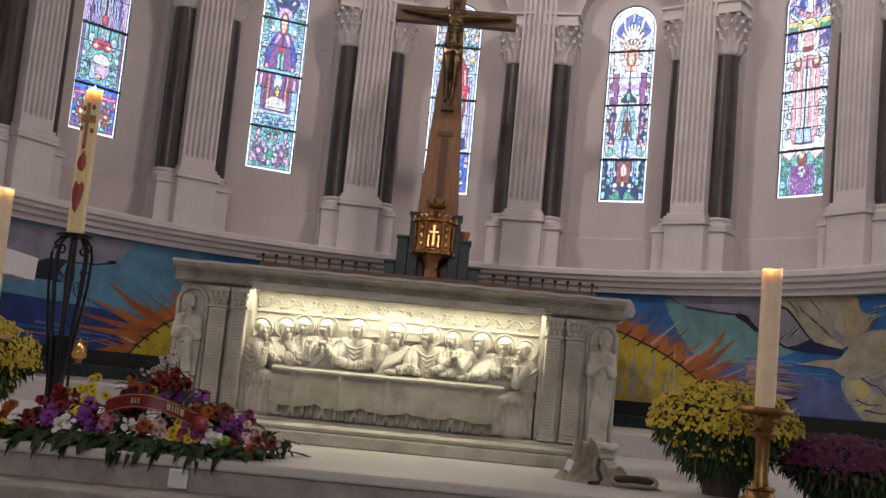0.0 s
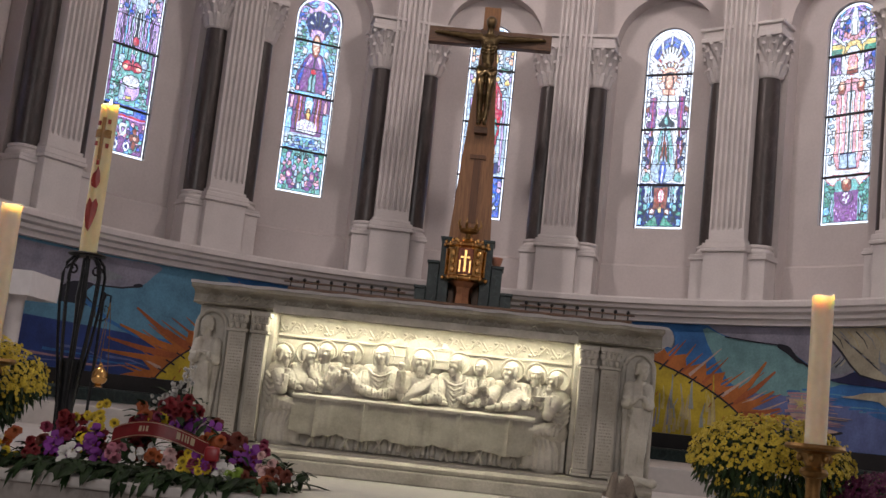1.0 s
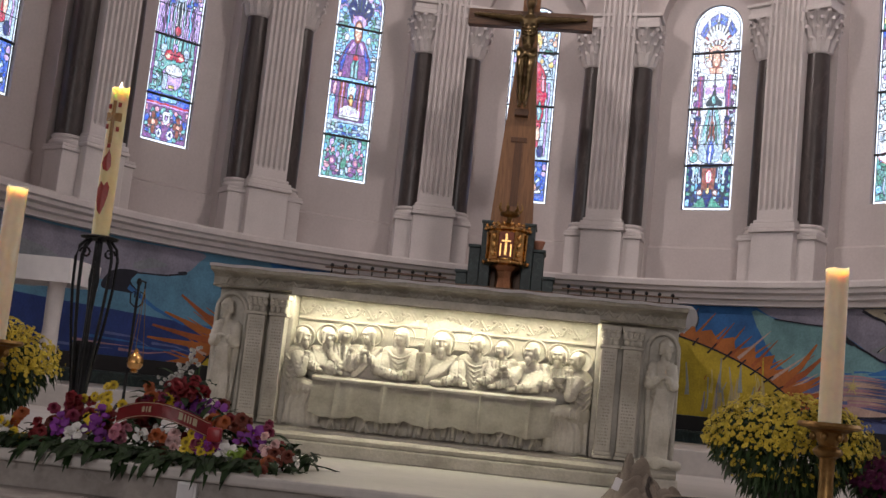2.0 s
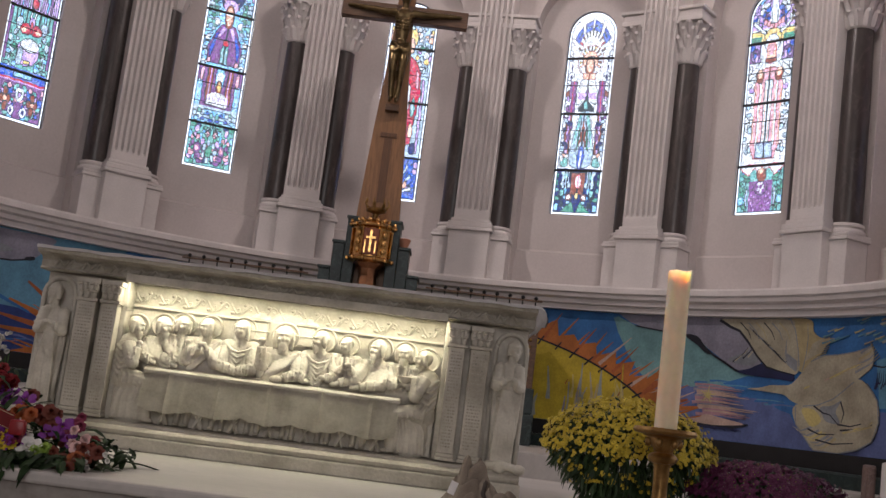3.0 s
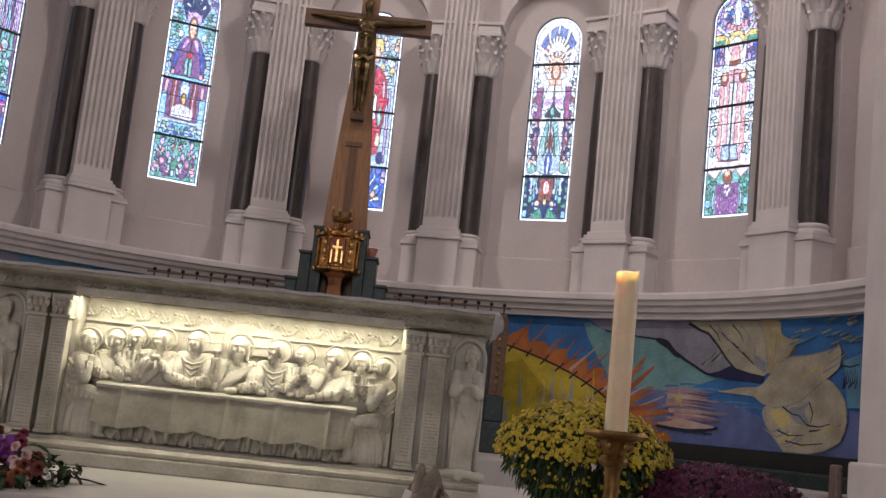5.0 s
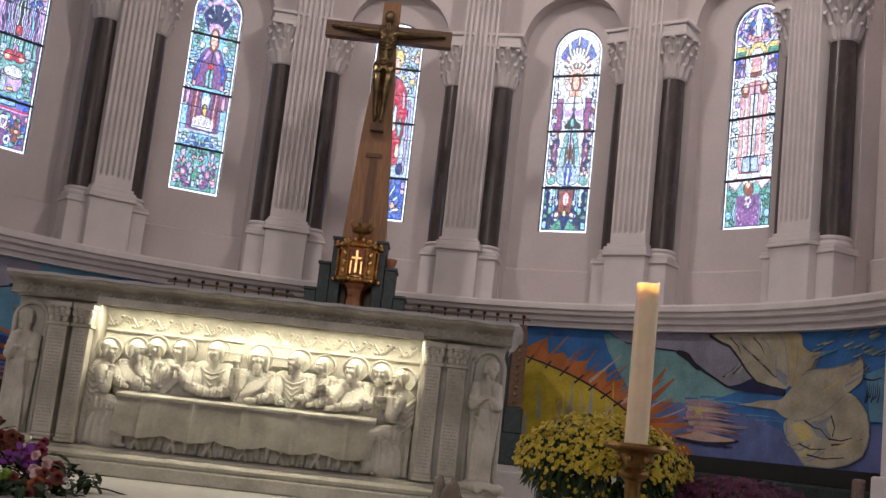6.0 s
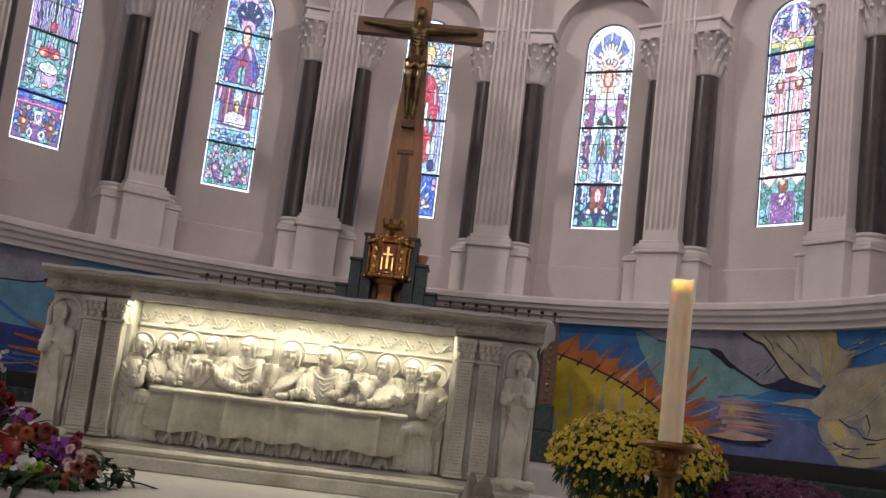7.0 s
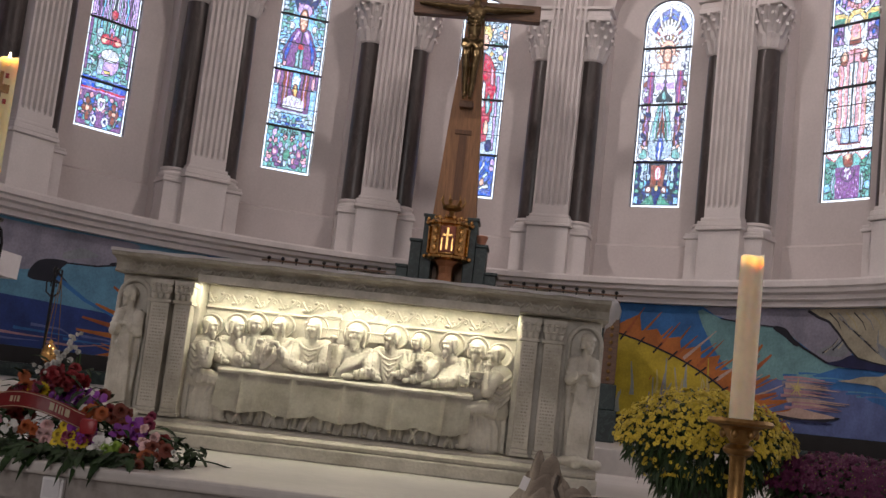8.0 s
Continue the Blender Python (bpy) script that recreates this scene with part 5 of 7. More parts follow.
def bust(bm, x, zs, k, drape, lean):
    """Shoulders and chest down to the table, with a mantle drawn over them."""
    for s in (-1, 1):
        ball(bm, (x + s * 0.062 * k, Y_R + 0.005, zs - 0.035), (0.050 * k, 0.040, 0.046), 14)
    ball(bm, (x, Y_R + 0.005, zs - 0.05), (0.085 * k, 0.040, 0.062), 16)
    ball(bm, (x + lean * 0.4, Y_R, zs - 0.13), (0.092 * k, 0.042, 0.12), 16)
    ball(bm, (x + lean, Y_R - 0.002, 1.56), (0.105 * k, 0.046, 0.06), 16)
    yf = Y_R - 0.050
    for j in range(6):
        t = j / 5
        if drape == "u":                       # loops hanging from both shoulders
            w, d = (0.072 - 0.004 * j) * k, 0.03 + 0.145 * t
            pts = [(x - w, yf + 0.022, zs - 0.02 - 0.4 * d * t), (x - 0.5 * w, yf - 0.006, zs - 0.025 - 0.75 * d), (x, yf - 0.013, zs - 0.03 - d), (x + 0.5 * w, yf - 0.006, zs - 0.025 - 0.75 * d), (x + w, yf + 0.022, zs - 0.02 - 0.4 * d * t)]
        elif drape == "v":                     # an open collar and straight folds
            w = (0.012 + 0.07 * t) * k
            pts = [(x - w, yf + 0.010, zs - 0.01), (x - w * 0.75, yf - 0.010, zs - 0.10), (x - w * 0.8 + lean, yf - 0.010, 1.58)] if j % 2 else [(x + w, yf + 0.010, zs - 0.01), (x + w * 0.75, yf - 0.010, zs - 0.10), (x + w * 0.8 + lean, yf - 0.010, 1.58)]
        else:                                  # folds slanting from one shoulder
            s = 1 if drape == "r" else -1
            pts = [(x + s * (0.08 - 0.02 * j) * k, yf + 0.016, zs - 0.005 - 0.012 * j), (x + s * (0.03 - 0.018 * j) * k, yf - 0.012, zs - 0.085 - 0.010 * j), (x - s * (0.05 + 0.008 * j) * k + lean, yf - 0.004, zs - 0.165 - 0.006 * j)]
        tube(bm, pts, 0.0095, 7, 0.0065)


def seated(x, zh, turn, k, drape, lean, arms, label, beard=True, hood=False):
    """One figure behind the table; arms: (elbow x, z, palm x, z) for each side."""
    bm = bmesh.new()
    zs = zh - 0.060 * k
    carved_head(bm, x, Y_R - 0.022, zh, k, turn, beard, hood)
    halo(bm, (x - 0.010 * turn, Y_R + 0.030, zh + 0.010), 0.068 * k)
    xb = x + lean * -0.3
    bust(bm, xb, zs, k, drape, lean)
    for s, (ex, ez, px, pz) in zip((-1, 1), arms):
        sleeve(bm, (xb + s * 0.078 * k, Y_R - 0.012, zs - 0.045), (ex, Y_R - 0.052, ez), (px, Y_R - 0.086, pz), k)
    return carve("relief_figure", bm, label)


seated(-0.648, 1.765, 0.9, 1.0, "l", 0.0, ((-0.715, 1.60, -0.66, 1.575), (-0.60, 1.60, -0.545, 1.572)), "carved bearded figure with halo, arm laid on the table")
seated(-0.546, 1.785, 0.5, 0.94, "v", 0.0, ((-0.575, 1.62, -0.545, 1.60), (-0.49, 1.61, -0.492, 1.705)), "carved figure with halo, chin on one palm", beard=False)
seated(-0.412, 1.788, -0.6, 0.96, "r", 0.01, ((-0.475, 1.62, -0.425, 1.70), (-0.345, 1.61, -0.408, 1.70)), "carved figure with halo, palms joined", beard=False, hood=True)
seated(-0.230, 1.800, -0.35, 1.0, "u", 0.0, ((-0.315, 1.60, -0.20, 1.572), (-0.148, 1.60, -0.25, 1.578)), "carved hooded figure with halo, arms folded on the table", beard=False, hood=True)
seated(-0.004, 1.790, 0.05, 1.12, "r", 0.0, ((-0.105, 1.63, -0.108, 1.76), (0.095, 1.60, 0.0, 1.568)), "carved central figure with long hair and one raised arm", hood=True)
seated(0.195, 1.795, -0.8, 1.0, "u", 0.0, ((0.11, 1.60, 0.15, 1.572), (0.295, 1.61, 0.225, 1.605)), "carved bearded figure with halo turned to the middle")
seated(0.333, 1.786, -0.7, 0.86, "v", 0.0, ((0.295, 1.63, 0.345, 1.685), (0.39, 1.63, 0.355, 1.69)), "carved young figure with halo, palms joined", beard=False)
seated(0.500, 1.786, -0.7, 1.02, "r", -0.03, ((0.395, 1.615, 0.290, 1.578), (0.53, 1.60, 0.392, 1.570)), "carved figure with halo reaching along the table")
seated(0.640, 1.780, -0.15, 0.96, "v", 0.0, ((0.590, 1.62, 0.648, 1.625), (0.705, 1.62, 0.668, 1.622)), "carved figure with halo holding a bowl")
bm = lathe(bmesh.new(), [(0.014, 0), (0.030, 0.012), (0.040, 0.034), (0.034, 0.036), (0.01, 0.02)], 16, (0.658, Y_R - 0.10, 1.628))
part("carved_bowl", bm, RELIEF_STONE, altar, smooth=True)
bm = bmesh.new()
ball(bm, (-0.012, 6.505, 1.566), (0.034, 0.024, 0.020), 14)
part("carved_loaf", bm, RELIEF_STONE, altar, smooth=True)
for x in (-0.10, -0.186):
    part("carved_cup", lathe(bmesh.new(), [(0.016, 0), (0.008, 0.010), (0.020, 0.028), (0.022, 0.048), (0.015, 0.046)], 14, (x, 6.520, 1.552)), RELIEF_STONE, altar, smooth=True)


def end_sitter(x, zh, s, palm, label):
    """A figure on a stool at the table's end, seen from the side; s: the way it faces."""
    bm = bmesh.new()
    y = Y_R - 0.062
    carved_head(bm, x, y + 0.01, zh, 1.0, s * 1.2)
    halo(bm, (x - s * 0.012, Y_R + 0.030, zh + 0.008), 0.068)
    xt = x - s * 0.022
    ball(bm, (xt, y + 0.02, zh - 0.105), (0.064, 0.050, 0.065), 16)
    ball(bm, (xt - s * 0.004, y + 0.02, zh - 0.19), (0.060, 0.050, 0.12), 16)
    ball(bm, (xt + s * 0.004, y + 0.02, 1.475), (0.072, 0.055, 0.065), 16)
    knee = Vector((x + s * 0.125, y - 0.030, 1.470))
    tube(bm, [(xt, y - 0.005, 1.470), (x + s * 0.05, y - 0.022, 1.484), knee], 0.052, 14, 0.036)
    ball(bm, knee, (0.036, 0.036, 0.036), 14)
    tube(bm, [knee, knee + Vector((s * 0.008, 0.004, -0.10)), knee + Vector((s * 0.0, 0.010, -0.20))], 0.034, 14, 0.028)
    ball(bm, (x + s * 0.142, y - 0.022, 1.274), (0.034, 0.022, 0.014), 10)
    box(bm, min(xt - s * 0.058, x + s * 0.11), max(xt - s * 0.058, x + s * 0.11), y + 0.0, y + 0.11, 1.264, 1.46)
    ball(bm, (x + s * 0.035, y - 0.004, 1.375), (0.094, 0.034, 0.125), 16)
    ball(bm, (x + s * 0.035, y + 0.004, 1.30), (0.100, 0.034, 0.06), 16)
    for j in range(5):                         # long folds from the knee back to the heel
        tube(bm, [(x + s * (0.120 - 0.030 * j), y - 0.046 + 0.006 * j, 1.475 - 0.004 * j), (x + s * (0.100 - 0.034 * j), y - 0.036 + 0.002 * j, 1.385), (x + s * (0.108 - 0.038 * j), y - 0.022, 1.272)], 0.0095, 8, 0.011)
    for j in range(4):                         # curved folds over the lap
        a = xt + s * (0.012 + 0.030 * j)
        tube(bm, [(a - s * 0.022, y - 0.02, 1.530 - 0.006 * j), (a + s * 0.002, y - 0.060, 1.500 - 0.004 * j), (a + s * 0.004, y - 0.062, 1.450)], 0.0085, 7, 0.006)
    for j in range(5):                         # and across the back and chest
        tube(bm, [(xt - s * 0.062, y - 0.0, zh - 0.095 - 0.028 * j), (xt - s * 0.02, y - 0.038, zh - 0.135 - 0.032 * j), (xt + s * 0.045, y - 0.030, zh - 0.120 - 0.028 * j)], 0.0085, 7, 0.006)
    sleeve(bm, (xt + s * 0.01, y - 0.03, zh - 0.095), (xt + s * 0.052, y - 0.062, zh - 0.19), (palm[0], y - 0.052, palm[1]), 1.0)
    return carve("relief_figure", bm, label)


end_sitter(-0.786, 1.750, 1, (-0.735, 1.665), "carved bearded figure seated at the table's end, arms crossed")
end_sitter(0.752, 1.758, -1, (0.712, 1.700), "carved figure seated at the table's end, chin on palm")
# carved table, its top tilted forward, with a cloth hung in swags and trestles below it
part("under_table", boxed(-0.66, 0.63, 6.545, 6.654, 1.262, 1.45), RELIEF_STONE, altar)
bm = profile_run(bmesh.new(), -0.690, 0.650, [(6.478, 1.524), (6.474, 1.534), (6.480, 1.543), (6.654, 1.574), (6.654, 1.515), (6.484, 1.515)])
part("carved_tabletop", bm, RELIEF_STONE, altar, smooth=True)
bm = bmesh.new()
n = 140
rows = []
for j in range(6):
    t = j / 5
    row = []
    for i in range(n + 1):
        x = -0.685 + 1.33 * i / n
        hem = 1.345 - 0.022 * abs(math.sin(math.pi * i / 28)) + 0.003 * math.sin(i * 0.7)
        d = 0.004 * math.sin(i * 0.31) * t + 0.010 * math.exp(-((i % 28 - 14) / 1.3) ** 2) + 0.004 * math.exp(-((i % 28 - 22) / 1.0) ** 2)
        row.append(bm.verts.new((x, 6.482 - d - 0.050 * t, 1.526 + (hem - 1.526) * t)))
    rows.append(row)
for a, b in zip(rows, rows[1:]):
    for i in range(n):
        bm.faces.new((a[i], a[i + 1], b[i + 1], b[i]))
bmesh.ops.solidify(bm, geom=bm.faces[:], thickness=-0.012)
part("carved_cloth", bm, RELIEF_STONE, altar, "carved tablecloth with hanging folds", smooth=True)
for k in range(7):
    x = -0.56 + 0.185 * k
    bm = bmesh.new()
    for s in (-1, 1):
        tube(bm, [(x + s * 0.032, 6.520, 1.40), (x + s * 0.010, 6.505, 1.33), (x - s * 0.022, 6.490, 1.262)], 0.011, 4)
    part("trestle", bm, RELIEF_STONE, altar)
    for q in (0.062, 0.112):
        bm = bmesh.new()
        tube(bm, [(x + q, 6.545, 1.40), (x + q + 0.004, 6.540, 1.33), (x + q, 6.535, 1.275)], 0.021, 9, 0.017)
        ball(bm, (x + q, 6.51, 1.272), (0.017, 0.032, 0.012), 8)
        part("carved_foot", bm, RELIEF_STONE, altar, smooth=True)
# carved leaf band and little houses behind the heads
for k in range(26):
    x = -0.81 + 1.62 * k / 25
    bm = bmesh.new()
    sg = 1 if k % 2 else -1
    tube(bm, [(x - 0.030, 6.648, 1.915 - sg * 0.022), (x - 0.012, 6.642, 1.915 + sg * 0.004), (x + 0.006, 6.640, 1.915 + sg * 0.026), (x + 0.022, 6.641, 1.915 + sg * 0.016), (x + 0.018, 6.642, 1.915 - sg * 0.002), (x + 0.004, 6.642, 1.915 + sg * 0.002)], 0.0085, 6, 0.005)
    ball(bm, (x - 0.018, 6.648, 1.915 + sg * 0.024), (0.014, 0.012, 0.010), 8)
    part("carved_leaf", bm, RELIEF_STONE, altar)
part("carved_string", boxed(-0.84, 0.84, 6.636, 6.6545, 1.858, 1.870, bevel=0.003), RELIEF_STONE, altar)
for x in (-0.15, 0.10):
    bm = boxed(x - 0.045, x + 0.045, 6.615, 6.654, 1.76, 1.862, bevel=0.003)
    box(bm, x - 0.056, x + 0.056, 6.605, 6.654, 1.863, 1.876, 0.002)
    box(bm, x - 0.052, x + 0.052, 6.608, 6.654, 1.806, 1.814, 0.002)
    lathe(bm, [(0.066, 1.8765), (0.036, 1.902), (0.002, 1.918)], 4, (x, 6.653, 0))
    part("carved_house", bm, RELIEF_STONE, altar)
bm = bmesh.new()
lathe(bm, [(0.001, 0.0), (0.125, 0.0), (0.13, 0.008), (0.12, 0.018), (0.001, 0.012)], 40)
bmesh.ops.rotate(bm, verts=bm.verts, cent=(0, 0, 0), matrix=Matrix.Rotation(radians(90), 3, "X"))
bmesh.ops.translate(bm, verts=bm.verts, vec=(-0.004, 6.6535, 1.80))
part("carved_glory", bm, RELIEF_STONE, altar, smooth=True)

# corner niches, each with a standing figure, and scrolls at the altar's feet
for s in (-1, 1):
    xc = s * 1.195
    yb = Y_F + 0.049
    bm = bmesh.new()
    line = [(xc - 0.082, yb - 0.01, 1.262), (xc - 0.082, yb - 0.012, 1.86)]
    line += [(xc - 0.082 * math.cos(radians(d)), yb - 0.012, 1.86 + 0.095 * math.sin(radians(d))) for d in range(15, 180, 15)]
    line += [(xc + 0.082, yb - 0.012, 1.86), (xc + 0.082, yb - 0.01, 1.262)]
    tube(bm, line, 0.014, 8)
    part("niche_arch", bm, ALTAR_STONE, altar, smooth=True)
    bm = bmesh.new()
    y = Y_F + 0.022
    robe(bm, xc, y, 1.272, 1.80, 0.062, 0.054, 0.9, 7, 80 + s)
    carved_head(bm, xc + s * 0.012, y - 0.02, 1.872, 0.92, s * 0.5)
    for q in (-1, 1):
        sleeve(bm, (xc + q * 0.050, y - 0.01, 1.78), (xc + q * 0.062, y - 0.05, 1.675), (xc + q * 0.012 + s * 0.01, y - 0.075, 1.715), 0.85)
        tube(bm, [(xc + q * 0.045, y - 0.01, 1.80), (xc + q * 0.068, y - 0.012, 1.64), (xc + q * 0.060, y - 0.014, 1.45), (xc + q * 0.052, y - 0.012, 1.33)], 0.016, 8, 0.008)
    for k in range(6):
        a = xc - 0.048 + 0.019 * k
        tube(bm, [(a * 0.4 + xc * 0.6, y - 0.055, 1.66), (a + 0.004 * s, y - 0.064, 1.47), (a, y - 0.058, 1.28)], 0.009, 6)
    tube(bm, [(xc - 0.05, y - 0.045, 1.62), (xc, y - 0.066, 1.56), (xc + 0.05, y - 0.05, 1.49)], 0.010, 6)
    carve("niche_statue", bm, "small carved standing figure", 0.0055)
    bm = bmesh.new()
    for q in range(5):
        a = xc - 0.10 + 0.05 * q
        ball(bm, (a, 6.435 + 0.006 * (q % 2), 1.262 + 0.008 * (q % 2)), (0.036, 0.035, 0.022 + 0.006 * (q % 3)), 10)
    tube(bm, [(xc - 0.11, 6.43, 1.265), (xc, 6.412, 1.285), (xc + 0.10, 6.43, 1.258)], 0.016, 8, 0.022)
    carve("corner_carving", bm, "lumpy worn carving at the altar's corner", 0.007)

# linen on the slab, drooping over one end
cloth = thing("altar_cloth", "thin white linen cloth laid along the altar slab", "cloth", (0, 0, 0))
bm = bmesh.new()
rows = []
for j in range(9):
    y = 6.357 + (7.34 - 6.357) * max(0, j - 1) / 7
    row = []
    for i in range(61):
        x = -1.305 + 2.62 * i / 60
        z = 2.1005 + 0.002 * math.sin(i * 1.3 + j)
        if j == 0:
            z -= 0.016 + 0.0015 * math.sin(i * 0.9)
        row.append(bm.verts.new((x, y - (0.008 if j == 0 else 0.004), z)))
    for i, (dx, dz) in enumerate(((0.022, -0.02), (0.034, -0.06), (0.03, -0.095))):
        row.append(bm.verts.new((1.315 + dx + 0.006 * math.sin(j * 2.0 + i), y, 2.1005 + dz - 0.012 * math.sin(j * 1.7))))
    rows.append(row)
for a, b in zip(rows, rows[1:]):
    for i in range(len(a) - 1):
        bm.faces.new((a[i], a[i + 1], b[i + 1], b[i]))
bmesh.ops.solidify(bm, geom=bm.faces[:], thickness=0.003)
part("linen", bm, LINEN, cloth, smooth=True)

# ---- high altar with tabernacle and crucifix ----
high = thing("high_altar", "old high altar of green marble with a dark pierced metal rail", "altar", (0, 0, 0))
part("body", boxed(-1.70, 1.70, 11.75, 12.6, BACK, 2.60, bevel=0.01), GREEN_MARBLE, high)
part("table", boxed(-1.76, 1.76, 11.65, 12.62, 2.601, 2.66, bevel=0.01), DARK_WOOD, high)
for s in (-1, 1):
    x = s * 1.70
    part("corner_post", boxed(x - 0.07, x + 0.07, 11.60, 11.74, 1.85, 2.599, bevel=0.006), DARK_WOOD, high, "dark wooden corner post with brass studs")
    part("post_foot", boxed(x - 0.11, x + 0.11, 11.56, 11.745, BACK, 1.60, bevel=0.01), GREEN_MARBLE, high)
    part("post_block", boxed(x - 0.09, x + 0.09, 11.58, 11.742, 1.601, 1.849, bevel=0.01), GREEN_MARBLE, high)
    for k in range(10):
        bm = bmesh.new()
        ball(bm, (x, 11.597, 1.90 + 0.07 * k), (0.02, 0.012, 0.02), 8)
        part("stud", bm, BRASS, high)
for s in (-1, 1):
    x0, x1 = (0.62, 1.78) if s > 0 else (-1.80, -0.55)
    part("rail", boxed(x0, x1, 11.63, 11.66, 2.70, 2.715), DARK_WOOD, high, "dark metal rail with small knobs")
    for k in range(9):
        x = x0 + (x1 - x0) * (k + 0.5) / 9
        bm = lathe(bmesh.new(), [(0.008, 2.66), (0.006, 2.715), (0.018, 2.725), (0.02, 2.737), (0.012, 2.75), (0.003, 2.755)], 10, (x, 11.645, 0))
        part("knob", bm, IRON, high, smooth=True)
ZT = 2.66
steps = thing("tabernacle_steps", "stepped dark green marble stand either side of the tabernacle", "stand", (0.03, 11.9, ZT))
for s in (-1, 1):
    for a, b, h in ((0.16, 0.27, 0.66), (0.27, 0.385, 0.40), (0.385, 0.50, 0.13)):
        bm = boxed(min(s * a, s * (b - 0.002)), max(s * a, s * (b - 0.002)), -0.15, 0.2, 0.0, h, bevel=0.006)
        box(bm, min(s * a, s * (b + 0.012)) if s > 0 else s * (b + 0.012), max(s * a, s * (b + 0.012)) if s > 0 else s * a, -0.165, 0.2, h + 0.0005, h + 0.03, 0.005)
        part("step_block", bm, GREEN_MARBLE, steps)
tab = thing("tabernacle", "gilded round tabernacle with panelled door and crown on a copper foot", "tabernacle", (0.028, 11.74, ZT))
COPPER = material("copper_foot", (0.48, 0.24, 0.13), 0.35, 1.0, vary=0.12, scale=10)
part("foot", lathe(bmesh.new(), [(0.10, 0.001), (0.085, 0.10), (0.10, 0.17), (0.16, 0.22)], 8), COPPER, tab)
part("drum", lathe(bmesh.new(), [(0.18, 0.2205), (0.225, 0.24), (0.235, 0.262), (0.205, 0.275), (0.20, 0.28), (0.20, 0.56), (0.205, 0.57), (0.23, 0.582), (0.235, 0.60), (0.215, 0.615), (0.17, 0.64), (0.09, 0.67), (0.04, 0.68)], 32), GOLD, tab, smooth=True)
for k in range(8):
    a = radians(22.5 + 45 * k)
    bm = lathe(bmesh.new(), [(0.014, 0.285), (0.011, 0.30), (0.011, 0.53), (0.016, 0.55)], 8, (0.212 * math.cos(a), 0.212 * math.sin(a), 0))
    part("colonnette", bm, GOLD, tab, smooth=True)
    bm = bmesh.new()
    ball(bm, (0.232 * math.cos(a), 0.232 * math.sin(a), 0.62), (0.018, 0.018, 0.022), 8)
    part("boss", bm, GOLD, tab, smooth=True)
RED_ENAMEL = material("copper_enamel", (0.22, 0.07, 0.04), 0.45, 0.6, vary=0.2, scale=20)
bm = boxed(-0.075, 0.075, -0.222, -0.196, 0.29, 0.55, bevel=0.004)
part("door", bm, RED_ENAMEL, tab, "copper door with a raised cross")
for nm, bx in (("cross_upright", (-0.014, 0.014, -0.234, -0.2225, 0.31, 0.535)), ("cross_bar", (-0.05, 0.05, -0.233, -0.2228, 0.445, 0.47)), ("door_post", (-0.062, -0.042, -0.233, -0.2228, 0.30, 0.43)), ("door_post", (0.042, 0.062, -0.233, -0.2228, 0.30, 0.43))):
    part(nm, boxed(*bx, bevel=0.003), GOLD, tab)
for k in range(12):
    a = 2 * math.pi * (k + 0.5) / 12
    for zr, rr2, sz in ((0.253, 0.232, 0.020), (0.592, 0.232, 0.019), (0.650, 0.155, 0.022)):
        bm = bmesh.new()
        ball(bm, (rr2 * math.cos(a), rr2 * math.sin(a), zr), (sz, sz, sz * 1.1), 8)
        part("gadroon", bm, GOLD, tab, smooth=True)
for s in (-1, 1):
    for q in range(3):
        bm = bmesh.new()
        a = radians(-90 + s * 38)
        ball(bm, (0.206 * math.cos(a), 0.206 * math.sin(a), 0.335 + 0.085 * q), (0.030, 0.016, 0.034), 10)
        part("relief_panel", bm, GOLD, tab, smooth=True)
part("crown_stem", lathe(bmesh.new(), [(0.045, 0.6805), (0.03, 0.70), (0.03, 0.73), (0.095, 0.75), (0.105, 0.775), (0.09, 0.79)], 18), BRASS, tab, smooth=True)
for k in range(7):
    a = 2 * math.pi * k / 7
    bm = bmesh.new()
    tube(bm, [(0.092 * math.cos(a), 0.092 * math.sin(a), 0.785), (0.125 * math.cos(a), 0.125 * math.sin(a), 0.83), (0.11 * math.cos(a), 0.11 * math.sin(a), 0.885)], 0.016, 7, 0.005)
    part("crown_point", bm, BRASS, tab)
pot = thing("lamp_pot", "small terracotta coloured lamp pot on the green step", "lamp", (0.345, 11.88, ZT + 0.4305))
part("bowl", lathe(bmesh.new(), [(0.03, 0.0), (0.035, 0.01), (0.05, 0.05), (0.065, 0.10), (0.055, 0.105), (0.045, 0.06)], 16), material("terracotta", (0.55, 0.24, 0.15), 0.6, vary=0.1, scale=20), pot, smooth=True)

cross = thing("crucifix", "tall tapered oak cross with a bronze figure", "crucifix", (0.035, 12.12, ZT))
bm = bmesh.new()


def slab_taper(bm, rows, y0, y1):
    """A board whose half width changes with height."""
    rings = [[bm.verts.new(p) for p in ((-w, y0, z), (w, y0, z), (w, y1, z), (-w, y1, z))] for w, z in rows]
    for lo, hi in zip(rings, rings[1:]):
        for k in range(4):
            bm.faces.new((lo[k], lo[(k + 1) % 4], hi[(k + 1) % 4], hi[k]))
    bm.faces.new(rings[0][::-1])
    bm.faces.new(rings[-1])


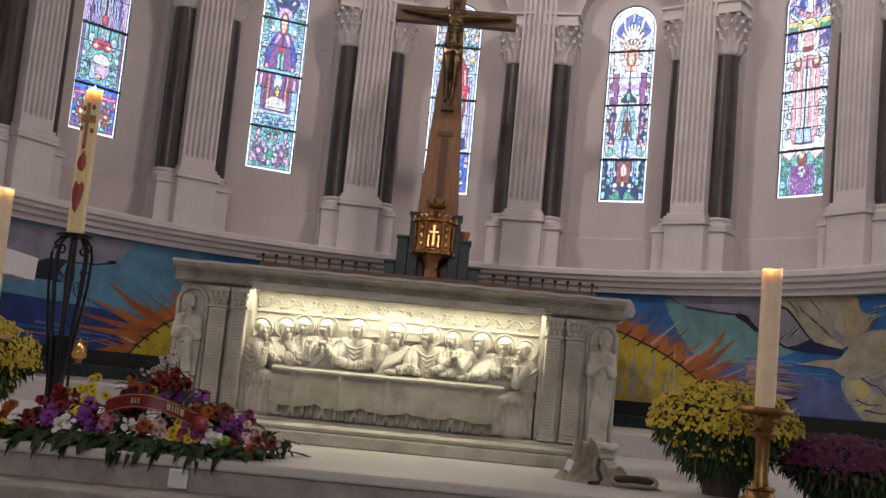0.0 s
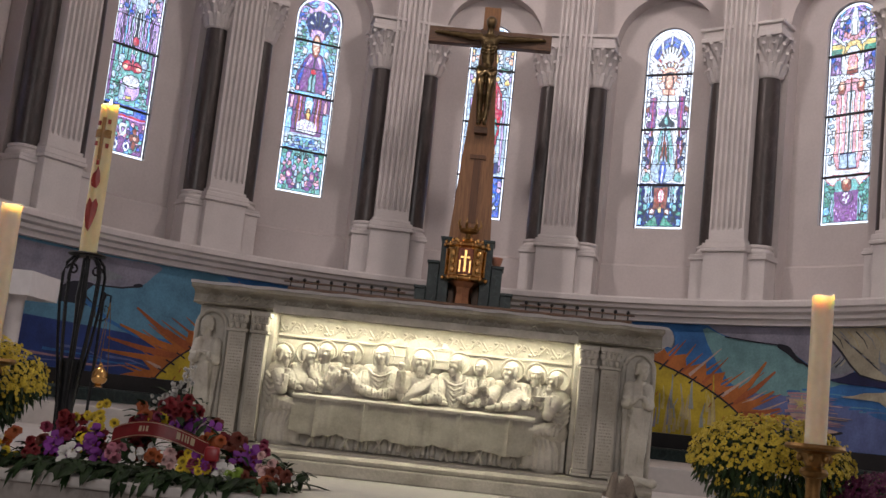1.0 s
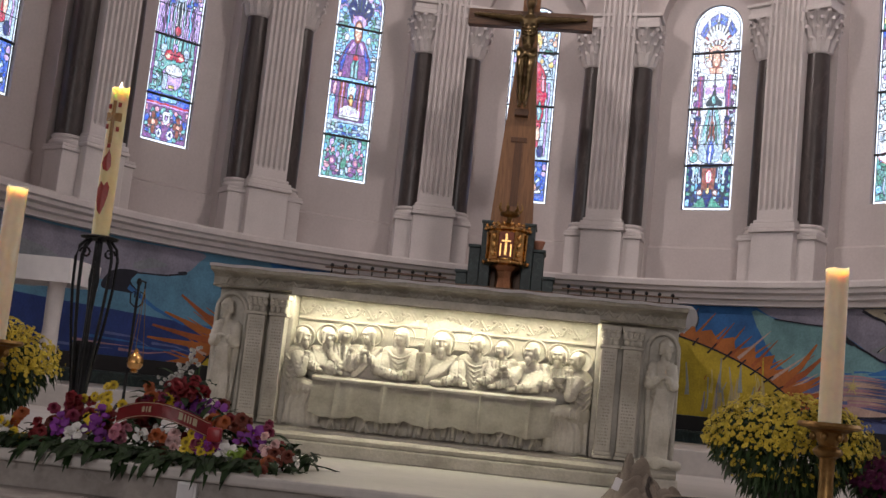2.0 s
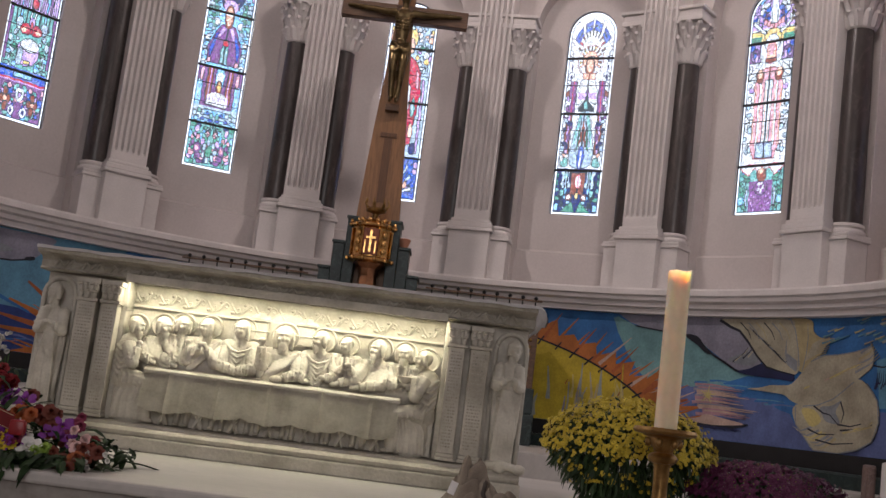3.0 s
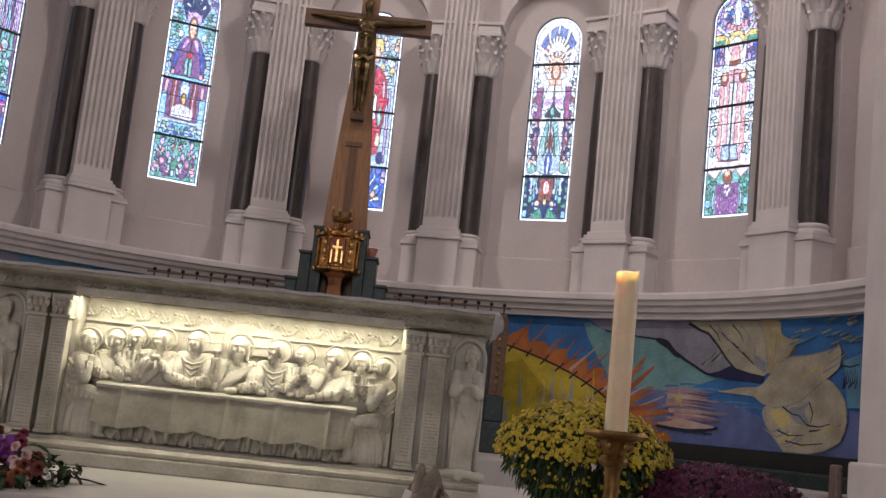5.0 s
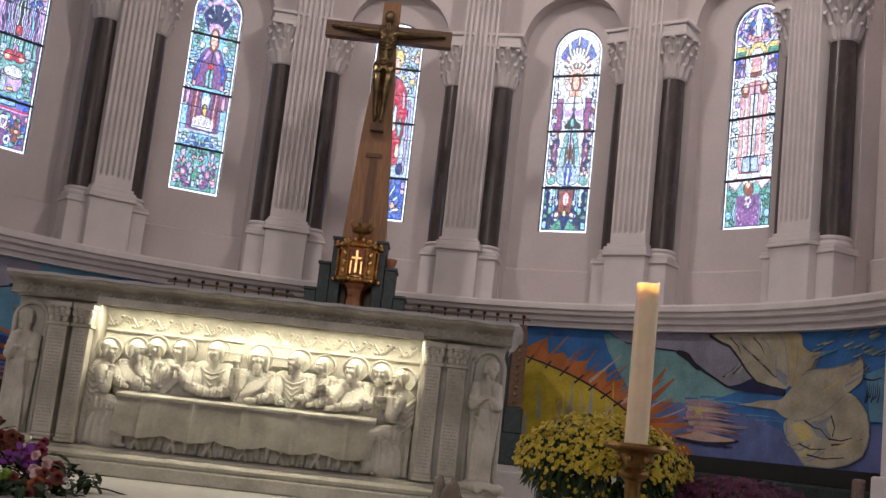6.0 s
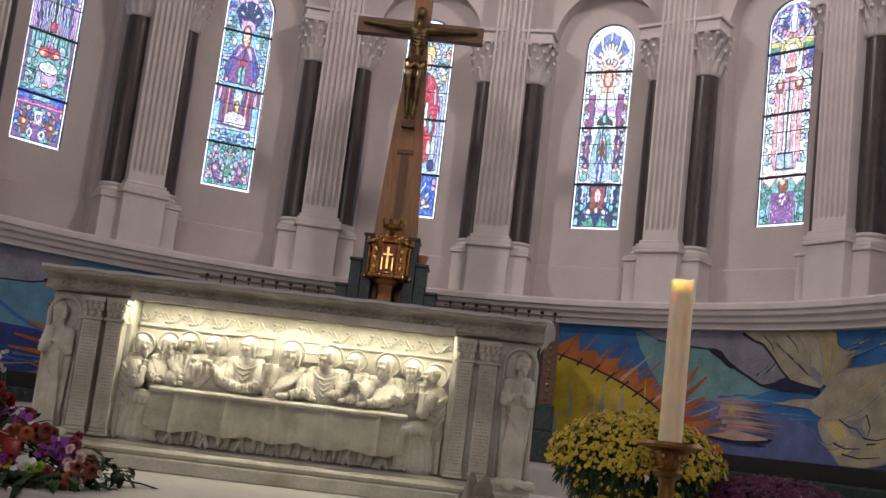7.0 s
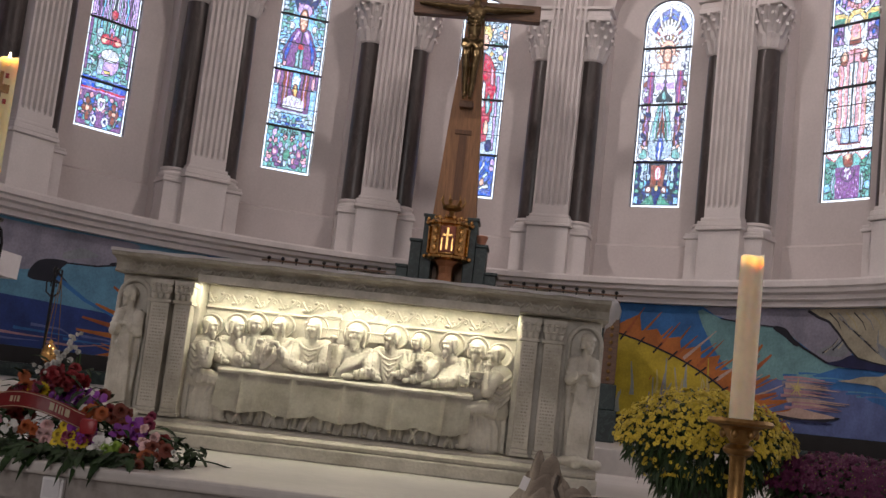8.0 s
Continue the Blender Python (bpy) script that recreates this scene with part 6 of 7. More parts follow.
slab_taper(bm, [(0.26, 0.0), (0.215, 0.85), (0.165, 1.70), (0.125, 2.25), (0.098, 2.72), (0.09, 2.82)], -0.12, 0.06)
part("post", bm, WOOD, cross, "tapered oak post")
# the slot is raised strips; their darker colour gives the groove's shade
part("slot", boxed(-0.042, 0.042, -0.128, -0.1205, 0.90, 1.59), SLOT_SHADE, cross)
part("slot_top", boxed(-0.085, 0.085, -0.136, -0.1205, 1.5905, 1.64, bevel=0.004), SLOT_SHADE, cross)
part("upright", boxed(-0.09, 0.09, -0.11, 0.03, 2.8205, 3.30, bevel=0.006), WOOD, cross)
part("crossbeam", boxed(-0.665, 0.665, -0.16, -0.05, 2.845, 3.02, bevel=0.006), DARK_WOOD, cross, "dark stained crossbeam")
part("foot_block", boxed(-0.07, 0.07, -0.21, -0.121, 1.86, 1.93, bevel=0.006), DARK_WOOD, cross)
bm = bmesh.new()
y = -0.215
ball(bm, (0.0, y - 0.005, 3.08), (0.052, 0.058, 0.072))
ball(bm, (0.0, y + 0.01, 3.10), (0.06, 0.055, 0.065))
ball(bm, (0, y, 2.86), (0.10, 0.05, 0.12))
ball(bm, (0, y + 0.006, 2.72), (0.074, 0.044, 0.15))
ball(bm, (0, y, 2.55), (0.082, 0.052, 0.085))
for s in (-1, 1):
    ball(bm, (s * 0.045, y - 0.03, 2.89), (0.045, 0.024, 0.04), 10)
    tube(bm, [(s * 0.085, y - 0.01, 2.58), (s * 0.09, y - 0.03, 2.50), (s * 0.06, y - 0.05, 2.44)], 0.03, 7, 0.02)
tube(bm, [(0, y, 3.05), (0, y, 2.93)], 0.035, 8)
for s in (-1, 1):
    tube(bm, [(s * 0.08, y, 2.92), (s * 0.20, y + 0.01, 2.915), (s * 0.30, y + 0.02, 2.93), (s * 0.42, y + 0.03, 2.94), (s * 0.55, y + 0.04, 2.95)], 0.046, 9, 0.024)
    for q in range(4):
        tube(bm, [(s * 0.015, y - 0.05, 2.83 - 0.035 * q), (s * 0.055, y - 0.048, 2.84 - 0.035 * q), (s * 0.085, y - 0.02, 2.85 - 0.035 * q)], 0.009, 6)
    ball(bm, (s * 0.575, y + 0.035, 2.95), (0.035, 0.02, 0.022), 8)
    tube(bm, [(s * 0.05, y, 2.56), (s * 0.055, y - 0.03, 2.38), (s * 0.045, y - 0.035, 2.27), (s * 0.04, y - 0.01, 2.12), (s * 0.03, y - 0.01, 1.99)], 0.056, 10, 0.026)
    tube(bm, [(s * 0.03, y - 0.01, 2.0), (s * 0.03, y - 0.04, 1.955), (s * 0.03, y - 0.07, 1.94)], 0.026, 8, 0.018)
    tube(bm, [(s * 0.09, y - 0.05, 2.58), (0, y - 0.065, 2.52), (-s * 0.06, y - 0.06, 2.47)], 0.02, 6)
fig = part("bronze_figure", bm, BRONZE, cross, "plain bronze figure on the cross")
fuse = fig.modifiers.new("fuse", "REMESH")
fuse.mode, fuse.voxel_size, fuse.use_smooth_shade = "VOXEL", 0.009, True
soft = fig.modifiers.new("soften", "SMOOTH")
soft.factor, soft.iterations = 0.5, 2

# ---- candles ----


def candle_flame(parent, z, size=1.0):
    bm = lathe(bmesh.new(), [(0.001, 0), (0.006 * size, 0.006), (0.008 * size, 0.014), (0.005 * size, 0.028), (0.0008, 0.042 * size)], 10, (0, 0, z))
    part("flame", bm, FLAME, parent, "small lit flame", smooth=True)
    bm = bmesh.new()
    tube(bm, [(0, 0, z - 0.02), (0.001, 0, z - 0.005), (0.002, 0.001, z + 0.004)], 0.0018, 5)
    part("wick", bm, BLACK_BAND, parent)


def melted_candle(bm, r, z0, z1, seed):
    """A thick candle whose rim has melted unevenly into a hollow."""
    rr = random.Random(seed)
    n = 28
    rings = []
    for kind, (rad, z) in enumerate([(r, z0), (r * 1.005, (z0 + z1) / 2), (r, z1 - 0.02), (r * 0.985, z1), (r * 0.88, z1 - 0.004), (r * 0.7, z1 - 0.03), (0.006, z1 - 0.036)]):
        ring = []
        for k in range(n):
            a = 2 * math.pi * k / n
            dz = 0.008 * math.sin(a + 0.6) + 0.003 * math.sin(3 * a + seed) if kind in (3, 4) else 0
            ring.append(bm.verts.new((rad * math.cos(a), rad * math.sin(a), z + dz)))
        rings.append(ring)
    for lo, hi in zip(rings, rings[1:]):
        for k in range(n):
            bm.faces.new((lo[k], lo[(k + 1) % n], hi[(k + 1) % n], hi[k]))
    bm.faces.new(rings[0][::-1])
    bm.faces.new(rings[-1])
    return bm


def candlestick(at):
    st = thing("candlestick", "turned old brass candlestick standing on the altar platform", "candlestick", at, "altar candlesticks")
    part("foot", lathe(bmesh.new(), [(0.13, 0.0), (0.135, 0.012), (0.12, 0.025), (0.085, 0.04), (0.06, 0.06), (0.055, 0.075), (0.065, 0.085), (0.055, 0.095)], 28), BRASS, st, smooth=True)
    part("stem", lathe(bmesh.new(), [(0.036, 0.0955), (0.03, 0.12), (0.027, 0.20), (0.03, 0.285), (0.036, 0.295)], 20), BRASS, st, smooth=True)
    part("knop", lathe(bmesh.new(), [(0.038, 0.2955), (0.052, 0.305), (0.056, 0.318), (0.048, 0.33), (0.032, 0.338)], 22), BRASS, st, smooth=True)
    bm = lathe(bmesh.new(), [(0.034, 0.3385), (0.038, 0.35), (0.055, 0.37), (0.062, 0.388), (0.082, 0.398)], 24)
    part("cup", bm, BRASS, st, smooth=True)
    for k in range(6):
        a = 2 * math.pi * k / 6
        bm = bmesh.new()
        ball(bm, (0.058 * math.cos(a), 0.058 * math.sin(a), 0.372), (0.014, 0.014, 0.018), 8)
        part("leaf_boss", bm, BRASS, st, smooth=True)
    part("dish", lathe(bmesh.new(), [(0.08, 0.3985), (0.112, 0.404), (0.118, 0.413), (0.112, 0.425), (0.10, 0.42), (0.05, 0.414)], 30), BRASS, st, "brass drip dish", smooth=True)
    ca = thing("candle", "thick ivory wax candle burning on a brass candlestick", "candle", (at[0], at[1], at[2] + 0.4165), "altar candles")
    part("wax", melted_candle(bmesh.new(), 0.0425, 0.0, 0.605, 2), WAX, ca, smooth=True)
    candle_flame(ca, 0.574, 0.7)
    return st, ca


st, ca = candlestick((1.682, 4.80, FLOOR))
copy_thing(st, pose(-1.70, 4.86, FLOOR))
copy_thing(ca, pose(-1.70, 4.86, FLOOR + 0.4165, 0, 0, 70)).scale.z = 1.09

# paschal candle on a wrought iron stand
PX, PY = -1.585, 5.50
stand = thing("iron_candle_stand", "tall black wrought iron candle stand with bowed rods", "candle stand", (PX, PY, FLOOR))
part("top_plate", lathe(bmesh.new(), [(0.03, 0.945), (0.085, 0.955), (0.09, 0.963), (0.08, 0.969)], 20), IRON, stand)
for k in range(8):
    a = 2 * math.pi * (k + 0.5) / 8
    ca_, sa_ = math.cos(a), math.sin(a)
    pts = [(0.02, 0.955), (0.055, 0.95), (0.085, 0.915), (0.096, 0.86), (0.092, 0.72), (0.075, 0.55), (0.052, 0.38), (0.036, 0.25), (0.03, 0.10)]
    bm = bmesh.new()
    tube(bm, [(r * ca_, r * sa_, z) for r, z in pts], 0.0075, 6)
    part("bowed_rod", bm, IRON, stand)
    if k % 2 == 0:
        bm = bmesh.new()
        tube(bm, [((0.055 + 0.028 * math.cos(t * 0.7) * (1 - t / 14)) * ca_, (0.055 + 0.028 * math.cos(t * 0.7) * (1 - t / 14)) * sa_, 0.885 + 0.03 * math.sin(t * 0.7) * (1 - t / 14)) for t in range(13)], 0.006, 5)
        part("scroll", bm, IRON, stand)
part("core_rod", lathe(bmesh.new(), [(0.02, 0.03), (0.016, 0.2), (0.014, 0.6), (0.02, 0.70), (0.026, 0.76), (0.02, 0.82), (0.018, 0.944)], 14), IRON, stand, smooth=True)
part("collar", lathe(bmesh.new(), [(0.028, 0.05), (0.032, 0.12), (0.044, 0.30), (0.056, 0.45), (0.05, 0.465), (0.03, 0.44)], 16, capped=False), IRON, stand)
for k in range(3):
    a = 2 * math.pi * k / 3 + 0.4
    bm = bmesh.new()
    tube(bm, [(0.03 * math.cos(a), 0.03 * math.sin(a), 0.09), (0.10 * math.cos(a), 0.10 * math.sin(a), 0.075), (0.16 * math.cos(a), 0.16 * math.sin(a), 0.03), (0.19 * math.cos(a), 0.19 * math.sin(a), 0.01), (0.205 * math.cos(a), 0.205 * math.sin(a), 0.025)], 0.01, 6)
    part("leg", bm, IRON, stand)
paschal = thing("paschal_candle", "tall cream candle with raised red wax ornaments, burning", "candle", (PX, PY, FLOOR + 0.9695))
CREAM_WAX = wax_material("cream_wax", (0.80, 0.68, 0.38))
RED_WAX = material("red_wax", (0.33, 0.035, 0.025), 0.4, vary=0.1, scale=30)
GOLD_WAX = material("gold_wax", (0.36, 0.19, 0.06), 0.4, vary=0.1, scale=30)
part("wax", melted_candle(bmesh.new(), 0.042, 0.0, 0.735, 7), CREAM_WAX, paschal, smooth=True)
candle_flame(paschal, 0.712, 1.2)


def on_candle(name, pts, mat, r=0.0425):
    """A thin ornament bent round the candle; points are (degrees, height)."""
    bm = bmesh.new()
    hi = [bm.verts.new(((r + 0.003) * math.sin(radians(a)), -(r + 0.003) * math.cos(radians(a)), z)) for a, z in pts]
    lo = [bm.verts.new(((r - 0.004) * math.sin(radians(a)), -(r - 0.004) * math.cos(radians(a)), z)) for a, z in pts]
    am, zm = sum(p[0] for p in pts) / len(pts), sum(p[1] for p in pts) / len(pts)
    mid = bm.verts.new(((r + 0.005) * math.sin(radians(am)), -(r + 0.005) * math.cos(radians(am)), zm))
    n = len(pts)
    for k in range(n):
        bm.faces.new((hi[k], hi[(k + 1) % n], mid))
        bm.faces.new((lo[k], lo[(k + 1) % n], hi[(k + 1) % n], hi[k]))
    part(name, bm, mat, paschal)


on_candle("wax_heart", [(0, 0.10), (18, 0.14), (32, 0.19), (36, 0.235), (20, 0.262), (2, 0.24), (-20, 0.262), (-40, 0.225), (-36, 0.17), (-20, 0.12)], RED_WAX, 0.044)
on_candle("wax_flame", [(-20, 0.32), (10, 0.31), (28, 0.34), (22, 0.385), (6, 0.42), (-4, 0.395), (-22, 0.38), (-32, 0.35)], RED_WAX, 0.044)
on_candle("wax_cross_upright", [(-11, 0.45), (11, 0.45), (11, 0.55), (11, 0.66), (-11, 0.66), (-11, 0.55)], GOLD_WAX, 0.0435)
on_candle("wax_cross_bar", [(-50, 0.56), (-25, 0.56), (0, 0.56), (25, 0.56), (50, 0.56), (50, 0.60), (25, 0.60), (0, 0.60), (-25, 0.60), (-50, 0.60)], GOLD_WAX, 0.0465)
for a, z in ((-35, 0.53), (34, 0.52), (-30, 0.63), (30, 0.64), (0, 0.435)):
    on_candle("wax_grain", [(a - 9, z - 0.01), (a + 9, z - 0.01), (a + 9, z + 0.012), (a - 9, z + 0.012)], RED_WAX, 0.0475)

# censer on its own stand
censer_stand = thing("censer_stand", "slender dark iron stand with a hook for the censer", "stand", (-2.60, 8.70, FLOOR))
bm = lathe(bmesh.new(), [(0.012, 0.04), (0.011, 1.0), (0.02, 1.01), (0.02, 1.03), (0.01, 1.05)], 10)
part("pole", bm, IRON, censer_stand, smooth=True)
for k in range(3):
    a = 2 * math.pi * k / 3 + 0.3
    bm = bmesh.new()
    tube(bm, [(0, 0, 0.09), (0.07 * math.cos(a), 0.07 * math.sin(a), 0.085), (0.14 * math.cos(a), 0.14 * math.sin(a), 0.02), (0.17 * math.cos(a), 0.17 * math.sin(a), 0.008)], 0.009, 6)
    part("leg", bm, IRON, censer_stand)
bm = bmesh.new()
tube(bm, [(0, 0, 0.98), (0.03, -0.03, 1.03), (0.075, -0.06, 1.02), (0.08, -0.07, 0.97)], 0.007, 6)
part("hook", bm, IRON, censer_stand)
for s in (-1, 1):
    bm = bmesh.new()
    tube(bm, [(0, 0, 0.82), (s * 0.05, 0, 0.86), (s * 0.055, 0, 0.93), (s * 0.02, 0, 0.95), (s * 0.02, 0, 0.90)], 0.006, 5)
    part("scroll", bm, IRON, censer_stand)
censer = thing("censer", "gilded brass censer hanging by chains from its stand", "censer", (-2.52, 8.63, FLOOR + 0.33))
part("bowl", lathe(bmesh.new(), [(0.02, 0.0), (0.035, 0.01), (0.02, 0.02), (0.05, 0.04), (0.062, 0.07), (0.06, 0.085)], 18), GOLD, censer, smooth=True)
part("lid", lathe(bmesh.new(), [(0.06, 0.0855), (0.055, 0.11), (0.035, 0.14), (0.015, 0.155), (0.018, 0.17), (0.004, 0.185)], 18), GOLD, censer, smooth=True)
for k in range(3):
    a = 2 * math.pi * k / 3
    bm = bmesh.new()
    tube(bm, [(0.06 * math.cos(a), 0.06 * math.sin(a), 0.085), (0.02 * math.cos(a), 0.02 * math.sin(a), 0.5), (0, 0, 0.64)], 0.0025, 4)
    part("chain", bm, BRASS, censer)

# side table with a white cloth
table = thing("side_table", "stone side table beneath a white cloth by the apse wall", "table", (-3.90, 9.32, BACK))
part("top", boxed(-0.58, 0.58, -0.30, 0.30, 0.95, 1.00, bevel=0.008), STONE, table)
for s in (-1, 1):
    part("support", lathe(bmesh.new(), [(0.11, 0.0), (0.11, 0.05), (0.075, 0.09), (0.065, 0.45), (0.07, 0.78), (0.11, 0.91), (0.13, 0.9495)], 18, (s * 0.36, 0, 0)), STONE, table, smooth=True)
tcloth = thing("table_cloth", "white cloth hanging over the side table", "cloth", (-3.90, 9.32, BACK + 1.001))
bm = bmesh.new()
rows = []
ring = [(-0.59, -0.31), (0.59, -0.31), (0.59, 0.31), (-0.59, 0.31)]
peri = []
for k in range(4):
    p, q = Vector(ring[k]), Vector(ring[(k + 1) % 4])
    peri += [p.lerp(q, j / 20) for j in range(20)]
for j in range(5):
    t = j / 4
    rows.append([bm.verts.new((p.x * (1 + 0.012 * t * math.sin(i * 0.9)), p.y * (1 + 0.03 * t * math.sin(i * 0.9)), 0.004 - 0.20 * t)) for i, p in enumerate(peri)])
for a, b in zip(rows, rows[1:]):
    for i in range(len(peri)):
        bm.faces.new((a[i], a[(i + 1) % len(peri)], b[(i + 1) % len(peri)], b[i]))
bm.faces.new(rows[0][::-1])
part("linen", bm, LINEN, tcloth, smooth=True)

# white socket box on the platform's riser
sock = thing("socket_box", "small white plastic socket box fixed to the platform riser", "socket", (-0.735, 4.689, 1.028))
part("case", boxed(-0.04, 0.04, -0.03, 0.0, -0.04, 0.04, bevel=0.006), material("white_plastic", (0.75, 0.74, 0.74), 0.4, vary=0.02), sock)
part("cover", boxed(-0.03, 0.03, -0.034, -0.0302, -0.03, 0.03, bevel=0.0015), material("grey_plastic", (0.62, 0.61, 0.62), 0.4, vary=0.02), sock)

# ---- flowers ----
LEAF = material("dark_leaf", (0.018, 0.042, 0.010), 0.7, vary=0.3, scale=14, fine=40, bump=0.1, spec=0.2)
FERN = material("fern_leaf", (0.035, 0.085, 0.02), 0.7, vary=0.25, scale=12, fine=40, bump=0.1)
MUM_LEAF = material("mum_leaf", (0.035, 0.072, 0.02), 0.6, vary=0.25, scale=12, fine=40, bump=0.1)
PETAL = {k: material("petal_" + k, c, 0.6, vary=0.1, scale=40, fine=200, bump=0.05, spots=0.25) for k, c in {
    "yellow": (0.80, 0.58, 0.02), "mum": (0.80, 0.61, 0.05), "purple": (0.23, 0.03, 0.30), "plum": (0.11, 0.008, 0.06), "pink": (0.72, 0.27, 0.36), "blush": (0.80, 0.52, 0.50),
    "white": (0.82, 0.80, 0.76), "red": (0.24, 0.012, 0.018), "orange": (0.46, 0.11, 0.025), "magenta": (0.24, 0.02, 0.065), "rust": (0.20, 0.04, 0.02), "lime": (0.30, 0.45, 0.06)}.items()}
HEART = material("flower_heart", (0.30, 0.20, 0.02), 0.8, vary=0.2, scale=60)
GREEN_HEART = material("green_heart", (0.28, 0.32, 0.04), 0.8, vary=0.2, scale=60)
flower_meshes = {}


def petal_ring(vs, fs, n, r0, r1, w, z0, z1, curl, turn=0.0):
    """Adds a ring of pointed petals, each with a raised middle."""
    for k in range(n):
        a = 2 * math.pi * k / n + turn
        ca, sa = math.cos(a), math.sin(a)
        b = len(vs)
        for r, s, z in ((r0, 0, z0), ((r0 + r1) / 2, -w, (z0 + z1) / 2 + curl), ((r0 + r1) / 2, w, (z0 + z1) / 2 + curl), (r1 * 0.92, -w * 0.6, z1 + curl * 0.3), (r1 * 0.92, w * 0.6, z1 + curl * 0.3), (r1, 0, z1)):
            vs.append((r * ca - s * sa, r * sa + s * ca, z))
        fs += [(b, b + 2, b + 1), (b + 1, b + 2, b + 4, b + 3), (b + 3, b + 4, b + 5)]


def flower_mesh(kind, colour):
    key = (kind, colour)
    if key in flower_meshes:
        return flower_meshes[key]
    vs, fs = [], []
    if kind == "daisy":
        petal_ring(vs, fs, 11, 0.005, 0.030, 0.0062, 0.004, 0.006, 0.003)
        petal_ring(vs, fs, 11, 0.005, 0.025, 0.006, 0.007, 0.011, 0.003, 0.28)
    elif kind == "mum":
        petal_ring(vs, fs, 9, 0.003, 0.017, 0.005, 0.002, 0.003, 0.003)
        petal_ring(vs, fs, 7, 0.002, 0.012, 0.004, 0.006, 0.010, 0.003, 0.35)
    elif kind == "orchid":
        petal_ring(vs, fs, 3, 0.004, 0.048, 0.013, 0.004, 0.010, 0.004, math.pi / 2)
        petal_ring(vs, fs, 2, 0.004, 0.046, 0.021, 0.009, 0.014, 0.006, 0.0)
        petal_ring(vs, fs, 3, 0.002, 0.018, 0.007, 0.014, 0.028, 0.004, -math.pi / 2)
    elif kind == "rose":
        for j in range(4):
            petal_ring(vs, fs, 6 - j // 2, 0.004, 0.034 - 0.007 * j, 0.016 - 0.003 * j, 0.002 + 0.006 * j, 0.012 + 0.009 * j, 0.008, 0.5 * j)
    elif kind == "bud":
        for j in range(3):
            petal_ring(vs, fs, 5, 0.002, 0.014 - 0.002 * j, 0.007, 0.004 * j, 0.010 + 0.008 * j, 0.005, 0.6 * j)
    fs += [(b, b + 6, b + 12) for b in range(0, len(vs) - 12, 6)]      # the petals meet at their feet
    me = bpy.data.meshes.new(kind)
    n0 = len(fs)
    if kind in ("daisy", "mum", "orchid"):
        b = len(vs)
        q = {"daisy": 0.009, "mum": 0.004, "orchid": 0.006}[kind]
        vs += [(q * math.cos(k * math.pi / 3), q * math.sin(k * math.pi / 3), 0.011) for k in range(6)] + [(0, 0, 0.016)]
        fs += [(b + k, b + (k + 1) % 6, b + 6) for k in range(6)] + [(0, b, b + 1)]
    me.from_pydata(vs, [], fs)
    me.materials.append(PETAL[colour])
    me.materials.append(GREEN_HEART if kind == "mum" else HEART)
    for p in me.polygons:
        p.material_index = 1 if p.index >= n0 else 0
        p.use_smooth = True
    flower_meshes[key] = me
    return me


def flower(parent, kind, colour, at, facing, size, spin, name="flower_head"):
    ob = new(name, flower_mesh(kind, colour))
    ob.parent = parent
    ob.matrix_basis = Matrix.Translation(at) @ Vector(facing).to_track_quat("Z", "Y").to_matrix().to_4x4() @ pose(0, 0, 0, 0, 0, spin) @ Matrix.Diagonal((size, size, size, 1))
    return ob


def leaf(vs, fs, base, tip, width, up, droop=0.0):
    """A folded leaf blade from base to tip."""
    base, tip = Vector(base), Vector(tip)
    d = tip - base
    side = d.cross(Vector(up)).normalized() * width / 2
    nrm = side.cross(d).normalized()
    b = len(vs)
    for t, w, h in ((0, 0.15, 0), (0.3, 0.9, 0.04), (0.65, 0.8, 0.04), (1.0, 0.02, -droop)):
        c = base + d * t + nrm * h * d.length - Vector((0, 0, droop * t * t * d.length))
        vs += [tuple(c - side * w), tuple(c - nrm * 0.08 * width), tuple(c + side * w)]
    for k in range(3):
        i = b + 3 * k
        fs += [(i, i + 1, i + 4, i + 3), (i + 1, i + 2, i + 5, i + 4)]


def leaf_part(name, vs, fs, mat, parent, label):
    me = bpy.data.meshes.new(name)
    me.from_pydata(vs, [], fs)
    me.materials.append(mat)
    me.polygons.foreach_set("use_smooth", [True] * len(me.polygons))
    ob = new(name, me)
    ob.parent = parent
    return tagged(ob, label, kind="stuff")


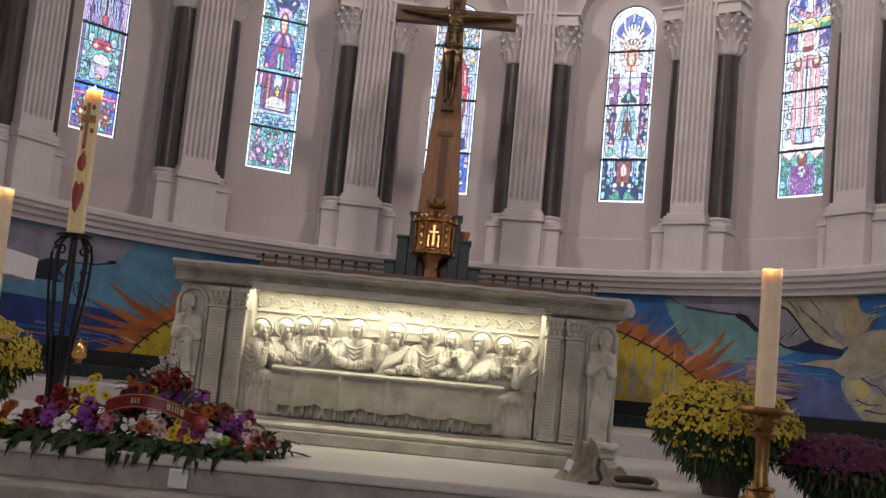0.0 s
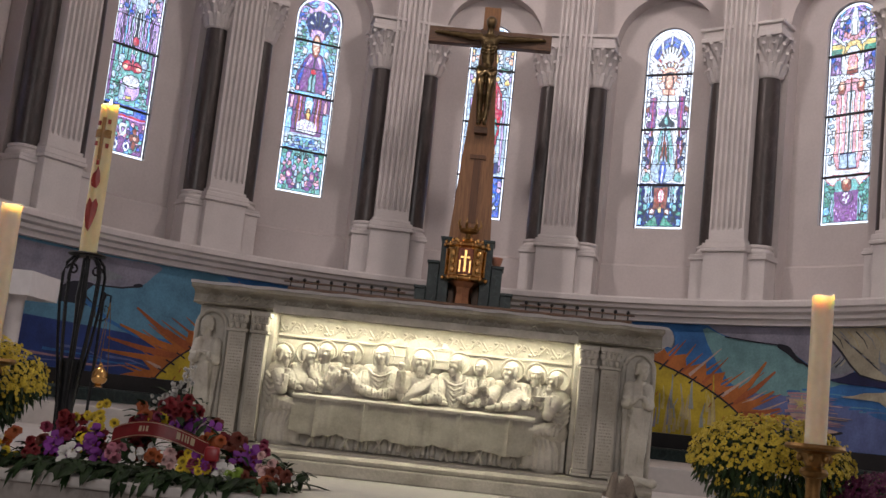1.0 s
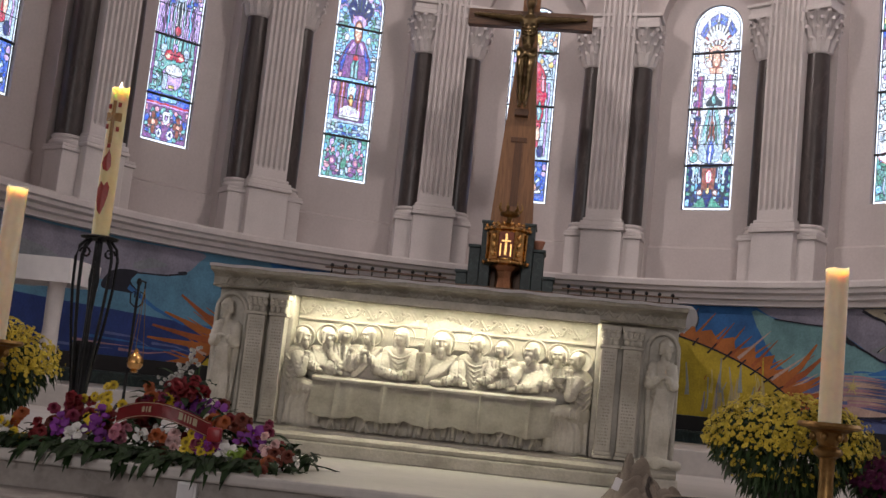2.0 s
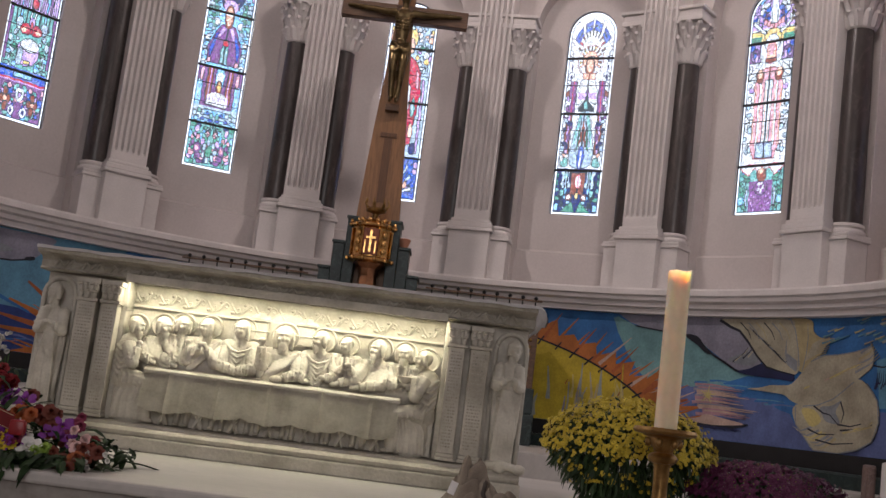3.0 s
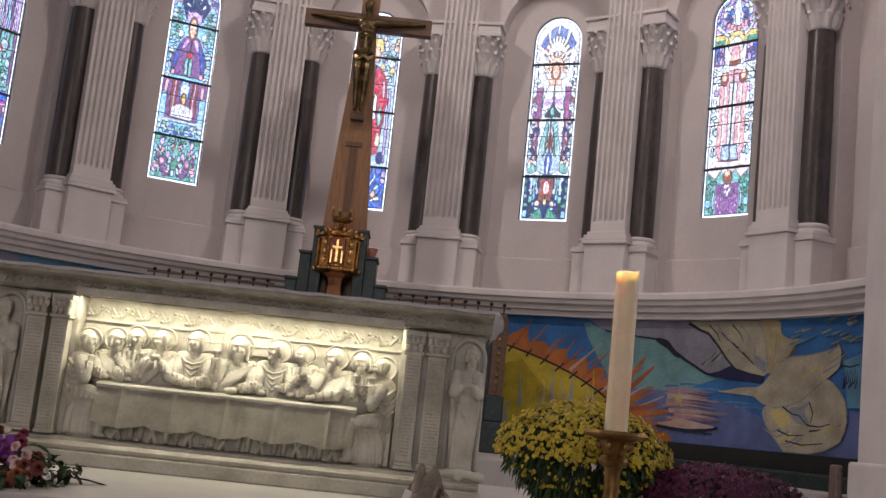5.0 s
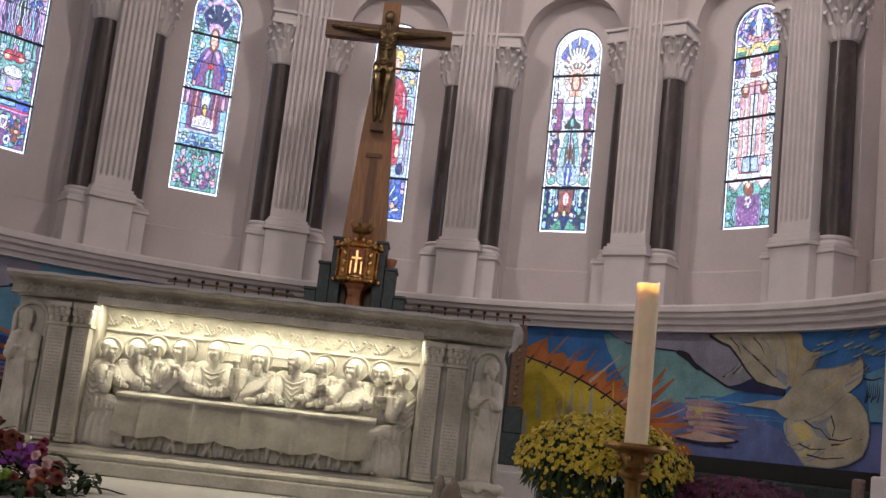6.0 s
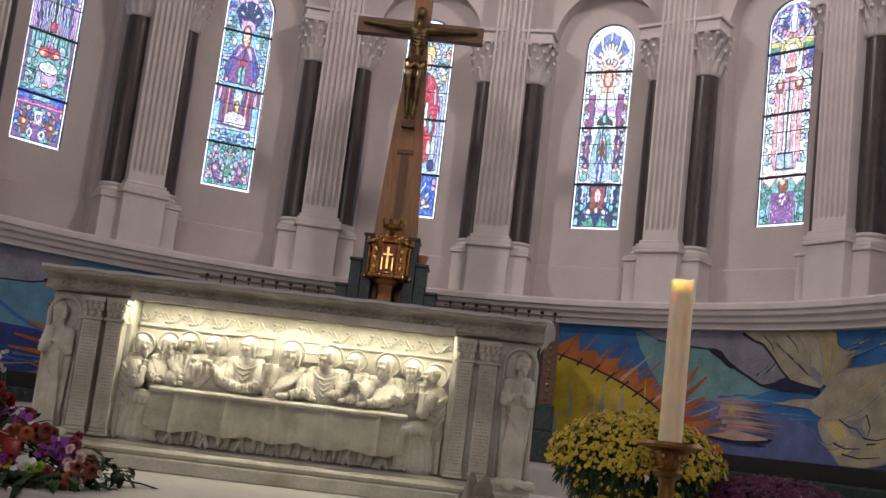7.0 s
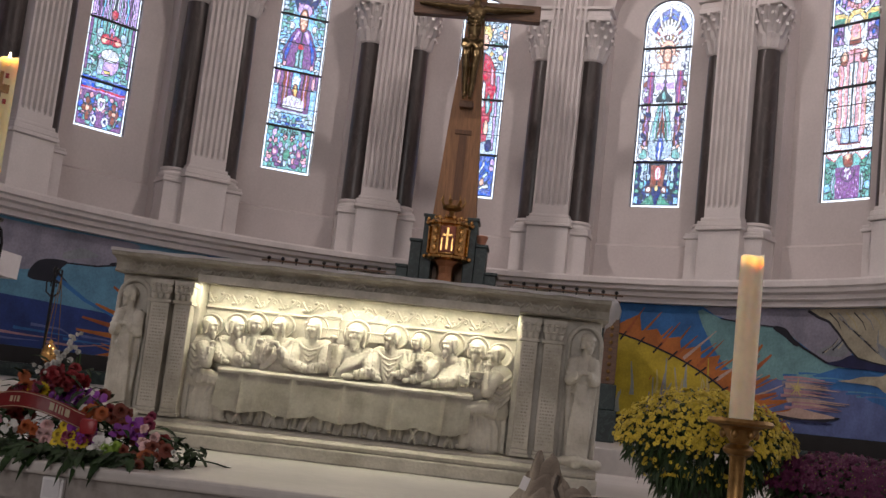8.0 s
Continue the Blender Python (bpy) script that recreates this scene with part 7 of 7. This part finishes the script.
def potted_mum(at, radius, height, colour, seed, label, squash=1.0):
    """A rounded pot chrysanthemum: drooping leafy skirt, a dome of small heads."""
    rr = random.Random(seed)
    plant = thing("potted_chrysanthemum", label, "plant", at, "potted chrysanthemums")
    part("pot", lathe(bmesh.new(), [(0.085, 0.0), (0.10, 0.13), (0.108, 0.135), (0.108, 0.155), (0.10, 0.156), (0.095, 0.14), (0.02, 0.13)], 20), material("brown_pot", (0.05, 0.03, 0.025), 0.6, vary=0.1), plant, "dark brown plant pot", smooth=True)
    c = Vector((0, 0, height * 0.56))

    def surface(az, el, k=1.0):
        lump = 1 + 0.07 * math.sin(3 * az + seed) + 0.05 * math.sin(5 * az + 2 * el + seed * 2)
        q = radius * lump * (math.cos(el) if el > 0 else 1 - 0.78 * math.sin(-el) ** 1.1)
        return c + Vector((q * math.cos(az), q * squash * math.sin(az), height * 0.44 * math.sin(el))) * k
    vs, fs = [], []
    for _ in range(4200):
        az = rr.uniform(0, 2 * math.pi)
        el = math.asin(rr.uniform(-0.95, 0.98))
        p = surface(az, el, rr.uniform(0.55, 0.98))
        out = (p - c).normalized()
        tip = p + out * 0.022 + Vector((rr.uniform(-0.02, 0.02), rr.uniform(-0.02, 0.02), rr.uniform(-0.045, 0.01) - (0.02 if el < 0 else 0)))
        leaf(vs, fs, p, tip, rr.uniform(0.010, 0.019), (rr.uniform(-1, 1), rr.uniform(-1, 1), 1), 0.1)
    leaf_part("foliage", vs, fs, MUM_LEAF, plant, "dense dark green leaves")
    bm = bmesh.new()
    for k in range(9):
        a = 2 * math.pi * k / 9
        tube(bm, [(0.03 * math.cos(a), 0.03 * math.sin(a), 0.13), (0.10 * math.cos(a), 0.10 * math.sin(a), height * 0.35), (0.2 * math.cos(a), 0.2 * math.sin(a), height * 0.55)], 0.006, 5)
    tagged(part("stem", bm, MUM_LEAF, plant), kind="stuff")
    rest_v, rest_f = [], []
    for k in range(1900):
        el = math.asin(min(0.999, rr.uniform(0.0, 1.0) if k % 9 else rr.uniform(-0.55, 0.15)))
        az = rr.uniform(math.pi * 0.95, math.pi * 2.05) if k % 5 else rr.uniform(0, 2 * math.pi)
        p = surface(az, el, rr.uniform(0.90, 1.07))
        out = (p - c).normalized() + Vector((rr.uniform(-0.4, 0.4), rr.uniform(-0.4, 0.4), rr.uniform(-0.1, 0.5)))
        size, spin = rr.uniform(0.38, 0.72), rr.uniform(0, 360)
        if k < 300:
            flower(plant, "mum", colour, p, out, size, spin, "bloom")
            continue
        m = Matrix.Translation(p) @ out.to_track_quat("Z", "Y").to_matrix().to_4x4() @ pose(0, 0, 0, 0, 0, spin) @ Matrix.Diagonal((size, size, size, 1))
        me = flower_mesh("mum", colour)
        b = len(rest_v)
        rest_v += [tuple(m @ v.co) for v in me.vertices]
        rest_f += [tuple(b + q for q in f.vertices) for f in me.polygons]
    leaf_part("bloom_mass", rest_v, rest_f, PETAL[colour], plant, "mass of small blooms")
    return plant


potted_mum((1.665, 5.42, FLOOR), 0.345, 0.53, "mum", 4, "yellow potted chrysanthemum bush in a dark pot", 0.85)
potted_mum((-1.98, 5.25, FLOOR), 0.38, 0.53, "mum", 9, "yellow potted chrysanthemum bush beside the iron stand", 0.85)
potted_mum((2.22, 5.35, FLOOR), 0.33, 0.335, "plum", 14, "low dark purple potted chrysanthemum bush", 0.85)

# the wreath of cut flowers on the platform's edge
wreath = thing("flower_arrangement", "funeral flower arrangement of mixed blooms with a red ribbon", "flowers", (0.055, -0.19, -0.02))
fr = random.Random(21)


def crest(x):
    """Height of the arrangement's top along its length."""
    d = x + 1.0
    tip = 0.36 * max(0.0, 1 - abs(d) / 0.26)
    body = 0.20 * max(0.0, 1 - (d / 0.75) ** 2)
    return FLOOR + 0.05 + body + 0.75 * tip


vs, fs = [], []
for _ in range(620):
    x = fr.uniform(-1.72, -0.42)
    z = FLOOR + fr.uniform(0.01, 0.8) * (crest(x) - FLOOR)
    y = 5.36 + fr.uniform(-0.22, 0.22)
    a = fr.uniform(math.pi, 2 * math.pi)
    ln = fr.uniform(0.06, 0.13)
    tip = (x + ln * math.cos(a) * 0.9, y - abs(ln * math.sin(a)) * 0.8, max(FLOOR + 0.006, z + fr.uniform(-0.06, 0.05)))
    leaf(vs, fs, (x, y, z), tip, fr.uniform(0.02, 0.045), (0, fr.uniform(-0.3, 0.3), 1), 0.1)
for _ in range(330):
    # dark leaves spilling forward and over the platform's edge
    x = fr.uniform(-1.66, -0.50)
    b0 = (x, fr.uniform(4.90, 5.14), FLOOR + fr.uniform(0.025, 0.08))
    if fr.random() < 0.10 and -1.5 < x < -0.6:
        b0 = (x, 4.90, FLOOR + 0.06)
        t0 = (x + fr.uniform(-0.03, 0.03), fr.uniform(4.785, 4.81), FLOOR - fr.uniform(-0.02, 0.05))
    else:
        t0 = (x + fr.uniform(-0.06, 0.06), b0[1] - fr.uniform(0.05, 0.1), b0[2] - fr.uniform(-0.005, 0.05))
    t0 = (t0[0], t0[1], max(t0[2], FLOOR + 0.02) if t0[1] > 4.86 else t0[2])
    leaf(vs, fs, b0, t0, fr.uniform(0.016, 0.038), (fr.uniform(-0.4, 0.4), -0.5, 1), 0.05)
leaf_part("foliage", vs, fs, LEAF, wreath, "dark glossy leaves")
vs, fs = [], []
for _ in range(46):
    x = fr.uniform(-1.68, -0.55)
    y = 5.14
    n = 12
    ln = fr.uniform(0.12, 0.2)
    dx = fr.uniform(-0.5, 0.5)
    for k in range(n):
        t = k / n
        p = Vector((x + dx * ln * t, y - ln * t, FLOOR + 0.05 + 0.04 * math.sin(3 * t) - 0.045 * t))
        w = 0.05 * math.sin(math.pi * min(1, t + 0.15)) + 0.008
        for s in (-1, 1):
            leaf(vs, fs, p, p + Vector((s * w, -w * 0.6, -0.004)), 0.008, (0, 0, 1), 0.05)
leaf_part("fern", vs, fs, FERN, wreath, "feathery green fern fronds")
for bx, by, tx, ty, w in ((-0.56, 5.42, -0.31, 5.60, 0.075), (-0.62, 5.32, -0.40, 5.20, 0.06), (-1.30, 5.1, -1.36, 4.86, 0.06), (-1.02, 5.1, -0.98, 4.85, 0.06), (-1.15, 5.1, -1.17, 4.78, 0.06), (-0.85, 5.12, -0.80, 4.80, 0.06), (-1.42, 5.08, -1.50, 4.80, 0.06), (-0.93, 5.1, -0.90, 4.74, 0.06), (-1.07, 5.1, -1.06, 4.73, 0.06), (-0.72, 5.1, -0.66, 4.86, 0.05), (-1.24, 5.1, -1.27, 4.74, 0.06), (-1.55, 5.12, -1.64, 4.88, 0.05)):
    vs, fs = [], []
    leaf(vs, fs, (bx, by, FLOOR + 0.05), (tx, ty, FLOOR + 0.012), w, (0, 0, 1), 0.0)
    me = bpy.data.meshes.new("broad_leaf")
    me.from_pydata(vs, [], fs)
    me.materials.append(LEAF)
    ob = new("broad_leaf", me)
    ob.parent = wreath
BUNCHES = [("daisy", "yellow", -1.64, 1.19, 7), ("orchid", "white", -1.70, 1.22, 3), ("rose", "orange", -1.60, 1.25, 2), ("daisy", "yellow", -1.33, 1.355, 9), ("daisy", "yellow", -1.36, 1.26, 5),
           ("orchid", "purple", -1.27, 1.25, 4), ("orchid", "purple", -0.92, 1.355, 5), ("orchid", "purple", -0.78, 1.245, 5), ("orchid", "purple", -0.64, 1.275, 3), ("orchid", "white", -1.37, 1.215, 2),
           ("rose", "pink", -1.18, 1.235, 2), ("orchid", "white", -1.06, 1.255, 2), ("rose", "orange", -1.01, 1.235, 2), ("rose", "blush", -0.94, 1.215, 2), ("daisy", "yellow", -0.84, 1.215, 13),
           ("orchid", "white", -0.70, 1.20, 3), ("rose", "lime", -0.67, 1.20, 3), ("rose", "blush", -0.56, 1.24, 2), ("rose", "rust", -0.52, 1.20, 4), ("rose", "orange", -0.53, 1.175, 2),
           ("rose", "red", -1.02, 1.44, 8), ("rose", "red", -0.96, 1.41, 7), ("rose", "magenta", -1.06, 1.38, 5), ("rose", "red", -1.10, 1.36, 5), ("rose", "orange", -1.13, 1.385, 2),
           ("bud", "white", -1.07, 1.45, 3), ("rose", "red", -1.45, 1.31, 5), ("rose", "magenta", -1.48, 1.29, 4), ("rose", "magenta", -1.40, 1.28, 4),
           ("daisy", "yellow", -1.07, 1.365, 3), ("rose", "orange", -0.80, 1.31, 3), ("rose", "rust", -0.72, 1.30, 4), ("rose", "magenta", -0.60, 1.29, 3), ("rose", "magenta", -0.80, 1.22, 3),
           ("rose", "rust", -0.60, 1.165, 4), ("rose", "red", -1.52, 1.2, 3), ("orchid", "purple", -1.42, 1.24, 3), ("bud", "white", -0.47, 1.2, 4)]
for kind, colour, x, z, n in BUNCHES:
    for k in range(int(n * 1.7) + 1):
        sp = 0.034 if n > 3 else 0.022
        p = (x + fr.gauss(0, sp), 5.20 + fr.uniform(-0.05, 0.07) + (z - 1.2) * 0.45 - (0.13 if z < 1.26 else 0.04), z + fr.gauss(0, sp * 0.75))
        flower(wreath, kind, colour, p, (fr.uniform(-0.5, 0.5), -1, fr.uniform(0.0, 0.8)), fr.uniform(0.7, 1.05) * {"daisy": 0.85, "rose": 0.88, "orchid": 0.92, "bud": 0.8}[kind], fr.uniform(0, 360))
for k in range(9):
    bm = bmesh.new()
    p = Vector((-1.06 + 0.012 * k, 5.36, 1.42 + 0.015 * k))
    tube(bm, [p - Vector((0, 0, 0.12)), p], 0.003, 4)
    part("stalk", bm, FERN, wreath)
for k in range(26):
    flower(wreath, "bud", "white", (-1.045 + 0.0036 * k + fr.gauss(0, 0.016), 5.29 + fr.uniform(-0.02, 0.02), 1.43 + 0.0075 * k), (fr.uniform(-0.8, 0.8), -1, fr.uniform(0, 0.8)), 1.15 - 0.022 * k, fr.uniform(0, 360))
for k in range(48):
    x = fr.uniform(-1.62, -0.5)
    z = FLOOR + fr.uniform(0.03, 0.85) * (crest(x) - FLOOR)
    flower(wreath, "rose", fr.choice(["red", "rust", "rust", "red"]), (x, 5.27 + fr.uniform(-0.03, 0.1), z), (fr.uniform(-0.5, 0.5), -1, fr.uniform(0.1, 0.9)), fr.uniform(0.8, 1.2), fr.uniform(0, 360))
# ribbon with a gilt edge and unreadable letters
RIBBON = material("red_ribbon", (0.30, 0.02, 0.025), 0.35, vary=0.06, scale=20)
GILT = material("gilt_print", (0.72, 0.60, 0.42), 0.4, vary=0.05)


def ribbon_strip(t0, t1, v0, v1, lift):
    bm = bmesh.new()
    lo, hi = [], []
    n = 26
    for i in range(n + 1):
        t = t0 + (t1 - t0) * i / n
        x = -1.185 + 0.40 * t
        zc = 1.272 + 0.045 * math.sin(math.pi * min(1, t * 1.02) ** 0.9) - 0.018 * t * t
        y = 5.045 - 0.05 * math.sin(math.pi * t) - lift
        h = 0.062
        lo.append(bm.verts.new((x, y, zc + h * v0)))
        hi.append(bm.verts.new((x, y + 0.012 * (v1 - v0), zc + h * v1)))
    for i in range(n):
        bm.faces.new((lo[i], lo[i + 1], hi[i + 1], hi[i]))
    bmesh.ops.solidify(bm, geom=bm.faces[:], thickness=-0.0012)
    return bm


rib = part("ribbon", ribbon_strip(0, 1, 0, 1, 0.0), RIBBON, wreath, "red satin ribbon with gilt edges", smooth=True)
part("gilt_edge", ribbon_strip(0, 1, 0.05, 0.09, 0.0025), GILT, rib)
part("gilt_edge", ribbon_strip(0, 1, 0.9, 0.94, 0.0025), GILT, rib)
for t0, t1 in ((0.30, 0.33), (0.345, 0.36), (0.375, 0.40), (0.69, 0.73), (0.745, 0.76), (0.775, 0.79), (0.80, 0.815), (0.83, 0.87)):
    part("letter_bar", ribbon_strip(t0, t1, 0.32, 0.68 + 0.1 * (t0 > 0.6), 0.004), GILT, rib)
bm = boxed(-0.03, 0.03, -0.02, 0.02, -0.03, 0.03, bevel=0.012)
bmesh.ops.translate(bm, verts=bm.verts, vec=(-0.765, 5.045, 1.268))
part("ribbon_knot", bm, RIBBON, wreath, "red ribbon loop", smooth=True)

# cloth bag slumped against the altar's corner
COAT = material("grey_brown_cloth", (0.27, 0.225, 0.18), 0.9, vary=0.14, scale=10, fine=150, bump=0.25, tint=(0.17, 0.135, 0.105))
# the strap's own dark cloth, and the shade painted into the bag's mouth
DARK_CLOTH = material("strap_and_mouth_shade", (0.045, 0.034, 0.027), 0.9, vary=0.2, scale=20)
coat = thing("crumpled_bag", "slumped grey brown cloth bag with a dark open mouth", "bag", (1.08, 5.40, FLOOR))


def cloth_lump(name, bm, mat, label="", voxel=0.006):
    """A rounded piece of cloth, resting on the floor."""
    for v in bm.verts:
        v.co.z = max(v.co.z, 0.001)
    ob = part(name, bm, mat, coat, label)
    fuse = ob.modifiers.new("fuse", "REMESH")
    fuse.mode, fuse.voxel_size, fuse.use_smooth_shade = "VOXEL", voxel, True
    soft = ob.modifiers.new("soften", "SMOOTH")
    soft.factor, soft.iterations = 0.5, 2


def heap(u, v):
    """Height of the slumped cloth over the floor."""
    n = noise.noise(Vector((u * 9, v * 9, 0.3)))
    stand = 0.20 * math.exp(-(abs(u + 0.055 + 0.25 * (v - 0.14)) / 0.085) ** 3 - ((v - 0.15) / 0.11) ** 2)
    spread = 0.095 * math.exp(-((u - 0.075) / 0.12) ** 2 - ((v - 0.04) / 0.085) ** 2)
    tail = 0.055 * math.exp(-((u - 0.20) / 0.085) ** 2 - ((v + 0.02) / 0.06) ** 2)
    h = max(stand, spread, tail) + 0.35 * min(stand, spread)
    run = abs(math.sin(44 * (u * 0.55 + v * 0.85) + 5 * n)) ** 0.6
    cross = abs(math.sin(58 * (u * 0.95 - v * 0.35) + 7 * n)) ** 0.7
    return h * (0.42 + 0.40 * run + 0.36 * cross) + 0.004 * n


bm = bmesh.new()
nu, nv = 84, 70
sheet = [[bm.verts.new((-0.20 + 0.52 * i / nu, -0.14 + 0.36 * j / nv, max(0.0, heap(-0.20 + 0.52 * i / nu, -0.14 + 0.36 * j / nv) - 0.010))) for i in range(nu + 1)] for j in range(nv + 1)]
for j in range(nv):
    for i in range(nu):
        q = (sheet[j][i], sheet[j][i + 1], sheet[j + 1][i + 1], sheet[j + 1][i])
        if max(v.co.z for v in q) > 0.001:
            bm.faces.new(q)
bmesh.ops.delete(bm, geom=[v for v in bm.verts if not v.link_faces], context="VERTS")
bmesh.ops.solidify(bm, geom=bm.faces[:], thickness=0.004)
part("cloth", bm, COAT, coat, "crumpled cloth with many folds", smooth=True)
bm = bmesh.new()
tube(bm, [(0.155 + 0.105 * math.cos(a), -0.105 + 0.030 * math.sin(a), 0.036 + 0.022 * math.sin(a) + 0.006 * math.sin(3 * a)) for a in [k * math.pi / 12 for k in range(25)]], 0.011, 8)
cloth_lump("mouth_rim", bm, COAT, "rolled rim of the bag's mouth")
# no hollow here: a solid whose dark colour stands for the mouth's shade
bm = bmesh.new()
ball(bm, (0.155, -0.098, 0.038), (0.098, 0.022, 0.024), 14)
cloth_lump("mouth", bm, DARK_CLOTH, "dark plug painted as the shade inside the mouth")
bm = bmesh.new()
tube(bm, [(0.0, 0.0, 0.12), (-0.012, -0.05, 0.075), (0.004, -0.08, 0.035), (-0.012, -0.11, 0.014), (-0.06, -0.12, 0.012)], 0.011, 8)
cloth_lump("strap", bm, DARK_CLOTH, "dark strap")
bm = boxed(-0.016, 0.016, -0.002, 0.002, -0.028, 0.028, bevel=0.0015)
bmesh.ops.rotate(bm, verts=bm.verts, cent=(0, 0, 0), matrix=Matrix.Rotation(radians(18), 3, "Y"))
bmesh.ops.translate(bm, verts=bm.verts, vec=(-0.135, 0.055, 0.075))
part("tag", bm, LINEN, coat, "small pale cloth tag")
